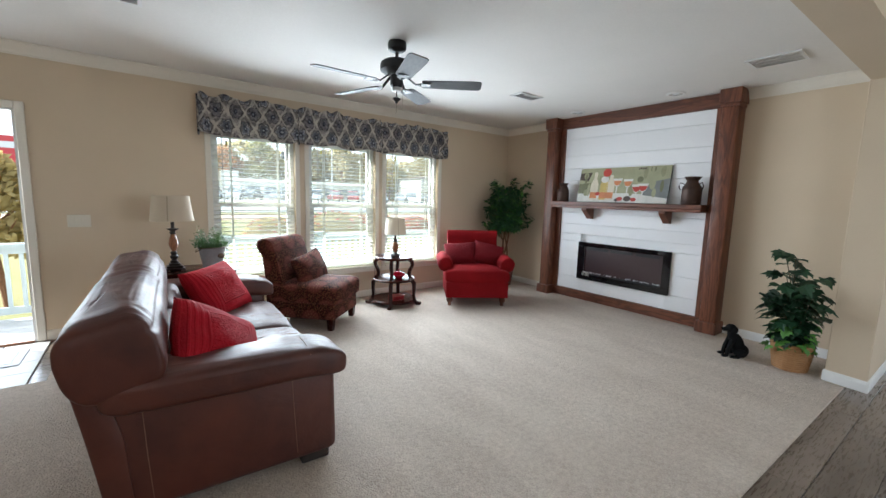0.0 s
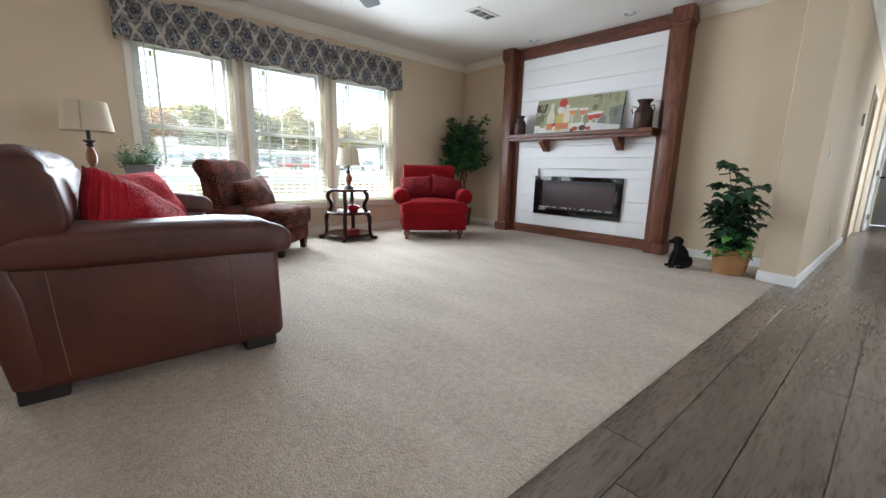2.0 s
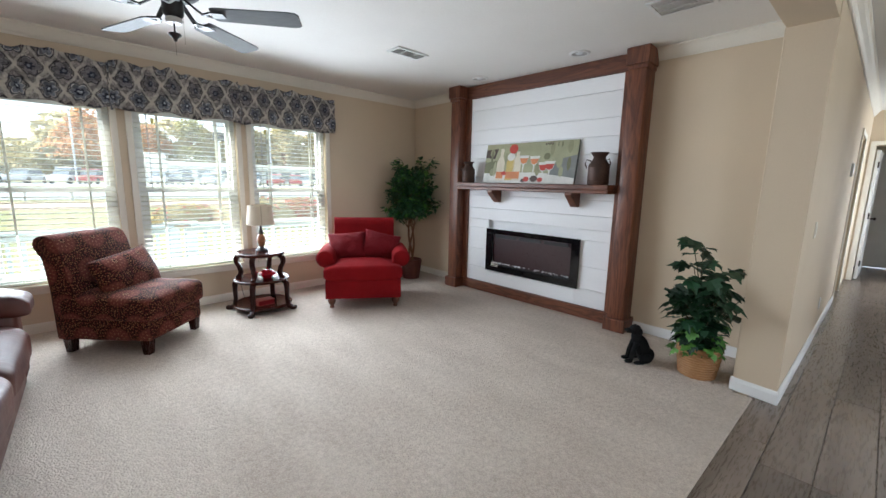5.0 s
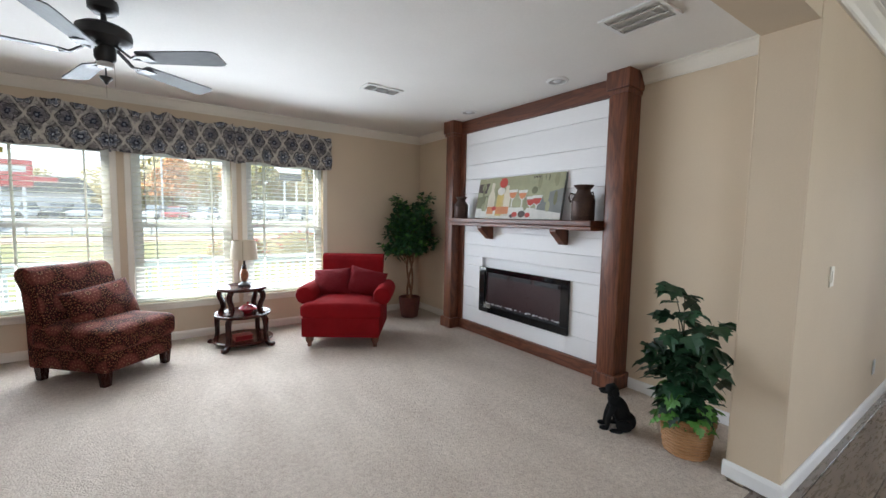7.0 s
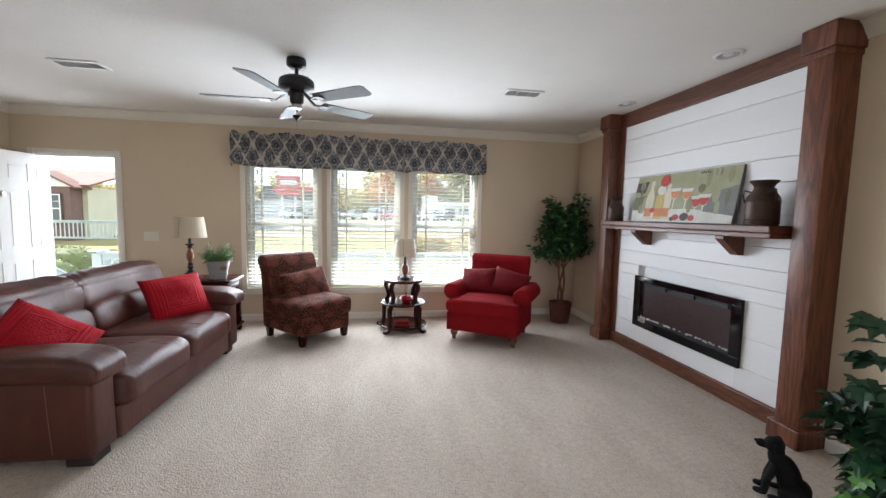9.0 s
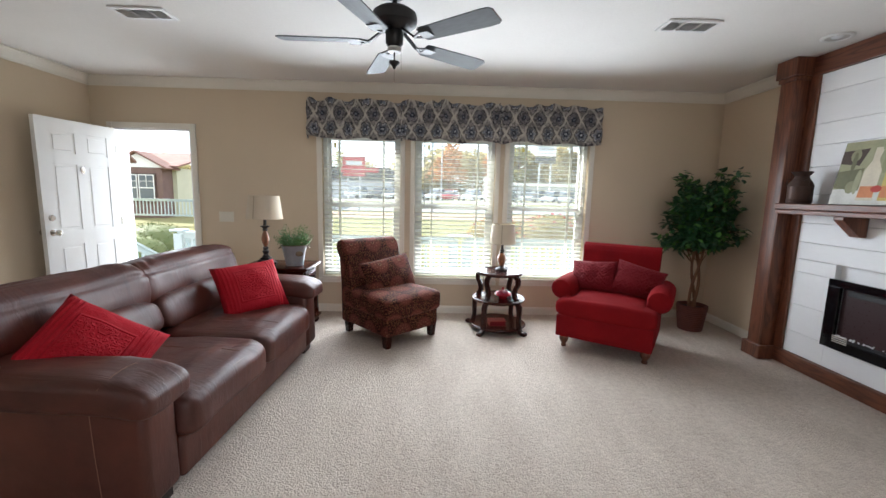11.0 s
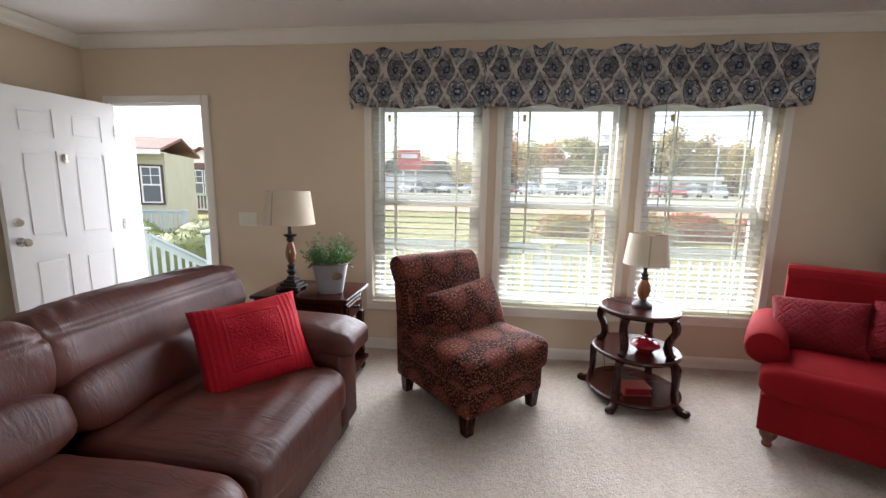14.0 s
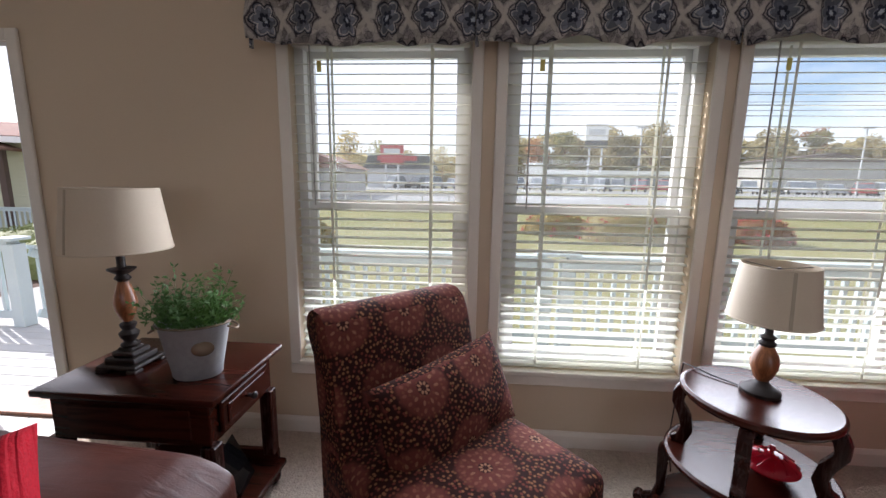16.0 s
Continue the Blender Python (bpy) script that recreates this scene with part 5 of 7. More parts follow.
for s in (-1, 1):
    part("back_welt", tube([(s * 0.345, 0.205, 0.60), (s * 0.345, 0.246, 0.81), (s * 0.343, 0.272, 0.895)], 0.006, 6), REDCLOTH, ac)
    part("front_foot", lathe([(0, 0), (0.022, 0), (0.026, 0.012), (0.020, 0.026), (0.024, 0.036), (0.040, 0.062), (0.044, 0.085), (0.034, 0.102), (0.040, 0.112), (0.040, 0.128), (0, 0.128)], 18), REDWOOD, ac, "reddish-brown turned wooden foot", True, False, pose(s * 0.345, -0.315, 0))
    part("rear_foot", lathe([(0, 0), (0.026, 0), (0.038, 0.13), (0, 0.13)], 4), REDWOOD, ac, "square tapered wooden foot", False, False, pose(s * 0.32, 0.29, 0, 0, 0, 45))
for s, sp, sd in ((-1, -5, 3), (1, 14, 4)):
    c = pose(3.79, 4.18, 0, 0, 0, -34) @ Vector((s * 0.195, 0.045, 0.63))
    pillow("accent_pillow", c.x, c.y, c.z, -34 + s * 6, -24, sp, 0.43, 0.32, 0.18, REDTUFT, "crimson accent pillow with lozenge tufting on the armchair", sd, "pillows on the armchair")


# ---- round three-tier table ----
rt = thing("tiered_table", 2.768, 4.58, 0, 0, "dark mahogany round three-tier occasional table with scroll legs", "table")


def disc(r, z, t):
    return lathe([(0, z - t), (r - 0.012, z - t), (r - 0.004, z - t * 0.7), (r, z - t * 0.45), (r - 0.002, z - 0.006), (r - 0.012, z), (r - 0.02, z - 0.003), (0, z - 0.003)], 48)


part("tabletop", disc(0.245, 0.622, 0.034), MAHOG, rt, "polished round top", True)
part("shelf", disc(0.275, 0.345, 0.030), MAHOG, rt, "polished round middle shelf", True)
part("base_shelf", disc(0.295, 0.075, 0.028), MAHOG, rt, "polished round base shelf", True)
for a in (231, 313, 148, 48):
    m = pose(0, 0, 0, 0, 0, a)
    up = extrude([(0.185, 0.588), (0.245, 0.588), (0.262, 0.555), (0.262, 0.51), (0.235, 0.455), (0.222, 0.41), (0.232, 0.375), (0.255, 0.362), (0.25, 0.343), (0.20, 0.343), (0.178, 0.40), (0.19, 0.46), (0.222, 0.515), (0.215, 0.55), (0.19, 0.57)], 0.042, "y", None, 0.006)
    part("upper_leg", up, MAHOG_Z, rt, "", True, False, m)
    lo = extrude([(0.215, 0.316), (0.272, 0.316), (0.292, 0.285), (0.290, 0.23), (0.285, 0.12), (0.30, 0.055), (0.335, 0.036), (0.362, 0.034), (0.366, 0.012), (0.35, 0.0), (0.305, 0.002), (0.272, 0.03), (0.252, 0.10), (0.250, 0.22), (0.238, 0.285), (0.22, 0.30)], 0.044, "y", None, 0.006)
    part("lower_leg", lo, MAHOG_Z, rt, "", True, False, m)
    part("toe", lathe([(0, -0.024), (0.018, -0.024), (0.022, -0.012), (0.022, 0.012), (0.018, 0.024), (0, 0.024)], 14), MAHOG_Z, rt, "", True, False, m @ pose(0.347, 0, 0.022, 90, 0, 0))


SEAM = plain("tan_linen_seam", (0.42, 0.36, 0.27), 0.9)
SPRIG = stuff("mid_green_sprig", (0.045, 0.12, 0.022), (0.07, 0.17, 0.035), 0.55, 0, 9, 60, 0.1, 0.002, spread=0.4)


def table_lamp(x, y, z, body, shade_r, shade_z, label, square):
    ob = thing("table_lamp", x, y, z, 0, label, "lamp")
    r0, r1 = shade_r
    z0, z1 = shade_z
    if square:
        ft = bmesh.new()
        for a, b, h0, h1 in ((0.078, 0.078, 0.012, 0.026), (0.060, 0.060, 0.026, 0.048), (0.043, 0.043, 0.048, 0.068), (0.030, 0.030, 0.068, 0.078)):
            box(-a, -b, h0, a, b, h1, 0.004, 1, ft)
        for sx in (-1, 1):
            for sy in (-1, 1):
                box(sx * 0.062 - 0.02, sy * 0.062 - 0.02, 0.0, sx * 0.062 + 0.02, sy * 0.062 + 0.02, 0.0125, 0.003, 1, ft)
        part("foot", ft, DARKFOOT, ob, "stepped black square foot")
    for nm, prof, mt, lb in body:
        part(nm, lathe(prof, 24), mt, ob, lb, True)
    sh = lathe([(r0, z0), (r1, z1), (r1 - 0.003, z1), (r0 - 0.003, z0), (r0, z0)], 40)
    part("shade", sh, SHADE, ob, "cream linen drum shade", True)
    for rr, zz in ((r0 - 0.0005, z0 + 0.003), (r1 - 0.0005, z1 - 0.003)):
        part("shade_trim", lathe([(rr, zz - 0.004), (rr + 0.002, zz), (rr, zz + 0.004)], 40), SHADE, ob, "", True)
    part("shade_seam", box_m(pose((r0 + r1) / 2 * -0.25, -(r0 + r1) / 2 * 0.972, (z0 + z1) / 2, -math.degrees(math.atan2(r0 - r1, z1 - z0)), 0, -14), 0.010, 0.002, z1 - z0 - 0.01), SEAM, ob)
    part("harp", tube([(0, 0, z0 - 0.02), (0, 0, z1 - 0.01)], 0.006, 8), BRONZE, ob)
    for a in (0, 120, 240):
        part("spider", tube([(0, 0, z1 - 0.015), ((r1 - 0.002) * math.cos(radians(a)), (r1 - 0.002) * math.sin(radians(a)), z1 - 0.006)], 0.0015, 5), BRONZE, ob)
    return ob


B1 = [("base_turning", [(0.028, 0.078), (0.032, 0.088), (0.018, 0.10), (0.030, 0.118), (0.034, 0.132), (0.020, 0.146), (0.026, 0.158), (0.028, 0.168), (0.014, 0.178)], DARKFOOT, "black turned spindle"),
      ("body", [(0.013, 0.176), (0.022, 0.19), (0.035, 0.225), (0.038, 0.25), (0.033, 0.285), (0.022, 0.318), (0.016, 0.335)], OAK, "mottled amber baluster body"),
      ("collar", [(0.016, 0.333), (0.028, 0.345), (0.018, 0.36), (0.044, 0.378), (0.046, 0.383), (0.014, 0.388), (0.014, 0.46), (0.0, 0.46)], DARKFOOT, "black flared collar and neck")]
table_lamp(0.405, 4.50, 0.655, B1, (0.170, 0.142), (0.455, 0.68), "tall table lamp with amber baluster body and cream shade", True)
B2 = [("foot", [(0, 0), (0.062, 0), (0.064, 0.012), (0.058, 0.022), (0.04, 0.032), (0.024, 0.044), (0.020, 0.052)], DARKFOOT, "round black foot"),
      ("body", [(0.020, 0.05), (0.030, 0.066), (0.042, 0.10), (0.045, 0.125), (0.040, 0.15), (0.026, 0.175), (0.022, 0.185)], OAK, "honey-coloured urn body"),
      ("collar", [(0.022, 0.183), (0.028, 0.195), (0.018, 0.205), (0.026, 0.218), (0.013, 0.228), (0.012, 0.285), (0, 0.285)], DARKFOOT, "black neck")]
table_lamp(2.792, 4.60, 0.619, B2, (0.138, 0.114), (0.285, 0.485), "small table lamp with honey urn body and cream shade", False)
cord = part("lamp_cord", tube([(2.74, 4.64, 0.623), (2.68, 4.71, 0.626), (2.65, 4.76, 0.63), (2.64, 4.84, 0.615), (2.64, 4.86, 0.50), (2.66, 4.925, 0.20), (2.70, 4.95, 0.004)], 0.0028, 6), BLACK, None, "thin black lamp cord hanging behind the tiered table", True, category="cord")

dish = thing("covered_dish", 2.805, 4.52, 0.342, 0, "ruby red cut-glass covered dish on the middle shelf", "dish")
part("bowl", lathe([(0, 0), (0.04, 0), (0.046, 0.006), (0.07, 0.028), (0.088, 0.04), (0.088, 0.044), (0, 0.044)], 28), REDGLASS, dish, "", True)
lid = part("lid", lathe([(0.089, 0.045), (0.082, 0.056), (0.06, 0.074), (0.03, 0.084), (0.008, 0.088), (0, 0.088)], 28), REDGLASS, dish, "", True)
for k in range(12):
    a = 2 * math.pi * k / 12
    part("facet", tube([(0.082 * math.cos(a), 0.082 * math.sin(a), 0.058), (0.035 * math.cos(a + 0.3), 0.035 * math.sin(a + 0.3), 0.0845)], 0.004, 5), REDGLASS, lid)
part("knob", lathe([(0, 0.086), (0.008, 0.088), (0.006, 0.095), (0.013, 0.104), (0.008, 0.115), (0, 0.117)], 12), REDGLASS, lid, "", True)
bk_ = thing("book", 2.748, 4.48, 0.073, 4, "thick red book on the base shelf of the tiered table", "book")
part("cover", box(-0.085, -0.06, 0.0, 0.085, 0.06, 0.006, 0.001, 1), BOOKRED, bk_)
part("pages", box(-0.08, -0.056, 0.006, 0.078, 0.056, 0.048), REDTUFT, bk_, "red-edged pages")
part("cover", box(-0.085, -0.06, 0.048, 0.085, 0.06, 0.054, 0.001, 1), BOOKRED, bk_)
part("spine", box(-0.088, -0.06, 0.0, -0.0805, 0.06, 0.054, 0.001, 1), BOOKRED, bk_)


# ---- end table ----
et = thing("end_table", 0.548, 4.52, 0, 0, "dark mahogany end table with one drawer and a lower shelf", "end table")
part("tabletop", box(-0.33, -0.24, 0.630, 0.33, 0.24, 0.655, 0.007, 2), MAHOG, et, "", True)
part("moulding", box(-0.312, -0.222, 0.615, 0.312, 0.222, 0.63, 0.005, 1), MAHOG, et)
part("case", box(-0.295, -0.205, 0.46, 0.285, 0.205, 0.615, 0.003, 1), MAHOG, et)
dr = part("drawer", box(0.285, -0.155, 0.482, 0.300, 0.155, 0.60, 0.004, 1), MAHOG, et)
part("drawer_bead", box(0.300, -0.125, 0.505, 0.305, 0.125, 0.578, 0.003, 1), MAHOG, dr)
part("drawer_knob", lathe([(0, 0), (0.008, 0), (0.007, 0.012), (0.014, 0.02), (0.015, 0.028), (0.008, 0.034), (0, 0.035)], 14), BRONZE, dr, "dark bronze knob", True, False, pose(0.305, 0, 0.542, 0, 90, 0))
part("side_panel", box(-0.23, -0.212, 0.485, 0.22, -0.205, 0.595, 0.003, 1), MAHOG, et)
for x in (-0.28, 0.275):
    for y in (-0.19, 0.19):
        lg = bmesh.new()
        box(x - 0.026, y - 0.026, 0.15, x + 0.026, y + 0.026, 0.46, 0.004, 1, lg)
        part("leg", lg, MAHOG_Z, et)
        part("bun_foot", lathe([(0, 0), (0.022, 0), (0.036, 0.02), (0.038, 0.04), (0.026, 0.058), (0.03, 0.068), (0, 0.068)], 18), MAHOG_Z, et, "", True, False, pose(x, y, 0))
part("lower_shelf", box(-0.325, -0.235, 0.068, 0.325, 0.235, 0.098, 0.006, 1), MAHOG, et)
for y in (-0.215, 0.215):
    part("gallery", box(-0.30, y - 0.012, 0.098, 0.30, y + 0.012, 0.152, 0.004, 1), MAHOG, et)
br = thing("brochure", 0.753, 4.56, 0.098, 0, "dark glossy brochure propped on the end table shelf", "brochure")
part("sheet", box_m(pose(0, 0, 0.10, 0, -24, 10), 0.004, 0.15, 0.20), BLACKGLASS, br)
part("stand", box(-0.09, -0.06, 0.0, 0.03, 0.06, 0.012, 0.002, 1), BLACK, br)

pl = thing("metal_planter", 0.705, 4.455, 0.655, 18, "whitewashed zinc planter with feathery green foliage on the end table", "planter")
part("pail", lathe([(0, 0), (0.070, 0), (0.074, 0.006), (0.078, 0.04), (0.105, 0.195), (0.111, 0.20), (0.111, 0.206), (0.104, 0.206), (0.098, 0.18), (0, 0.175)], 36, None, None, 1.12, 0.82), ZINC, pl, "", True)
part("rim", lathe([(0.108, 0.198), (0.115, 0.203), (0.108, 0.208)], 36, None, None, 1.12, 0.82), BRASSBADGE, pl, "aged rim", True)
part("badge", lathe([(0, 0), (0.036, 0), (0.036, 0.004), (0.028, 0.007), (0, 0.006)], 24, None, None, 1.0, 0.72), BRASSBADGE, pl, "oval embossed badge", True, False, pose(0.045, -0.072, 0.125, 80, 0, 12))
for s in (-1, 1):
    part("handle", tube([(s * 0.118, -0.03, 0.19), (s * 0.14, -0.02, 0.178), (s * 0.145, 0, 0.172), (s * 0.14, 0.02, 0.178), (s * 0.118, 0.03, 0.19)], 0.004, 6), BRASSBADGE, pl, "", True)
rnd = random.Random(21)
for mt, seed, cx in ((LEAF3, 3, 0.045), (SPRIG, 4, -0.04)):
    bm = bmesh.new()
    for k in range(46):
        a, t = rnd.uniform(0, 6.283), rnd.uniform(0.15, 1.0)
        base = Vector((cx + rnd.uniform(-0.05, 0.05), rnd.uniform(-0.05, 0.05), 0.175))
        tip = base + Vector((math.cos(a) * 0.085 * t + (0.04 if cx > 0 else -0.035), math.sin(a) * 0.07 * t, rnd.choice((0.05, 0.08, 0.11, 0.14, 0.19)) * rnd.uniform(0.8, 1.1)))
        tube([base, (base + tip) / 2 + Vector((0, 0, 0.02)), tip], [0.0016, 0.0012, 0.0008], 4, bm)
        for j in range(9):
            q = base.lerp(tip, 0.25 + 0.75 * j / 8) + Vector((0, 0, 0.012 * math.sin(j)))
            for s in (-1, 1):
                d = Vector((rnd.gauss(0, 1), rnd.gauss(0, 1), rnd.gauss(0.4, 0.6))).normalized()
                w = d.orthogonal().normalized() * 0.0045
                bm.faces.new([bm.verts.new(v) for v in (q, q + d * 0.012 + w, q + d * 0.026, q + d * 0.012 - w)])
    part("foliage", bm, mt, pl, "feathery green sprigs", kind="stuff")


# ---- ficus in the corner ----
def leaf_mesh(bm, base, direction, normal, length, width, lobes=False):
    """One folded leaf of eight faces, pointed, or lobed like ivy."""
    d = direction.normalized()
    s = d.cross(normal).normalized()
    n = s.cross(d).normalized()
    if lobes:
        ol = [(0.0, 0.0, 0), (0.02, 0.38, 0.0), (0.30, 0.55, -0.05), (0.34, 0.30, 0.02), (0.62, 0.34, -0.04), (0.66, 0.16, 0), (1.0, 0.0, -0.12)]
    else:
        ol = [(0.0, 0.0, 0), (0.18, 0.30, 0.02), (0.42, 0.48, 0.02), (0.70, 0.32, -0.02), (1.0, 0.0, -0.10)]
    mid = [bm.verts.new(base + d * length * a + n * length * (h - 0.06)) for a, _, h in ol]
    for side in (-1, 1):
        rim = [mid[0]] + [bm.verts.new(base + d * length * a + s * side * width * b + n * length * h) for a, b, h in ol[1:-1]] + [mid[-1]]
        for i in range(len(ol) - 1):
            q = [mid[i], rim[i], rim[i + 1], mid[i + 1]]
            u = []
            for v in q:
                if v not in u:
                    u.append(v)
            if len(u) > 2:
                bm.faces.new(u)


fc = thing("ficus_tree", 4.89, 4.66, 0, 0, "artificial ficus tree with glossy green leaves in a dark wicker pot", "plant")


def wicker_pot(parent, r0, r1, h, mat, rows):
    part("pot", lathe([(0, 0), (r0, 0), (r0 + 0.004, 0.01), (r1 - 0.004, h - 0.012), (r1, h), (r1 - 0.014, h), (r1 - 0.02, h - 0.03), (0, h - 0.03)], 36), mat, parent, "", True)
    bm = bmesh.new()
    n = 34
    for k in range(rows):
        t = (k + 0.5) / rows
        r, z = r0 + (r1 - r0) * t + 0.003, h * t
        ring = [(r + 0.003 * (1 if (i + k) % 2 else -1)) for i in range(n)]
        pts = [(ring[i % n] * math.cos(2 * math.pi * i / n), ring[i % n] * math.sin(2 * math.pi * i / n), z) for i in range(n + 1)]
        tube(pts, h / rows * 0.46, 5, bm)
    part("weave", bm, mat, parent, "woven cane bands", True, kind="stuff")
    part("rim", lathe([(r1 - 0.012, h - 0.002), (r1 - 0.004, h + 0.010), (r1 + 0.008, h + 0.006), (r1 + 0.008, h - 0.010), (r1 - 0.002, h - 0.012)], 36), mat, parent, "rolled cane rim", True)
    part("soil", lathe([(0, h - 0.02), (r1 * 0.6, h - 0.022), (r1 - 0.015, h - 0.028)], 24), SOIL, parent, "dark moss", True)


wicker_pot(fc, 0.105, 0.140, 0.27, REDWICKER, 13)
rnd = random.Random(31)
tips = []
for k in range(3):
    a0 = k * 2.1
    pts = [Vector((0.03 * math.cos(a0 + t * 5.5) * (1 + 0.8 * t), 0.03 * math.sin(a0 + t * 5.5) * (1 + 0.8 * t), 0.25 + t * 0.95)) for t in [i / 12 for i in range(13)]]
    part("trunk", tube(pts, [0.017 - 0.008 * i / 12 for i in range(13)], 8), BARK, fc, "twisted tan trunk", True)
    tips += pts[6:]
br_bm = bmesh.new()
spots = []
for k in range(90):
    b = rnd.choice(tips)
    a = rnd.uniform(0, 6.283)
    out = rnd.uniform(0.12, 0.36) * (1.0 - 0.35 * max(0, b.z - 0.8))
    e = b + Vector((math.cos(a) * out, math.sin(a) * out, rnd.uniform(0.0, 0.50)))
    e.x = min(e.x, EAST - 4.89 - 0.06)
    e.y = min(e.y, NORTH - 4.66 - 0.06)
    e.z = max(0.96, min(1.75, e.z))
    m_ = b.lerp(e, 0.5) + Vector((0, 0, 0.05))
    tube([b, m_, e], [0.005, 0.0035, 0.002], 5, br_bm)
    spots += [(m_, e - b), (b.lerp(e, 0.75) + Vector((0, 0, 0.03)), e - b), (e, e - b)]
part("branchwork", br_bm, BARK, fc, kind="stuff")
lv = [bmesh.new(), bmesh.new()]
for p, d in spots:
    for j in range(13):
        dd = (d.normalized() * 0.6 + Vector((rnd.gauss(0, 0.7), rnd.gauss(0, 0.7), rnd.gauss(-0.35, 0.45)))).normalized()
        nn = Vector((rnd.gauss(0, 0.4), rnd.gauss(0, 0.4), 1))
        q = p + Vector((rnd.gauss(0, 0.03), rnd.gauss(0, 0.03), rnd.gauss(0, 0.03)))
        if q.x + 0.07 > EAST - 4.89 or q.y + 0.07 > NORTH - 4.66:
            continue
        leaf_mesh(lv[0 if rnd.random() < 0.8 else 1], q, dd, nn, rnd.uniform(0.06, 0.09), rnd.uniform(0.042, 0.056))
part("crown", lv[0], LEAF, fc, "dense glossy dark green leaves", kind="stuff")
part("young_leaves", lv[1], LEAF3, fc, "scattered brighter green leaves", kind="stuff")


# ---- ivy plant in a basket ----
ip = thing("potted_plant", 4.61, 0.945, 0, 0, "dark green lobed ivy plant in a honey wicker basket", "plant")
wicker_pot(ip, 0.112, 0.142, 0.225, WICKER, 12)
rnd = random.Random(47)
protos_l = []
for k in range(4):
    bm = bmesh.new()
    leaf_mesh(bm, Vector((0, 0, 0)), Vector((1, 0, -0.1)), Vector((0, 0, 1)), 1.0, 0.85 + 0.1 * k, True)
    me = bpy.data.meshes.new("leaf")
    bm.to_mesh(me)
    bm.free()
    me.materials.append(LEAF2 if k < 3 else LEAF3)
    protos_l.append(me)


def hang_leaf(parent, p, d, size, proto):
    d = Vector(d).normalized()
    rot = d.to_track_quat("X", "Z").to_matrix().to_4x4()
    o = new("leaf", proto)
    o.parent = parent
    o.matrix_local = Matrix.Translation(p) @ rot @ pose(0, 0, 0, rnd.uniform(-35, 35), 0, 0) @ Matrix.Scale(size, 4)


stems = [((0.04, 0.02), (-0.02, 0.12), 1.00), ((-0.03, 0.03), (0.0, 0.02), 0.95), ((0.0, -0.03), (-0.10, 0.03), 0.74), ((0.02, 0.0), (0.12, 0.02), 0.70), ((-0.03, -0.02), (-0.15, -0.10), 0.66),
         ((0.03, 0.03), (0.02, 0.08), 0.78), ((-0.01, 0.04), (-0.05, 0.20), 0.62), ((0.02, -0.04), (0.08, -0.17), 0.62), ((0.0, 0.02), (-0.18, 0.06), 0.56), ((0.01, -0.01), (0.0, -0.09), 0.80), ((-0.02, 0.0), (-0.07, 0.10), 0.72), ((0.03, -0.02), (0.16, 0.12), 0.54)]
for (bx, by), (ox, oy), h in stems:
    pts = [Vector((bx + ox * t * t, by + oy * t * t, 0.20 + (h - 0.20) * t)) for t in [i / 8 for i in range(9)]]
    part("stem", tube(pts, [0.006 - 0.0004 * i for i in range(9)], 6), STEM, ip, "", True)
    for i in range(1, 9):
        for j in range(2 if i < 7 else 3):
            a = rnd.uniform(0, 6.283)
            d = Vector((math.cos(a), math.sin(a), rnd.uniform(-0.55, 0.15)))
            p = pts[i] + Vector((math.cos(a), math.sin(a), 0.2)) * rnd.uniform(0.02, 0.07)
            if 4.61 + p.x > EAST - 0.13 or 0.945 + p.y < 0.86 and 4.61 + p.x > 4.5 and 0.945 + p.y < 0.80:
                continue
            hang_leaf(ip, p, d, rnd.uniform(0.10, 0.15), protos_l[rnd.choice((0, 1, 2))])
for k in range(70):
    a = rnd.uniform(0, 6.283)
    p = Vector((math.cos(a) * rnd.uniform(0.08, 0.19), math.sin(a) * rnd.uniform(0.08, 0.16), rnd.uniform(0.15, 0.40)))
    if 0.945 + p.y < 0.80:
        continue
    hang_leaf(ip, p, (math.cos(a), math.sin(a), rnd.uniform(-0.9, 0.1)), rnd.uniform(0.05, 0.085), protos_l[rnd.choice((2, 3, 3, 3))])


# ---- black dog figure ----
dg = bmesh.new()
puff(0.105, 0.11, 0.21, 0.9, 0.9, 16, 1, 0.003, dg, pose(0, 0.012, 0.125, 20, 0, 0))
puff(0.125, 0.13, 0.12, 0.9, 0.9, 16, 2, 0.003, dg, pose(0, 0.045, 0.062))
puff(0.075, 0.08, 0.13, 0.9, 0.9, 14, 3, 0.002, dg, pose(0, -0.035, 0.195, 14, 0, 0))
puff(0.082, 0.09, 0.080, 0.9, 0.9, 16, 4, 0.002, dg, pose(0, -0.052, 0.268))
puff(0.044, 0.060, 0.040, 0.8, 0.8, 12, 5, 0.0, dg, pose(0, -0.100, 0.258))
puff(0.020, 0.016, 0.014, 0.9, 0.9, 8, 5, 0.0, dg, pose(0, -0.130, 0.266))
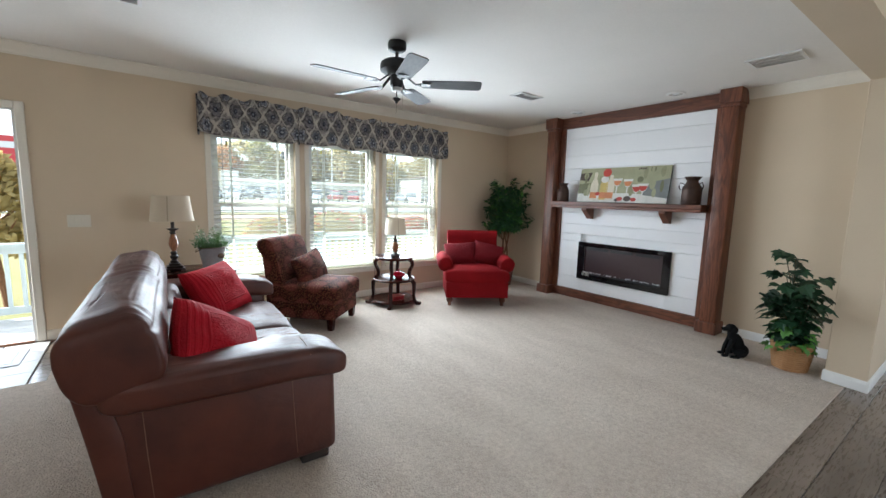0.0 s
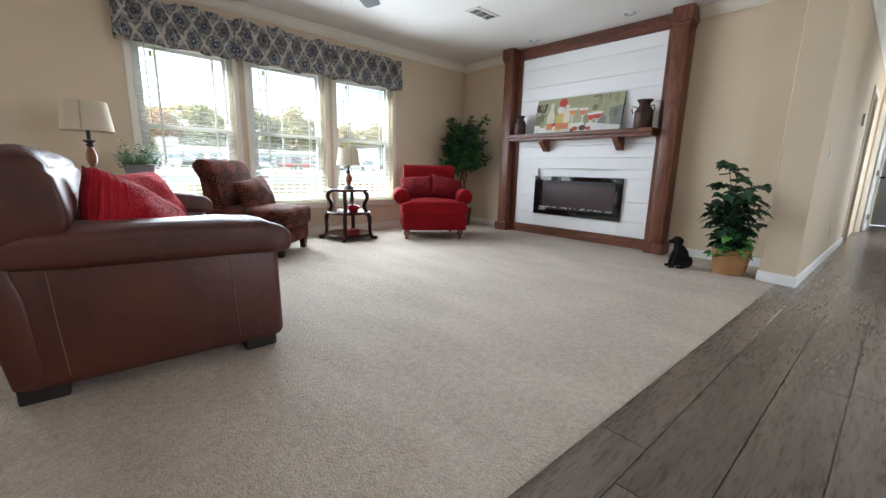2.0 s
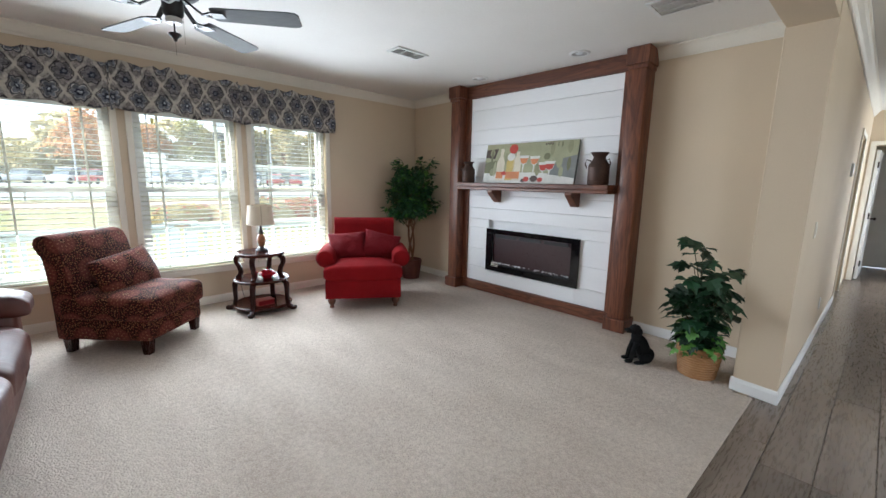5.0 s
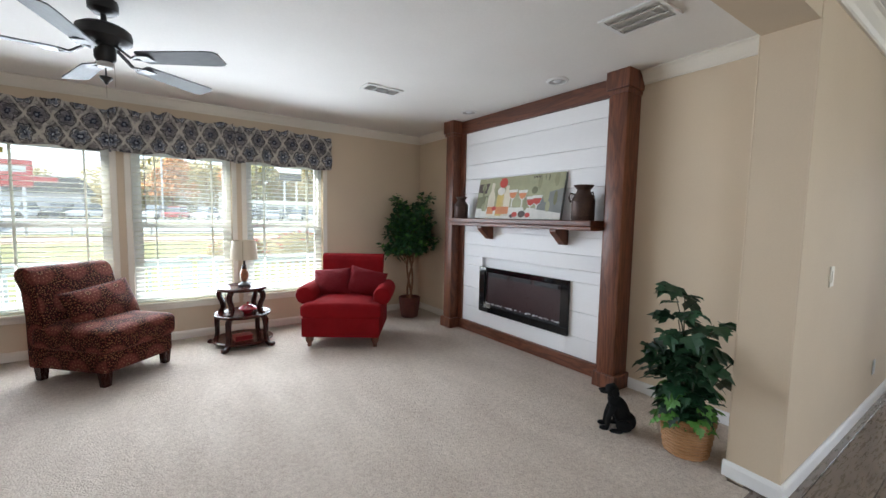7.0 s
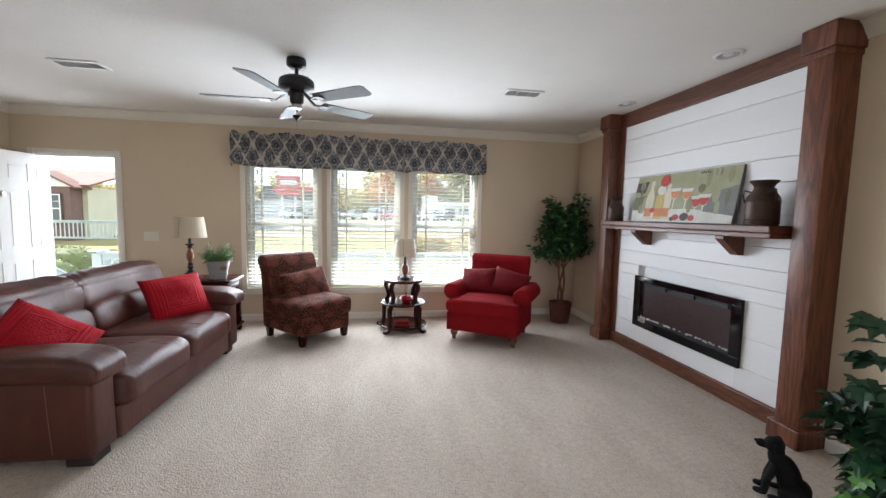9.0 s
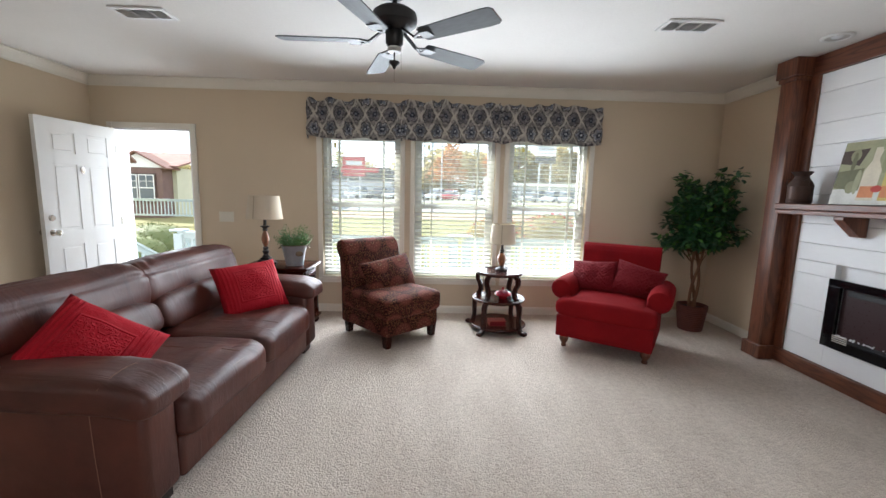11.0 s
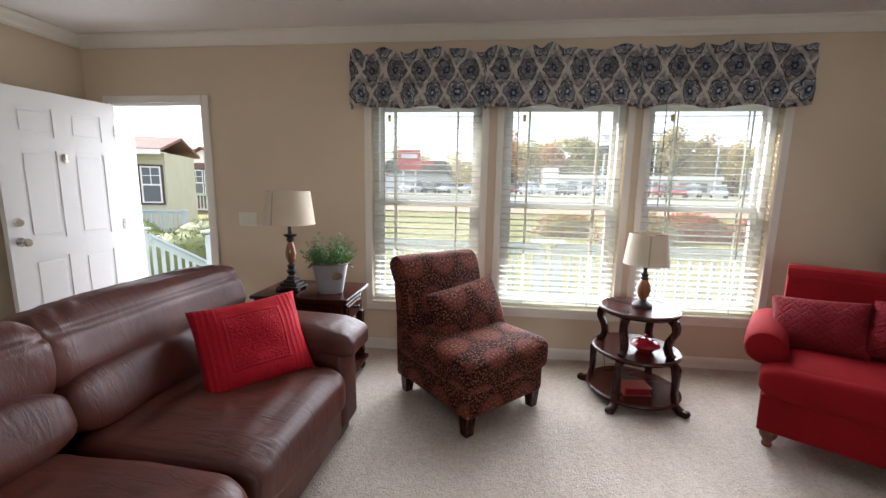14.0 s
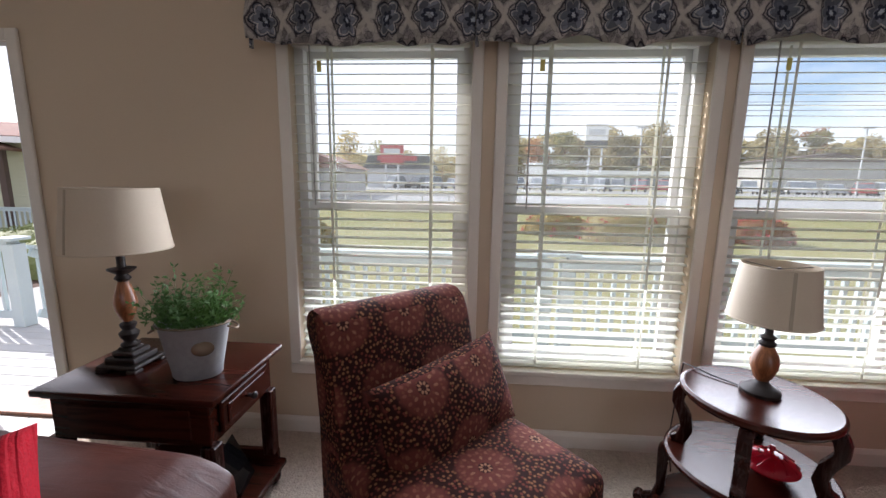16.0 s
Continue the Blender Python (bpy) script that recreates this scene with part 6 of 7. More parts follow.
for s in (-1, 1):
    puff(0.016, 0.045, 0.072, 0.9, 0.9, 12, 6, 0.0, dg, pose(s * 0.044, -0.034, 0.262, 10, s * 20, 0))
    tube([(s * 0.032, -0.04, 0.17), (s * 0.036, -0.070, 0.09), (s * 0.038, -0.082, 0.012)], [0.024, 0.018, 0.016], 10, dg)
    puff(0.036, 0.060, 0.026, 0.8, 0.7, 10, 7, 0.0, dg, pose(s * 0.039, -0.098, 0.013))
    puff(0.046, 0.105, 0.080, 0.9, 0.9, 12, 8, 0.0, dg, pose(s * 0.058, 0.025, 0.047))
    puff(0.036, 0.085, 0.024, 0.8, 0.7, 10, 9, 0.0, dg, pose(s * 0.066, -0.025, 0.012))
dog = part("dog_figurine", dg, BLACKDOG, None, "black resin figurine of a sitting puppy on the carpet", "all", category="figurine")
dog.matrix_world = pose(4.505, 1.32, 0, 0, 0, -138) @ Matrix.Scale(0.98, 4)

# ---- on the mantel ----
SH = 1.385
MX = EAST - 0.31


def milk_can(x, y, s, label):
    ob = thing("milk_can", x, y, SH, 0, label, "can", "cans on the mantel")
    part("body", lathe([(0, 0), (0.082 * s, 0), (0.088 * s, 0.008 * s), (0.088 * s, 0.15 * s), (0.085 * s, 0.17 * s), (0.055 * s, 0.215 * s), (0.050 * s, 0.235 * s), (0.06 * s, 0.25 * s), (0.075 * s, 0.268 * s), (0.074 * s, 0.274 * s), (0.04 * s, 0.262 * s), (0, 0.258 * s)], 28), CANMETAL, ob, "", True)
    for z in (0.03, 0.15):
        part("band", lathe([(0.0875 * s, (z - 0.006) * s), (0.091 * s, z * s), (0.0875 * s, (z + 0.006) * s)], 28), CANMETAL, ob, "", True)
    for q in (-1, 1):
        part("handle", tube([(q * 0.02 * s - 0.02 * s, 0.066 * s * q, 0.20 * s), (-0.03 * s, 0.10 * s * q, 0.215 * s), (-0.03 * s, 0.112 * s * q, 0.18 * s), (-0.025 * s, 0.098 * s * q, 0.14 * s)], 0.006 * s, 6), CANMETAL, ob, "", True)


milk_can(MX, 2.02, 1.10, "large rusty brown milk can on the mantel shelf")
milk_can(MX - 0.005, 3.69, 0.92, "small rusty brown milk can on the mantel shelf")

canvas = thing("canvas_painting", EAST - 0.265, 2.895, SH + 0.003, 0, "wide still-life canvas of wine bottles and glasses leaning on the mantel", "painting")
LEAN_M = pose(0, 0, 0, 0, 10, 0)
CW, CH = 1.20, 0.455
pc = {n: stuff("paint_" + n, c, tuple(q * 0.75 for q in c), 0.6, 0, 9, 60, 0.1, 0.001) for n, c in
      (("sage", (0.36, 0.36, 0.22)), ("cream", (0.70, 0.64, 0.50)), ("olive", (0.17, 0.17, 0.09)), ("red", (0.50, 0.055, 0.035)), ("orange", (0.62, 0.23, 0.09)), ("white", (0.72, 0.71, 0.66)), ("grey", (0.20, 0.21, 0.20)), ("gold", (0.60, 0.45, 0.14)), ("dark", (0.07, 0.045, 0.035)), ("moss", (0.28, 0.28, 0.16)))}
part("stretcher", box(-0.001, -CW / 2, 0, 0.032, CW / 2, CH, 0.003, 1), pc["grey"], canvas, "", False, False, LEAN_M)


def daub(shape, mat, layer):
    """A flat painted patch: (across to the viewer's right, up) pairs."""
    bm = bmesh.new()
    bm.faces.new([bm.verts.new((-0.0015 - 0.0006 * layer, -a, b)) for a, b in shape])
    bmesh.ops.recalc_face_normals(bm, faces=bm.faces)
    part("painted_patch", bm, mat, canvas, "", False, False, LEAN_M)


def oval(cx, cy, rx, ry, n=18):
    return [(cx + rx * math.cos(2 * math.pi * i / n), cy + ry * math.sin(2 * math.pi * i / n)) for i in range(n)]


rnd = random.Random(3)
W2 = CW / 2
daub([(-W2, 0.0), (W2, 0.0), (W2, CH), (-W2, CH)], pc["sage"], 0)
daub([(-W2, 0.0), (W2, 0.0), (W2, 0.09), (0.1, 0.12), (-W2, 0.11)], pc["white"], 1)
daub([(0.28, 0.10), (W2, 0.06), (W2, 0.30), (0.40, 0.26)], pc["grey"], 2)
daub([(-W2, 0.12), (-0.42, 0.10), (-0.42, 0.26), (-W2, 0.24)], pc["olive"], 2)
daub([(-W2, 0.30), (-0.46, 0.28), (-0.42, 0.40), (-W2, 0.39)], pc["dark"], 2)
for k in range(22):
    cx, cy = rnd.uniform(-0.55, 0.55), rnd.uniform(0.12, 0.42)
    daub([(a, min(b, CH - 0.004)) for a, b in oval(cx, cy, rnd.uniform(0.015, 0.04), rnd.uniform(0.03, 0.09))], pc[rnd.choice(("sage", "moss", "olive", "sage", "moss"))], 2 + 0.05 * k)
for cx, top_, c1 in ((-0.36, 0.40, "cream"), (-0.22, 0.445, "red"), (-0.13, 0.36, "cream")):
    daub([(cx - 0.055, 0.03), (cx + 0.055, 0.03), (cx + 0.055, 0.24), (cx + 0.022, 0.31), (cx + 0.022, top_), (cx - 0.022, top_), (cx - 0.022, 0.31), (cx - 0.055, 0.24)], pc["cream" if c1 == "cream" else "gold"], 4)
    daub([(cx - 0.05, 0.05), (cx + 0.05, 0.05), (cx + 0.05, 0.13), (cx - 0.05, 0.13)], pc["orange"], 4.6)
    daub([(cx - 0.022, 0.33), (cx + 0.022, 0.33), (cx + 0.03, top_ - 0.02), (cx - 0.02, top_)], pc[c1], 4.6)
daub(oval(-0.22, 0.30, 0.055, 0.045), pc["white"], 5)
daub(oval(-0.20, 0.39, 0.06, 0.055), pc["red"], 5)
for cx, cz, c1 in ((-0.04, 0.26, "orange"), (0.10, 0.25, "orange"), (0.30, 0.19, "red"), (0.22, 0.18, "red")):
    daub([(cx - 0.065, cz + 0.05), (cx + 0.065, cz + 0.05), (cx + 0.04, cz - 0.03), (cx + 0.008, cz - 0.055), (cx + 0.006, cz - 0.14), (cx + 0.035, cz - 0.15), (cx - 0.035, cz - 0.15), (cx - 0.006, cz - 0.14), (cx - 0.008, cz - 0.055), (cx - 0.04, cz - 0.03)], pc["white"], 5.2)
    daub([(cx - 0.055, cz + 0.02), (cx + 0.055, cz + 0.02), (cx + 0.035, cz - 0.03), (cx, cz - 0.045), (cx - 0.035, cz - 0.03)], pc[c1], 5.8)
for cx, cz, r, c1 in ((0.02, 0.045, 0.04, "red"), (0.12, 0.05, 0.05, "dark"), (0.20, 0.04, 0.035, "red"), (-0.30, 0.11, 0.035, "red"), (-0.02, 0.03, 0.03, "dark")):
    daub(oval(cx, cz, r, r * 0.7), pc[c1], 6.2)
for k in range(5):
    daub(oval(0.22 + 0.02 * k, 0.425 + 0.004 * (k % 2), 0.008, 0.012, 8), pc["dark"], 6)


# ---- outdoors ----
GRASS = stuff("autumn_lawn", (0.16, 0.165, 0.055), (0.24, 0.21, 0.085), 0.95, 0, 0.35, 18, 0.5, 0.05)
ROAD = stuff("grey_asphalt", (0.30, 0.30, 0.30), (0.24, 0.24, 0.24), 0.9, 0, 0.2, 20, 0.2, 0.01)
DIRT = stuff("pale_red_dirt", (0.40, 0.28, 0.21), (0.32, 0.22, 0.16), 0.95, 0, 0.4, 14, 0.3, 0.02)
MULCH = stuff("brown_mulch", (0.10, 0.055, 0.035), (0.06, 0.035, 0.024), 0.95, 0, 3, 30, 0.6, 0.03)
DECK = stuff("pale_grey_deck_board", (0.50, 0.50, 0.49), (0.40, 0.41, 0.41), 0.75, 0, 2, 40, 0.15, 0.003, stretch=(0.2, 1, 1), spread=0.08)
RAILPAINT = stuff("pale_blue_white_rail_paint", (0.52, 0.60, 0.62), (0.45, 0.53, 0.56), 0.6, 0, 3, 60, 0.08, 0.002)
SIDING = stuff("yellow_green_vinyl_siding", (0.55, 0.55, 0.40), (0.49, 0.49, 0.35), 0.55, 0, 1.5, 40, 0.05, 0.002)
BROWNTRIM = stuff("brown_trim_paint", (0.09, 0.055, 0.045), (0.07, 0.045, 0.036), 0.6, 0, 3, 50, 0.05, 0.002)
SHINGLE = stuff("reddish_brown_shingles", (0.24, 0.13, 0.10), (0.17, 0.095, 0.075), 0.9, 0, 1.5, 22, 0.4, 0.02)
DARKPANE = start("dark_reflecting_pane", 0.08)[0]
DARKPANE.node_tree.nodes["Principled BSDF"].inputs["Base Color"].default_value = rgb(0.12, 0.14, 0.16)
HEDGE = stuff("clipped_hedge_leaf", (0.13, 0.17, 0.05), (0.18, 0.20, 0.07), 0.7, 0, 6, 30, 0.4, 0.02, spread=0.2)
FALL = [stuff(n, a, b, 0.8, 0, 0.5, 4, 0.5, 0.1, spread=0.2) for n, a, b in (("olive_autumn_foliage", (0.48, 0.40, 0.22), (0.40, 0.35, 0.19)), ("rust_autumn_foliage", (0.42, 0.22, 0.10), (0.34, 0.18, 0.08)),
        ("gold_autumn_foliage", (0.48, 0.37, 0.15), (0.38, 0.32, 0.14)), ("olive_green_foliage", (0.26, 0.26, 0.11), (0.34, 0.30, 0.13)))]
for fm in FALL:
    ft_, fx_ = fm.node_tree.nodes.new("ShaderNodeBsdfTranslucent"), fm.node_tree.nodes.new("ShaderNodeMixShader")
    fb_ = fm.node_tree.nodes["Principled BSDF"]
    fm.node_tree.links.new(fb_.inputs["Base Color"].links[0].from_socket, ft_.inputs["Color"])
    fx_.inputs[0].default_value = 0.62
    fm.node_tree.links.new(fb_.outputs[0], fx_.inputs[1])
    fm.node_tree.links.new(ft_.outputs[0], fx_.inputs[2])
    fm.node_tree.links.new(fx_.outputs[0], fm.node_tree.nodes["Material Output"].inputs["Surface"])
FLOWER = plain("red_blossom", (0.42, 0.04, 0.05), 0.7)
GREYMETAL = plain("pale_grey_cladding", (0.55, 0.56, 0.57), 0.5)
CONCRETE = stuff("pale_concrete", (0.42, 0.41, 0.39), (0.34, 0.33, 0.32), 0.9, 0, 1, 20, 0.2, 0.01)
BRICK = stuff("dark_brown_brick", (0.22, 0.14, 0.12), (0.17, 0.11, 0.095), 0.85, 0, 3, 30, 0.2, 0.01, spread=0.15)


def ground_z(y):
    return -0.78 + 0.026 * max(0.0, min(y, 52.0) - 8.0)


def ground_sheet(name, xs, ys, mat, label, category, lift=0.0):
    bm = bmesh.new()
    g = [[bm.verts.new((x, y, ground_z(y) + lift)) for x in xs] for y in ys]
    for a, b in zip(g, g[1:]):
        for i in range(len(xs) - 1):
            bm.faces.new((a[i], a[i + 1], b[i + 1], b[i]))
    return structure(name, bm, mat, label, category)


ground_sheet("ground", (-1500, -200, -60, -20, 0, 20, 60, 200, 1500), (-1200, -100, 0, 8, 20, 30, 40, 52, 80, 200, 900, 2500), GRASS, "green and yellow autumn lawn", "ground")
ground_sheet("verge", (-120, -40, 0, 40, 160), (27.0, 29.5, 32.0), DIRT, "pale reddish dirt verge beside the road", "verge", 0.02)
ground_sheet("road", (-200, -40, 0, 40, 200), (33.5, 38, 43, 47), ROAD, "grey asphalt road", "road", 0.03)
ground_sheet("car_park", (-120, -40, 0, 40, 160), (50.5, 52, 56, 72), ROAD, "grey asphalt car park of a dealership", "car park", 0.03)
ground_sheet("mulch_bed", (-12, -6, -3.2), (9.0, 12, 15), MULCH, "brown mulch bed under the hedges", "bed", 0.015)
ground_sheet("path", (-6.5, -4.4), (8.2, 11.0, 15.5), CONCRETE, "pale concrete path between the houses", "path", 0.02)

# deck in front of the house
DZ, DY = -0.20, 6.85
deck = thing("deck", 0, 5.3, DZ, 0, "pale painted timber deck along the house front", "deck", "", "structure")
plank_me = None
for k in range(12):
    bm_p = box(-4.4, 0.0, -0.03, 7.2, 0.132, 0.0, 0.004, 1) if plank_me is None else None
    if plank_me is None:
        o = part("plank", bm_p, DECK, deck, "", False, False, pose(0, 0.0 + k * 0.138, 0))
        plank_me = o.data
    else:
        o = new("plank", plank_me)
        o.parent = deck
        o.matrix_local = pose(0, k * 0.138, 0)
part("skirt", box(-4.4, 1.60, -0.58, 7.2, 1.63, -0.035), RAILPAINT, deck)


def railing(name, a, b, top, low, pitch=0.125, post0=True, post1=True):
    """A balustrade from a to b (x, y, z of its foot)."""
    a, b = Vector(a), Vector(b)
    ob = thing(name, a.x, a.y, a.z, 0, "pale blue-white painted timber balustrade", "railing")
    d = b - a
    z = Vector((0, 0, 1))
    part("top_rail", slab_between(z * top, d + z * top, 0.12, 0.035), RAILPAINT, ob)
    part("upper_rail", slab_between(z * (top - 0.06), d + z * (top - 0.06), 0.035, 0.085), RAILPAINT, ob)
    part("lower_rail", slab_between(z * low, d + z * low, 0.035, 0.085), RAILPAINT, ob)
    n = max(1, int(Vector((d.x, d.y, 0)).length / pitch))
    me = None
    for i in range(n):
        q = d * ((i + 0.5) / n)
        if me is None:
            o = part("baluster", box(-0.018, -0.018, low + 0.045, 0.018, 0.018, top - 0.105), RAILPAINT, ob, "", False, False, Matrix.Translation(q))
            me = o.data
        else:
            o = new("baluster", me)
            o.parent = ob
            o.matrix_local = Matrix.Translation(q)
    for q, on in ((Vector(), post0), (d, post1)):
        if on:
            part("post", box(-0.065, -0.065, 0.001, 0.065, 0.065, top - 0.02, 0.005, 1), RAILPAINT, ob, "", False, False, Matrix.Translation(q))
            part("post_cap", box(-0.10, -0.10, top + 0.019, 0.10, 0.10, top + 0.05, 0.006, 1), RAILPAINT, ob, "", False, False, Matrix.Translation(q))
    return ob


railing("deck_railing", (-1.92, DY, DZ), (2.4, DY, DZ), 0.90, 0.12)
railing("deck_railing", (2.6, DY, DZ), (7.1, DY, DZ), 0.90, 0.12)
railing("deck_railing", (-4.3, DY, DZ), (-3.0, DY, DZ), 0.90, 0.12)
railing("stair_railing", (-3.0, DY + 0.14, DZ - 0.05), (-3.0, DY + 1.35, DZ - 0.70), 0.88, 0.14, 0.15, False, True)
railing("stair_railing", (-1.92, DY + 0.14, DZ - 0.05), (-1.92, DY + 1.35, DZ - 0.70), 0.88, 0.14, 0.15, False, True)
st = thing("front_steps", -2.365, DY, DZ, 0, "pale painted timber steps down from the deck", "steps")
for k in range(3):
    part("tread", box(-0.56, 0.06 + 0.29 * k, -0.175 * (k + 1) - 0.035, 0.56, 0.36 + 0.29 * k, -0.175 * (k + 1), 0.004, 1), DECK, st)
    part("riser", box(-0.56, 0.085 + 0.29 * k, -0.58, 0.56, 0.105 + 0.29 * k, -0.175 * (k + 1) - 0.036), RAILPAINT, st)


def leaf_clump(bm, c, r, n, size, rnd, squash=0.8):
    """Many small tilted leaf quads spread through a ball."""
    for _ in range(n):
        d = Vector((rnd.gauss(0, 1), rnd.gauss(0, 1), rnd.gauss(0, 1))).normalized() * r * rnd.uniform(0.55, 1.0) ** 0.5
        p = Vector(c) + Vector((d.x, d.y, d.z * squash))
        u = Vector((rnd.gauss(0, 1), rnd.gauss(0, 1), rnd.gauss(0, 1))).normalized()
        w = u.orthogonal().normalized()
        s = size * rnd.uniform(0.6, 1.3)
        vs_ = [bm.verts.new(p + s * (a * u + b * w)) for a, b in ((-0.5, 0), (0, -0.32), (0.5, 0), (0, 0.32))]
        bm.faces.new(vs_)


def tree(x, y, h, r, mat, seed, leaves=500, label="autumn tree with thinning foliage"):
    rnd = random.Random(seed)
    z = ground_z(y)
    ob = thing("tree", x, y, z, 0, label, "tree", "trees beyond the road")
    tr = tube([(0, 0, -0.1), (0.1 * rnd.uniform(-1, 1), 0, h * 0.3), (0.2 * rnd.uniform(-1, 1), 0.1, h * 0.6), (0, 0, h * 0.85)], [h * 0.022, h * 0.018, h * 0.011, h * 0.003], 7)
    for k in range(5):
        a = rnd.uniform(0, 6.28)
        zz = h * rnd.uniform(0.3, 0.6)
        tube([(0, 0, zz), (math.cos(a) * r * 0.45, math.sin(a) * r * 0.45, zz + h * 0.14), (math.cos(a) * r * 0.75, math.sin(a) * r * 0.75, zz + h * 0.2)], [h * 0.010, h * 0.006, h * 0.002], 5, tr)
    part("trunk", tr, BARK, ob)
    bm = bmesh.new()
    n = 16
    for k in range(n):
        a, t = rnd.uniform(0, 6.28), rnd.random()
        rr = r * (0.85 - 0.55 * t) * rnd.uniform(0.3, 1)
        leaf_clump(bm, (math.cos(a) * rr, math.sin(a) * rr, h * (0.32 + 0.60 * t)), r * rnd.uniform(0.30, 0.48), leaves // n, h * 0.055, rnd)
    part("crown", bm, mat, ob, kind="stuff")
    return ob


rnd = random.Random(11)
for k in range(34):
    x = -70 + k * 6.3 + rnd.uniform(-2, 2)
    tree(x, 98 + rnd.uniform(-5, 10), rnd.uniform(12.0, 15.5) if x > 2 else rnd.uniform(6.0, 9.0), rnd.uniform(3.8, 5.2), FALL[rnd.choice((0, 0, 1, 1, 2, 3))], k, 1300)
tree(-1.75, 10.2, 2.7, 0.85, FALL[2], 91, 2600, "small gold and green autumn tree on the lawn")
tree(-19, 70, 9.5, 3.4, FALL[2], 92, 700)
tree(-17, 84, 9.0, 3.2, FALL[3], 93, 700)
# a dark wood behind the trees
bm = bmesh.new()
rnd = random.Random(5)
for k in range(260):
    leaf_clump(bm, (-110 + k * 1.1 + rnd.uniform(-1, 1), 110 + rnd.uniform(-4, 4), rnd.uniform(1.0, 11.0) * (1.0 if k > 102 else 0.45)), rnd.uniform(3.6, 5.0), 260, 1.9, rnd)
part("far_woods", bm, FALL[0], None, "olive and brown autumn woodland in the distance", kind="stuff", category="woods")


def shrub(x, y, rx, ry, h, mat, seed, name="hedge_shrub", label="rounded clipped green shrub", size=0.05, n=2600, flowers=None):
    rnd = random.Random(seed)
    ob = thing(name, x, y, ground_z(y), 0, label, "shrub", "shrubs on the lawn")
    core = puff(2 * rx * 0.92, 2 * ry * 0.92, 2 * h * 0.93, 0.9, 0.8, 14, seed, 0.06)
    part("body", core, mat, ob, "", "all", False, pose(0, 0, 0))
    bm = bmesh.new()
    for _ in range(n):
        d = Vector((rnd.gauss(0, 1), rnd.gauss(0, 1), abs(rnd.gauss(0, 1)))).normalized()
        p = Vector((d.x * rx, d.y * ry, d.z * h)) * rnd.uniform(0.9, 1.06)
        u = Vector((rnd.gauss(0, 1), rnd.gauss(0, 1), rnd.gauss(0, 1))).normalized()
        w = u.orthogonal().normalized()
        s = size * rnd.uniform(0.6, 1.3)
        bm.faces.new([bm.verts.new(p + s * (a * u + b * w)) for a, b in ((-0.5, 0), (0, -0.3), (0.5, 0), (0, 0.3))])
    part("leaves", bm, mat, ob, kind="stuff")
    if flowers:
        bm = bmesh.new()
        for _ in range(70):
            d = Vector((rnd.gauss(0, 1), rnd.gauss(0, 1), abs(rnd.gauss(0, 1)))).normalized()
            leaf_clump(bm, (d.x * rx * 1.03, d.y * ry * 1.03, d.z * h * 1.03), 0.08, 6, 0.09, rnd)
        part("blossoms", bm, flowers, ob, "red blossoms", kind="stuff")


for k, (x, y, rx, h) in enumerate(((-5.6, 10.6, 1.0, 0.95), (-7.2, 11.2, 1.0, 0.85), (-8.6, 11.4, 1.0, 0.9), (-6.6, 13.0, 1.1, 0.95), (-9.6, 13.2, 1.1, 0.9), (-4.3, 11.4, 0.8, 0.75))):
    shrub(x, y, rx, rx * 0.95, h, HEDGE, k)
for k, (x, y, rx, h) in enumerate(((7.2, 17.5, 1.7, 1.15), (9.6, 18.4, 1.6, 1.0), (4.9, 18.6, 1.3, 0.85), (11.6, 17.6, 1.1, 0.9))):
    shrub(x, y, rx, rx * 0.7, h, FALL[k % 2] if k != 2 else FALL[2], 40 + k, "flowering_shrub", "loose autumn shrub with red blossoms", 0.10, 1600, FLOWER)


# neighbouring houses
def sided_wall(ob, x0, x1, zt, depth):
    wall = part("wall", box(x0, 0.0, -0.4, x1, depth, zt), SIDING, ob)
    n = 24
    me = None
    for k in range(n):
        z = -0.35 + k * (zt + 0.33) / n
        if me is None:
            o = part("siding_board", extrude([(0.0, 0.0), (-0.024, 0.004), (0.0, 0.126)], x1 - x0, "x"), SIDING, wall, "", False, False, pose((x0 + x1) / 2, -0.001, z))
            me = o.data
        else:
            o = new("siding_board", me)
            o.parent = wall
            o.matrix_local = pose((x0 + x1) / 2, -0.001, z)


def house_window(ob, cx, z0, z1, w, y=0.0):
    wn_ = part("window", box(cx - w / 2 - 0.07, y - 0.07, z0 - 0.07, cx + w / 2 + 0.07, y - 0.025, z1 + 0.07), BROWNTRIM, ob, "white window in a brown surround")
    fr = bmesh.new()
    a, b, m = cx - w / 2, cx + w / 2, (z0 + z1) / 2
    for q in ((a, z0, a + 0.05, z1), (b - 0.05, z0, b, z1), (a + 0.05, z0, b - 0.05, z0 + 0.05), (a + 0.05, z1 - 0.05, b - 0.05, z1), (a + 0.05, m - 0.03, b - 0.05, m + 0.03),
              (cx - 0.012, m + 0.03, cx + 0.012, z1 - 0.05), (a + 0.05, (m + z1) / 2 - 0.012, cx - 0.012, (m + z1) / 2 + 0.012), (cx + 0.012, (m + z1) / 2 - 0.012, b - 0.05, (m + z1) / 2 + 0.012)):
        box(q[0], y - 0.10, q[1], q[2], y - 0.071, q[3], bm=fr)
    part("window_frame", fr, WHITE, wn_)
    part("pane", box(a + 0.05, y - 0.082, z0 + 0.05, b - 0.05, y - 0.0715, z1 - 0.05), DARKPANE, wn_)


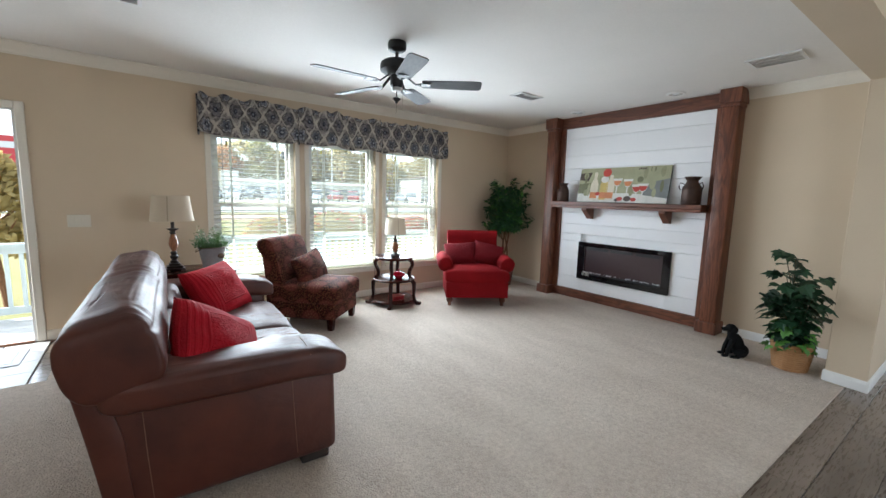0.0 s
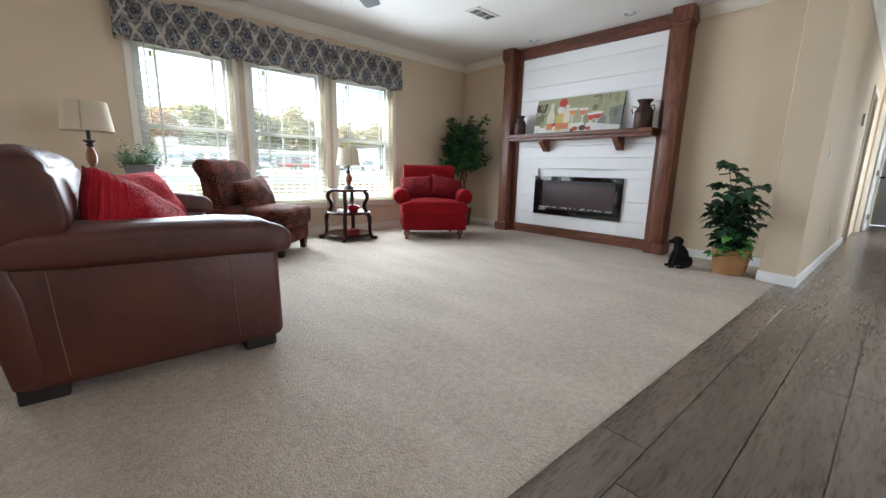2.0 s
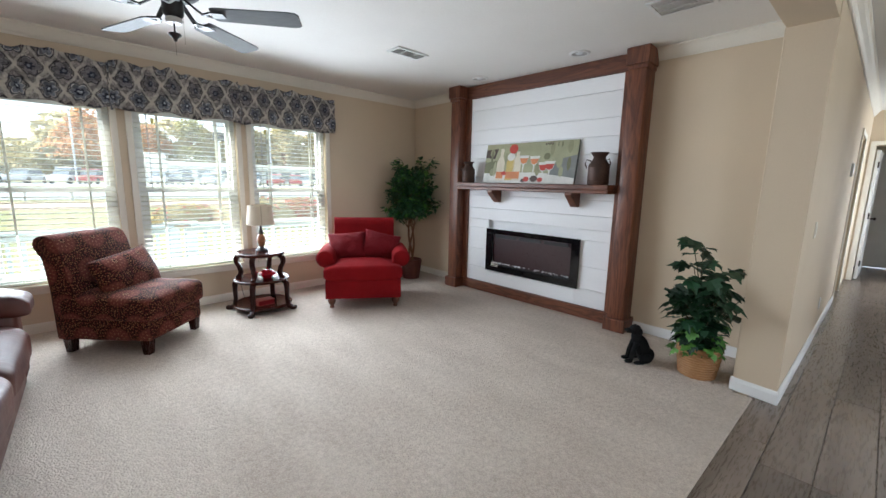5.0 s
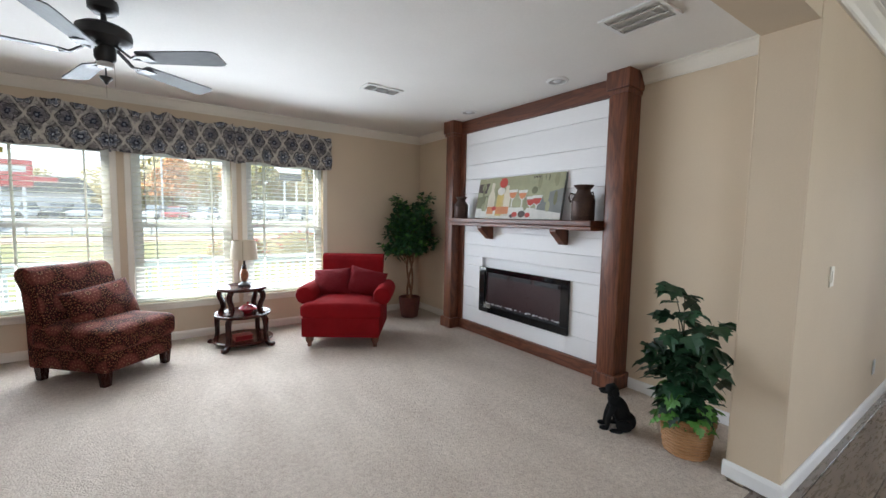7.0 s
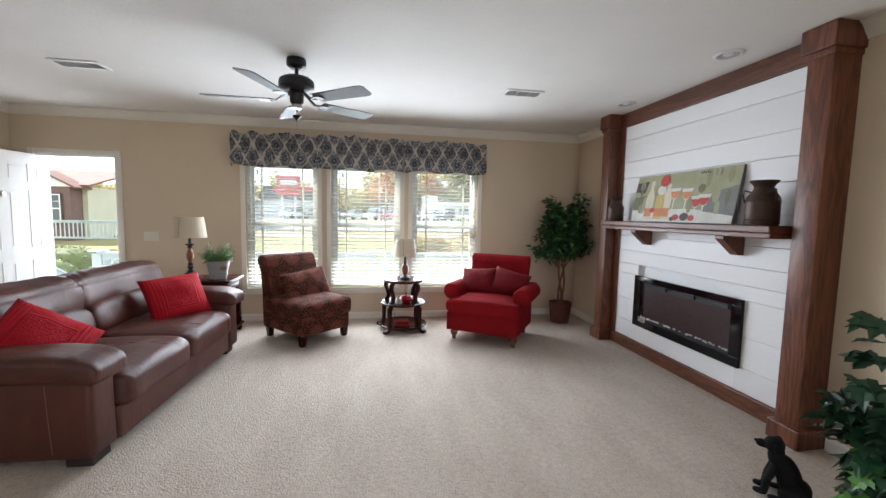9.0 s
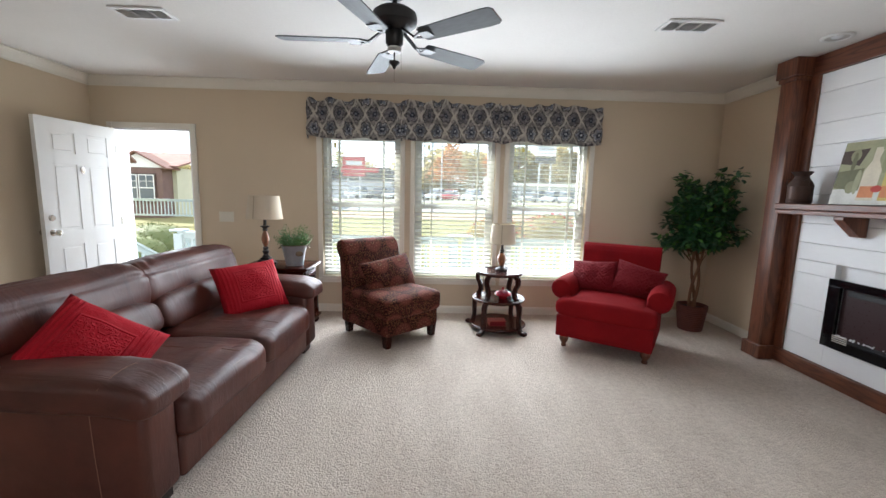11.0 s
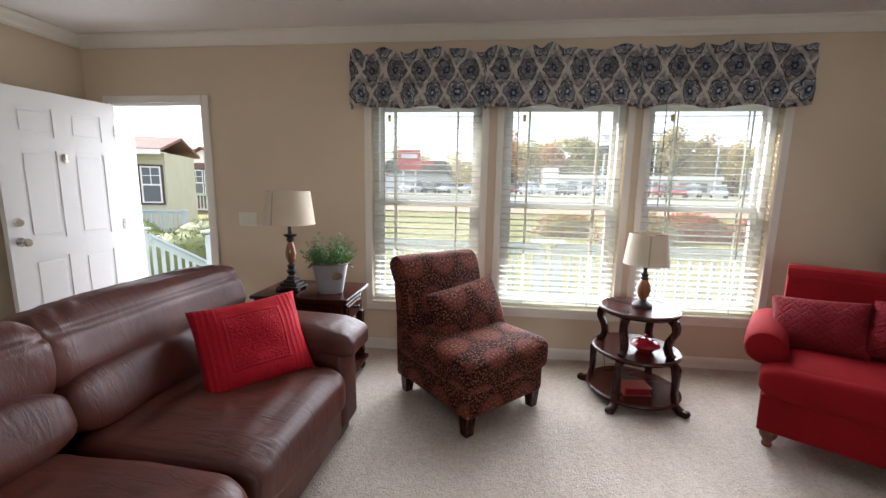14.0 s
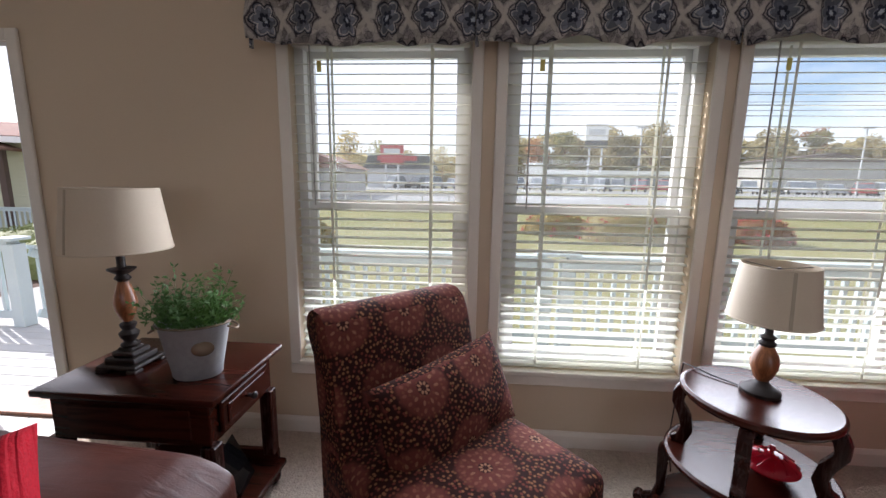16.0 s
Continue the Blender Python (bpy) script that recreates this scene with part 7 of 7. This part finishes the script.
def long_house():
    ob = thing("neighbour_house", -10.45, 16.0, -0.2, 22, "yellow-green sided one-storey house with a reddish roof", "house")
    x0, x1, zt = -13.0, 0.0, 2.66
    sided_wall(ob, x0, x1, zt, 3.4)
    roof = bmesh.new()
    slab_between((0, 0, 0), (0, 2.3, 0.62), 13.2, 0.10, roof)
    slab_between((0, 4.6, 0), (0, 2.3, 0.62), 13.2, 0.10, roof)
    part("roof", roof, SHINGLE, ob, "reddish-brown shingle roof", False, False, pose((x0 + x1) / 2, -0.6, zt + 0.06))
    part("fascia", box(x0 - 0.1, -0.64, zt - 0.10, x1 + 0.1, -0.60, zt + 0.08), WHITE, ob, "white eaves board")
    part("soffit", box(x0 - 0.1, -0.60, zt - 0.03, x1 + 0.1, 0.0, zt - 0.001), WHITE, ob)
    for cx in (-1.25, -0.47, -5.5):
        house_window(ob, cx, 0.78, 2.14, 0.66)
    part("corner_post", box(-2.75, -0.5, -0.4, -2.59, -0.3, 2.35), BROWNTRIM, ob, "brown porch post")
    porch = bmesh.new()
    slab_between((-4.6, 0, 0.85), (-2.35, 0, 0.0), 1.5, 0.09, porch)
    slab_between((-4.6, 0, 0.85), (-6.9, 0, 0.0), 1.5, 0.09, porch)
    part("porch_roof", porch, SHINGLE, ob, "small porch gable roof", False, False, pose(0, -0.75, 2.36))


def gable_house():
    ob = thing("gable_house", -14.9, 24.0, -0.35, 0, "brick-fronted house with a white gable", "house")
    part("wall", box(-6.0, 0.9, -0.3, 1.6, 9.0, 2.9), SIDING, ob)
    roof = bmesh.new()
    slab_between((0, 0, 0), (0, 4.4, 1.1), 8.4, 0.10, roof)
    part("roof", roof, SHINGLE, ob, "", False, False, pose(-2.2, 0.4, 2.95))
    part("brick_bay", box(-1.35, 0.0, -0.3, 1.35, 0.9, 2.85), BRICK, ob, "dark brick bay")
    part("gable", extrude([(-1.45, 0), (1.45, 0), (0, 0.78)], 0.9, "y"), WHITE, ob, "white gable end", False, False, pose(0, 0.42, 2.86))
    gr = bmesh.new()
    for q in (-1, 1):
        slab_between((q * 1.75, 0, -0.12), (0, 0, 0.82), 1.3, 0.09, gr)
    part("gable_roof", gr, SHINGLE, ob, "", False, False, pose(0, 0.4, 2.92))
    for cx in (-0.48, 0.48):
        house_window(ob, cx, 0.95, 2.45, 0.88)
    h3 = thing("tan_house", -11.4, 36.0, -0.2, 0, "small tan house with brown posts", "house")
    part("wall", box(-2.4, 0, -0.3, 2.6, 6, 2.6), CONCRETE, h3)
    part("roof", extrude([(-2.9, 2.6), (3.1, 2.6), (0.1, 3.8)], 6.6, "y"), SHINGLE, h3, "", False, False, pose(0, 3.0, 0))
    for cx in (-1.2, 0.2, 1.6):
        part("post", box(cx - 0.09, -0.9, -0.3, cx + 0.09, -0.72, 2.6), BROWNTRIM, h3)
    part("window", box(-0.8, -0.03, 0.9, 0.4, -0.005, 2.1), DARKPANE, h3)


railing("yard_railing", (-17.0, 20.5, -0.10), (-8.0, 20.5, -0.10), 0.92, 0.14, 0.17)
gable_house()
long_house()
railing("neighbour_railing", (-20.5, 14.3, -0.45), (-8.4, 14.3, -0.45), 0.85, 0.12, 0.17)
structure("neighbour_deck", box(-22, 14.2, -0.78, -8.3, 15.9, -0.46), DECK, "grey timber deck of the neighbouring house", "deck")
lp = thing("yard_lamp", -9.6, 13.2, ground_z(13.2), 0, "black yard lamp post with a glass lantern", "street lamp")
part("post", tube([(0, 0, 0), (0, 0, 1.65)], 0.045, 10), BLACK, lp, "", True)
part("lantern", lathe([(0.0, 1.64), (0.05, 1.66), (0.09, 1.88), (0.10, 1.90), (0.02, 1.99), (0, 2.02)], 8), CRYSTAL, lp, "clear glass lantern")


# vehicles and dealership across the road
CARS = [plain(n, c, 0.3) for n, c in (("white_car_paint", (0.75, 0.76, 0.77)), ("silver_car_paint", (0.45, 0.46, 0.48)), ("red_car_paint", (0.38, 0.03, 0.035)), ("dark_car_paint", (0.05, 0.055, 0.065)))]
RUBBER = plain("black_rubber", (0.02, 0.02, 0.02), 0.8)


def make_car(mat, tall):
    ob = thing("parked_car", 0, 0, 0, 0, "", "car", "cars parked across the road")
    h = 0.35 * tall
    body = [(-2.2, 0.35), (-2.25, 0.75), (-2.1, 0.92), (-1.3, 1.0), (1.5, 1.0), (2.1, 0.95), (2.2, 0.7), (2.2, 0.35)]
    part("body", extrude(body, 1.8, "y", None, 0.05), mat, ob, "", True)
    cab = [(-1.35, 1.0), (-0.75, 1.45 + h), (0.9, 1.5 + h), (1.6, 1.0)]
    part("glasshouse", extrude(cab, 1.55, "y"), DARKPANE, ob, "dark car windows")
    part("roof", extrude([(-0.78, 1.44 + h), (-0.70, 1.50 + h), (0.85, 1.54 + h), (0.95, 1.49 + h)], 1.57, "y"), mat, ob)
    for x in (-1.4, 1.35):
        for y in (-0.86, 0.86):
            part("wheel", lathe([(0, -0.11), (0.33, -0.11), (0.35, -0.06), (0.35, 0.06), (0.33, 0.11), (0, 0.11)], 16), RUBBER, ob, "", True, False, pose(x, y, 0.35, 90, 0, 0))
    return ob


names = ["white", "silver", "red", "dark"]
protos = [make_car(m, t) for m, t in zip(CARS, (1.0, 0.2, 0.6, 0.5))]
for p, nm in zip(protos, names):
    p["label"] = f"{nm} car parked in the dealership lot"
order = [0, 3, 0, 1, 0, 2, 0, 0, 3, 1, 0, 0, 2, 2, 0, 0, 1, 0, 3, 0, 0, 1, 2, 0, 0, 3]
used = set()
for k, i in enumerate(order):
    x, y = -10 + k * 3.0 + 0.5 * math.sin(k * 2.1), 64.0 + 0.8 * math.sin(k)
    m = pose(x, y, ground_z(y) + 0.03, 0, 0, 62 + 6 * math.sin(k * 3.0))
    if i in used:
        copy_thing(protos[i], m)
    else:
        protos[i].matrix_world = m
        used.add(i)

dl = thing("dealership_building", 24, 92, ground_z(92), 0, "long low pale grey dealership building", "building")
part("wall", box(-8, 0, 0, 26, 14, 3.2, 0.05, 1), GREYMETAL, dl)
part("parapet", box(-8.2, -0.25, 3.2, 26.2, 14, 4.0), WHITE, dl, "white parapet band")
part("entrance_tower", box(-10.5, -1.0, 0, -7.5, 6, 5.4), WHITE, dl, "white entrance tower")
for k in range(9):
    part("window", box(-5.5 + k * 3.3, -0.06, 0.6, -3.2 + k * 3.3, -0.01, 2.6), DARKPANE, dl)
dl2 = thing("warehouse", 62, 80, ground_z(80), 0, "low tan warehouse behind the cars", "building")
part("wall", box(-8, 0, 0, 14, 12, 5.6), CONCRETE, dl2)
part("roof", extrude([(-8.5, 5.6), (14.5, 5.6), (3, 7.2)], 12.5, "y"), BROWNTRIM, dl2, "", False, False, pose(0, 6, 0))
dl3 = thing("restaurant", -10.0, 66, ground_z(66), 0, "low grey restaurant with a dark roof", "building")
part("wall", box(-5, 0, 0, 5, 8, 3.0), GREYMETAL, dl3)
part("roof", extrude([(-5.6, 3.0), (5.6, 3.0), (4.6, 5.0), (-4.6, 5.0)], 9.0, "y"), VENTDARK, dl3, "", False, False, pose(0, 4, 0))
part("sign_band", box(-3.2, -0.66, 4.2, 3.0, -0.52, 4.9), CARS[2], dl3, "red sign band")


def pylon_sign(x, y, w, h, z, mats, label):
    ob = thing("pylon_sign", x, y, ground_z(y), 0, label, "sign")
    for q in (-w * 0.28, w * 0.28):
        part("post", tube([(q, 0, 0), (q, 0, z)], 0.14, 8), GREYMETAL, ob)
    part("panel", box(-w / 2, -0.15, z + h * 0.34, w / 2, 0.15, z + h), mats[0], ob)
    part("lower_panel", box(-w / 2, -0.15, z, w / 2, 0.15, z + h * 0.32), mats[1], ob)
    part("mark", box(-w * 0.36, -0.17, z + h * 0.55, w * 0.36, -0.151, z + h * 0.78), GREYMETAL if mats[0] != GREYMETAL else WHITE, ob, "plain sign mark")


pylon_sign(19.3, 64, 3.2, 3.4, 6.2, (WHITE, VENTDARK), "white and black dealership sign on two posts")
pylon_sign(-9.0, 56, 3.0, 2.6, 3.2, (CARS[2], CARS[2]), "red roadside sign on two posts")
for x, y, h in ((24, 60, 8.5), (33, 62, 8.2), (52, 60, 8.6), (3, 60, 9.5)):
    pl = thing("lot_light", x, y, ground_z(y), 0, "tall grey car park light pole", "street lamp")
    part("pole", tube([(0, 0, 0), (0, 0, h)], 0.09, 8), GREYMETAL, pl)
    part("head", box(-0.7, -0.25, h, 0.7, 0.25, h + 0.18), GREYMETAL, pl)
for k, (za, zb) in enumerate(((11.5, 12.3), (10.6, 11.3), (9.8, 10.4))):
    pw_ = tube([(-80 + 8 * i, 49.5, za + (zb - za) * i / 24 - 0.8 * math.sin(math.pi * i / 24)) for i in range(25)], 0.03, 4)
    part("power_line", pw_, BLACK, None, "thin black overhead power line", category="cable")
for x in (-80.2, 112.2):
    po = thing("utility_pole", x, 49.5, ground_z(49.5), 0, "brown timber utility pole", "utility pole")
    part("pole", tube([(0, 0, 0), (0, 0, 13.2)], 0.16, 8), BARK, po)
gr_ = thing("guard_rail", -4, 32.6, ground_z(32.6), 0, "grey steel guard rail beside the road", "guard rail")
part("beam", box(-8, -0.03, 0.5, 6, 0.03, 0.78, 0.01, 1), GREYMETAL, gr_)
for k in range(8):
    part("post", box(-7.8 + k * 1.95, 0.03, 0.0, -7.7 + k * 1.95, 0.12, 0.74), GREYMETAL, gr_)


# ---- floor pieces ----
plank_floor = thing("plank_floor", 0, 0, -0.012, 0, "grey-brown wood plank floor of the hall", "floor", "", "structure")
rnd = random.Random(8)
PW, PL = 0.205, 1.22
base_pl = bmesh.new()
box(0.0015, 0.0015, -0.011, PL - 0.0015, PW - 0.0015, 0.0, 0.0022, 1, base_pl)
pl_me = None
for r in range(-8, 23):
    off = rnd.uniform(0, PL)
    for c in range(-2, 12):
        x, y = WEST + c * PL + off - PL, 0.625 - PW - r * PW
        m = SKEW @ Matrix.Translation((x, y, -0.001))
        cx, cy = (m @ Vector((PL / 2, PW / 2, 0)))[:2]
        if not (WEST + 0.62 < cx < 12.6) or not (-1.35 < cy < 0.75) and cx > 5.0 or cy < SOUTH + 0.1 or (cx > 8 and cy > 0.9):
            continue
        if r < 0 and cx < 8.3:
            continue
        if pl_me is None:
            o = part("plank", base_pl, PLANKS, plank_floor, "", False, False, m)
            pl_me = o.data
        else:
            o = new("plank", pl_me)
            o.parent = plank_floor
            o.matrix_local = m
entry = thing("entry_floor", 0, 0, -0.010, 0, "pale grey stone-look tile floor inside the front door", "floor", "", "structure")
tb = bmesh.new()
box(0.002, 0.002, -0.012, 0.298, 0.298, 0.0, 0.002, 1, tb)
t_me = None
for i in range(4):
    for j in range(4):
        x, y = WEST + i * 0.29, 4.03 + 0.008 + j * 0.265
        m = pose(x, y, 0) @ Matrix.Diagonal((0.96, 0.88, 1, 1))
        if t_me is None:
            o = part("tile", tb, TILE, entry, "", False, False, m)
            t_me = o.data
        else:
            o = new("tile", t_me)
            o.parent = entry
            o.matrix_local = m
mat_ = thing("door_mat", -1.0, 4.72, -0.009, 0, "thin grey patterned door mat on the entry tiles", "mat")
part("mat", box(-0.36, -0.22, 0.0, 0.36, 0.22, 0.006, 0.003, 1), TILE_DARK, mat_)
part("border", box(-0.30, -0.16, 0.0062, 0.30, 0.16, 0.0085, 0.001, 1), TILE, mat_, "paler woven field")
